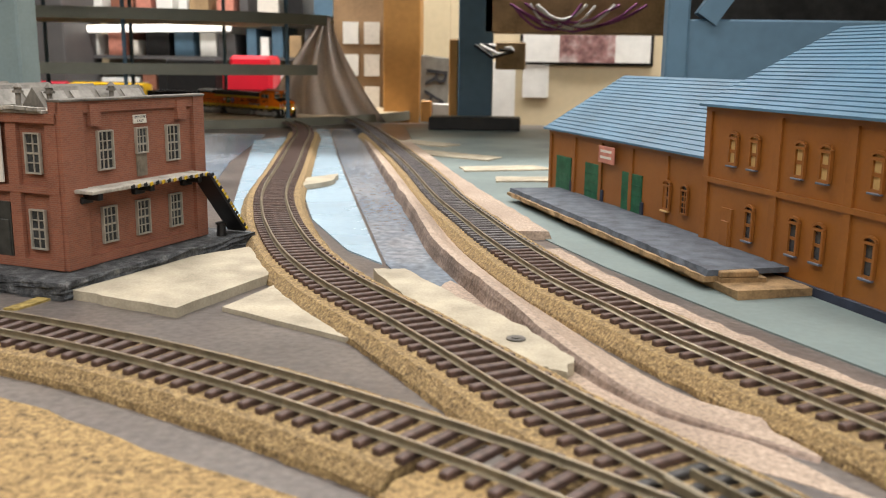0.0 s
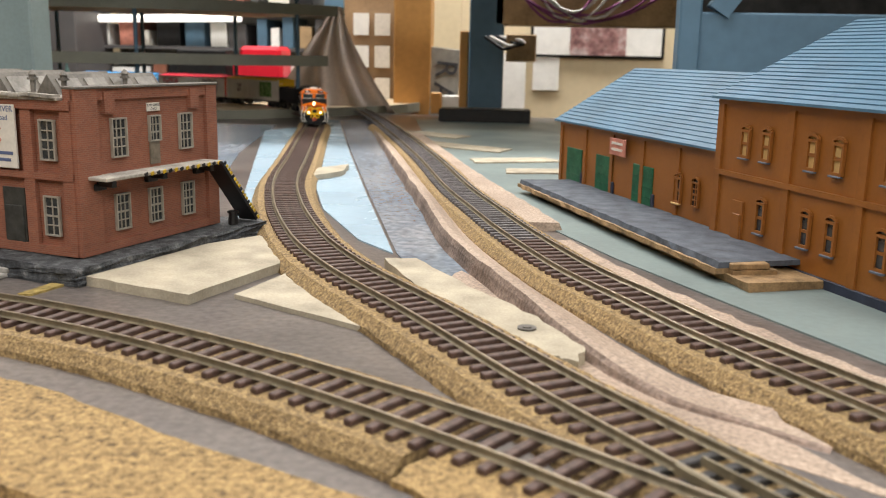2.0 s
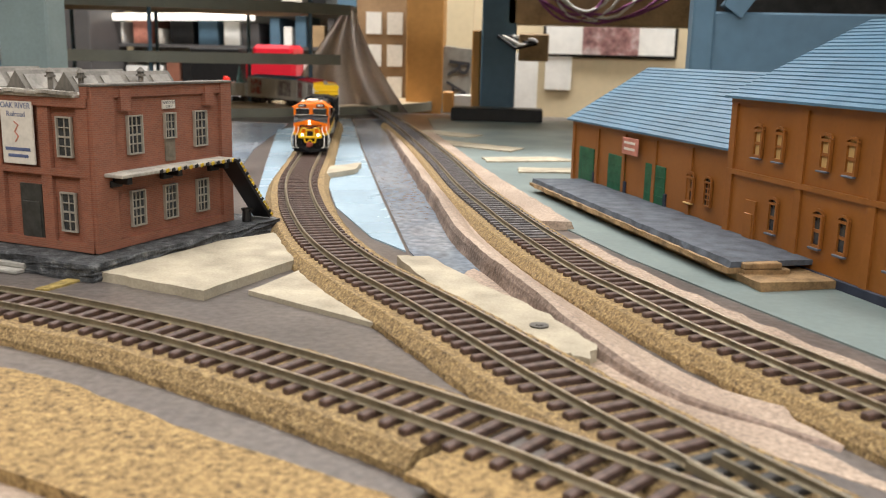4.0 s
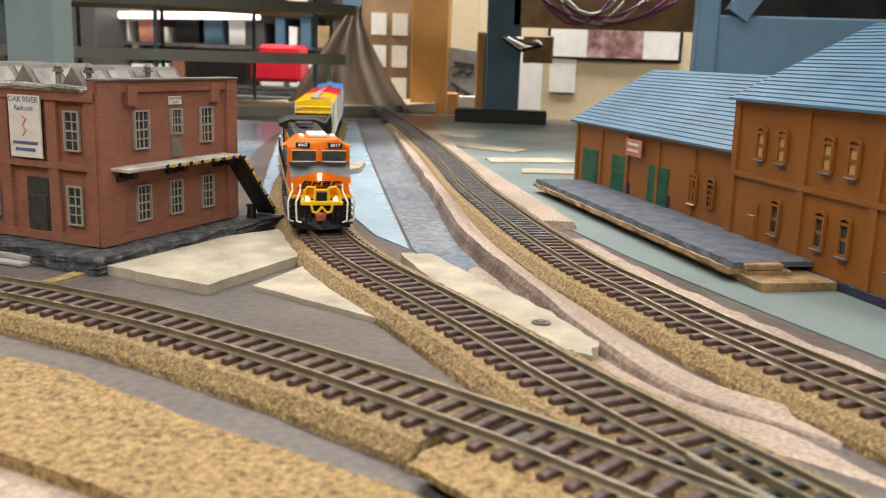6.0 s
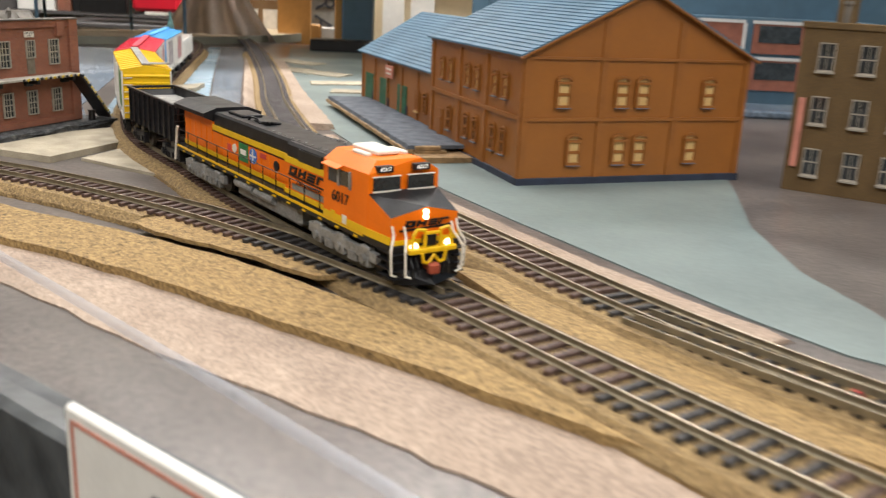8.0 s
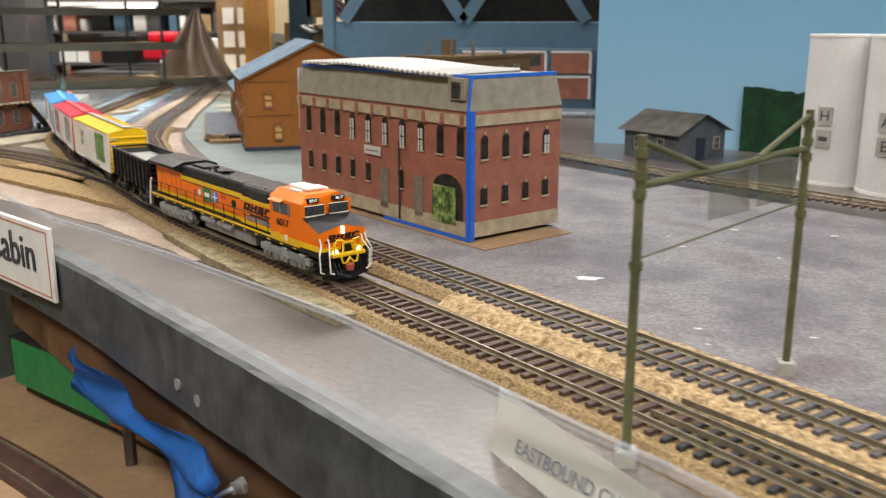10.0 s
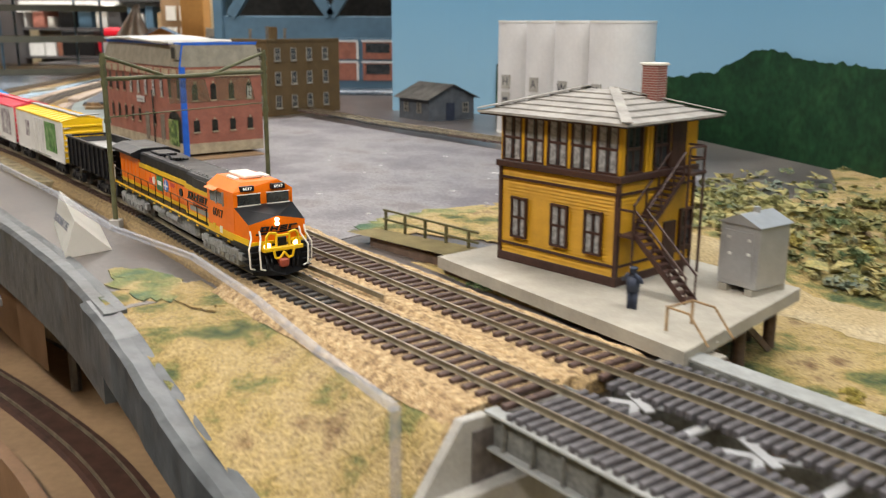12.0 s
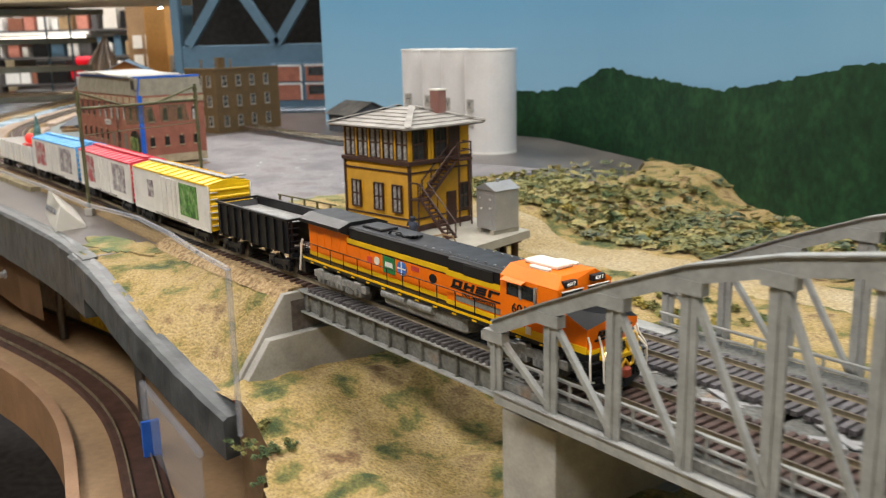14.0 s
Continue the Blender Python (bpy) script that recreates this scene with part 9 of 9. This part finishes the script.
# low growth between the bushes, and the dirt road before them
bm = B()
rnd = random.Random(97)
for _ in range(2600):
    u = rnd.uniform(-2.6, 4.2)
    v = 3.0 + 0.14 * u + abs(rnd.gauss(0, 1.0))
    c = Q(u, v, ground_height(u, v) + 0.01)
    r = rnd.uniform(0.0016, 0.0042)
    for _ in range(3):
        q = [bm.verts.new(c + Vector((rnd.gauss(0, r), rnd.gauss(0, r), rnd.uniform(0, 1.6 * r)))) for _ in range(4)]
        for k in ((0, 1, 2), (0, 2, 3), (0, 3, 1), (1, 3, 2)):
            bm.faces.new([q[i] for i in k])
solid("undergrowth", bm, M["growth"], "olive and blue-green low scrub behind the dirt road", "scrub", kind="stuff")
bm = B()
prev = None
for i in range(90):
    u = -1.5 + i * 0.075
    mid, half = 2.62 + 0.12 * u, 0.25 + 0.06 * noise.noise((u * 1.5, 0, 0))
    row = [bm.verts.new(Q(u, mid + half * o + (0.05 * noise.noise((u * 4, o, 3)) if abs(o) == 1 else 0), ground_height(u, mid + half * o) + (0.012 if abs(o) < 1 else 0.002))) for o in (-1, -0.6, -0.2, 0.2, 0.6, 1)]
    if prev:
        for k in range(5):
            bm.faces.new((prev[k], row[k], row[k + 1], prev[k + 1]))
    prev = row
solid("dirt_road", bm, M["dirt"], "pale tan dirt road across the field", "road", kind="structure", smooth=True)
# black lineside box on a red base, and the stub siding in the yard
sb = thing("switch_stand", "small black switch stand box on a red base", "switch stand", at=Matrix.Translation(P(8.35, -2.55, 0.0)) @ Matrix.Rotation(radians(-40), 4, "Z"))
part("base", box(B(), -0.012, 0.012, -0.01, 0.01, 0, 0.003, 0.0003), M["coupler"], sb)
part("cabinet", box(B(), -0.008, 0.008, -0.006, 0.006, 0.003, 0.02, 0.0004), M["black"], sb)
track("disused siding track at the back of the yard", [(4.6, 3.9), (5.5, 2.85), (6.15, 2.05), (7.25, 0.95), (7.75, 0.45), (8.2, -0.05)], near=lambda x, y: True, group="tracks")


# ---- the train runs along the front track ----
rail_line, rail_len = smooth_line([(x * K, y * K) for x, y in LINE_FRONT], 0.004)
rail_cum = np.linspace(0, rail_len, len(rail_line))
rail_xy = np.array(rail_line)


def on_rail(s):
    return Vector([np.interp(s, rail_cum, rail_xy[:, k]) for k in range(2)])


def motions():
    times = sorted({*np.round(np.arange(0, 14.01, 0.25), 2).tolist()})
    for ob, back, length, half in train:
        rows = []
        for t in times:
            front = train_front(t)
            c = front - (back + length / 2) * TRAIN_SCALE
            a, b = on_rail(c + half * TRAIN_SCALE), on_rail(c - half * TRAIN_SCALE)
            p, d = (a + b) / 2, a - b
            rows.append((t, pose(p.x, p.y, RAIL_TOP, 0, 0, math.degrees(math.atan2(d.y, d.x)))))
        ob.scale = (TRAIN_SCALE,) * 3
        walk(ob, rows)


motions()
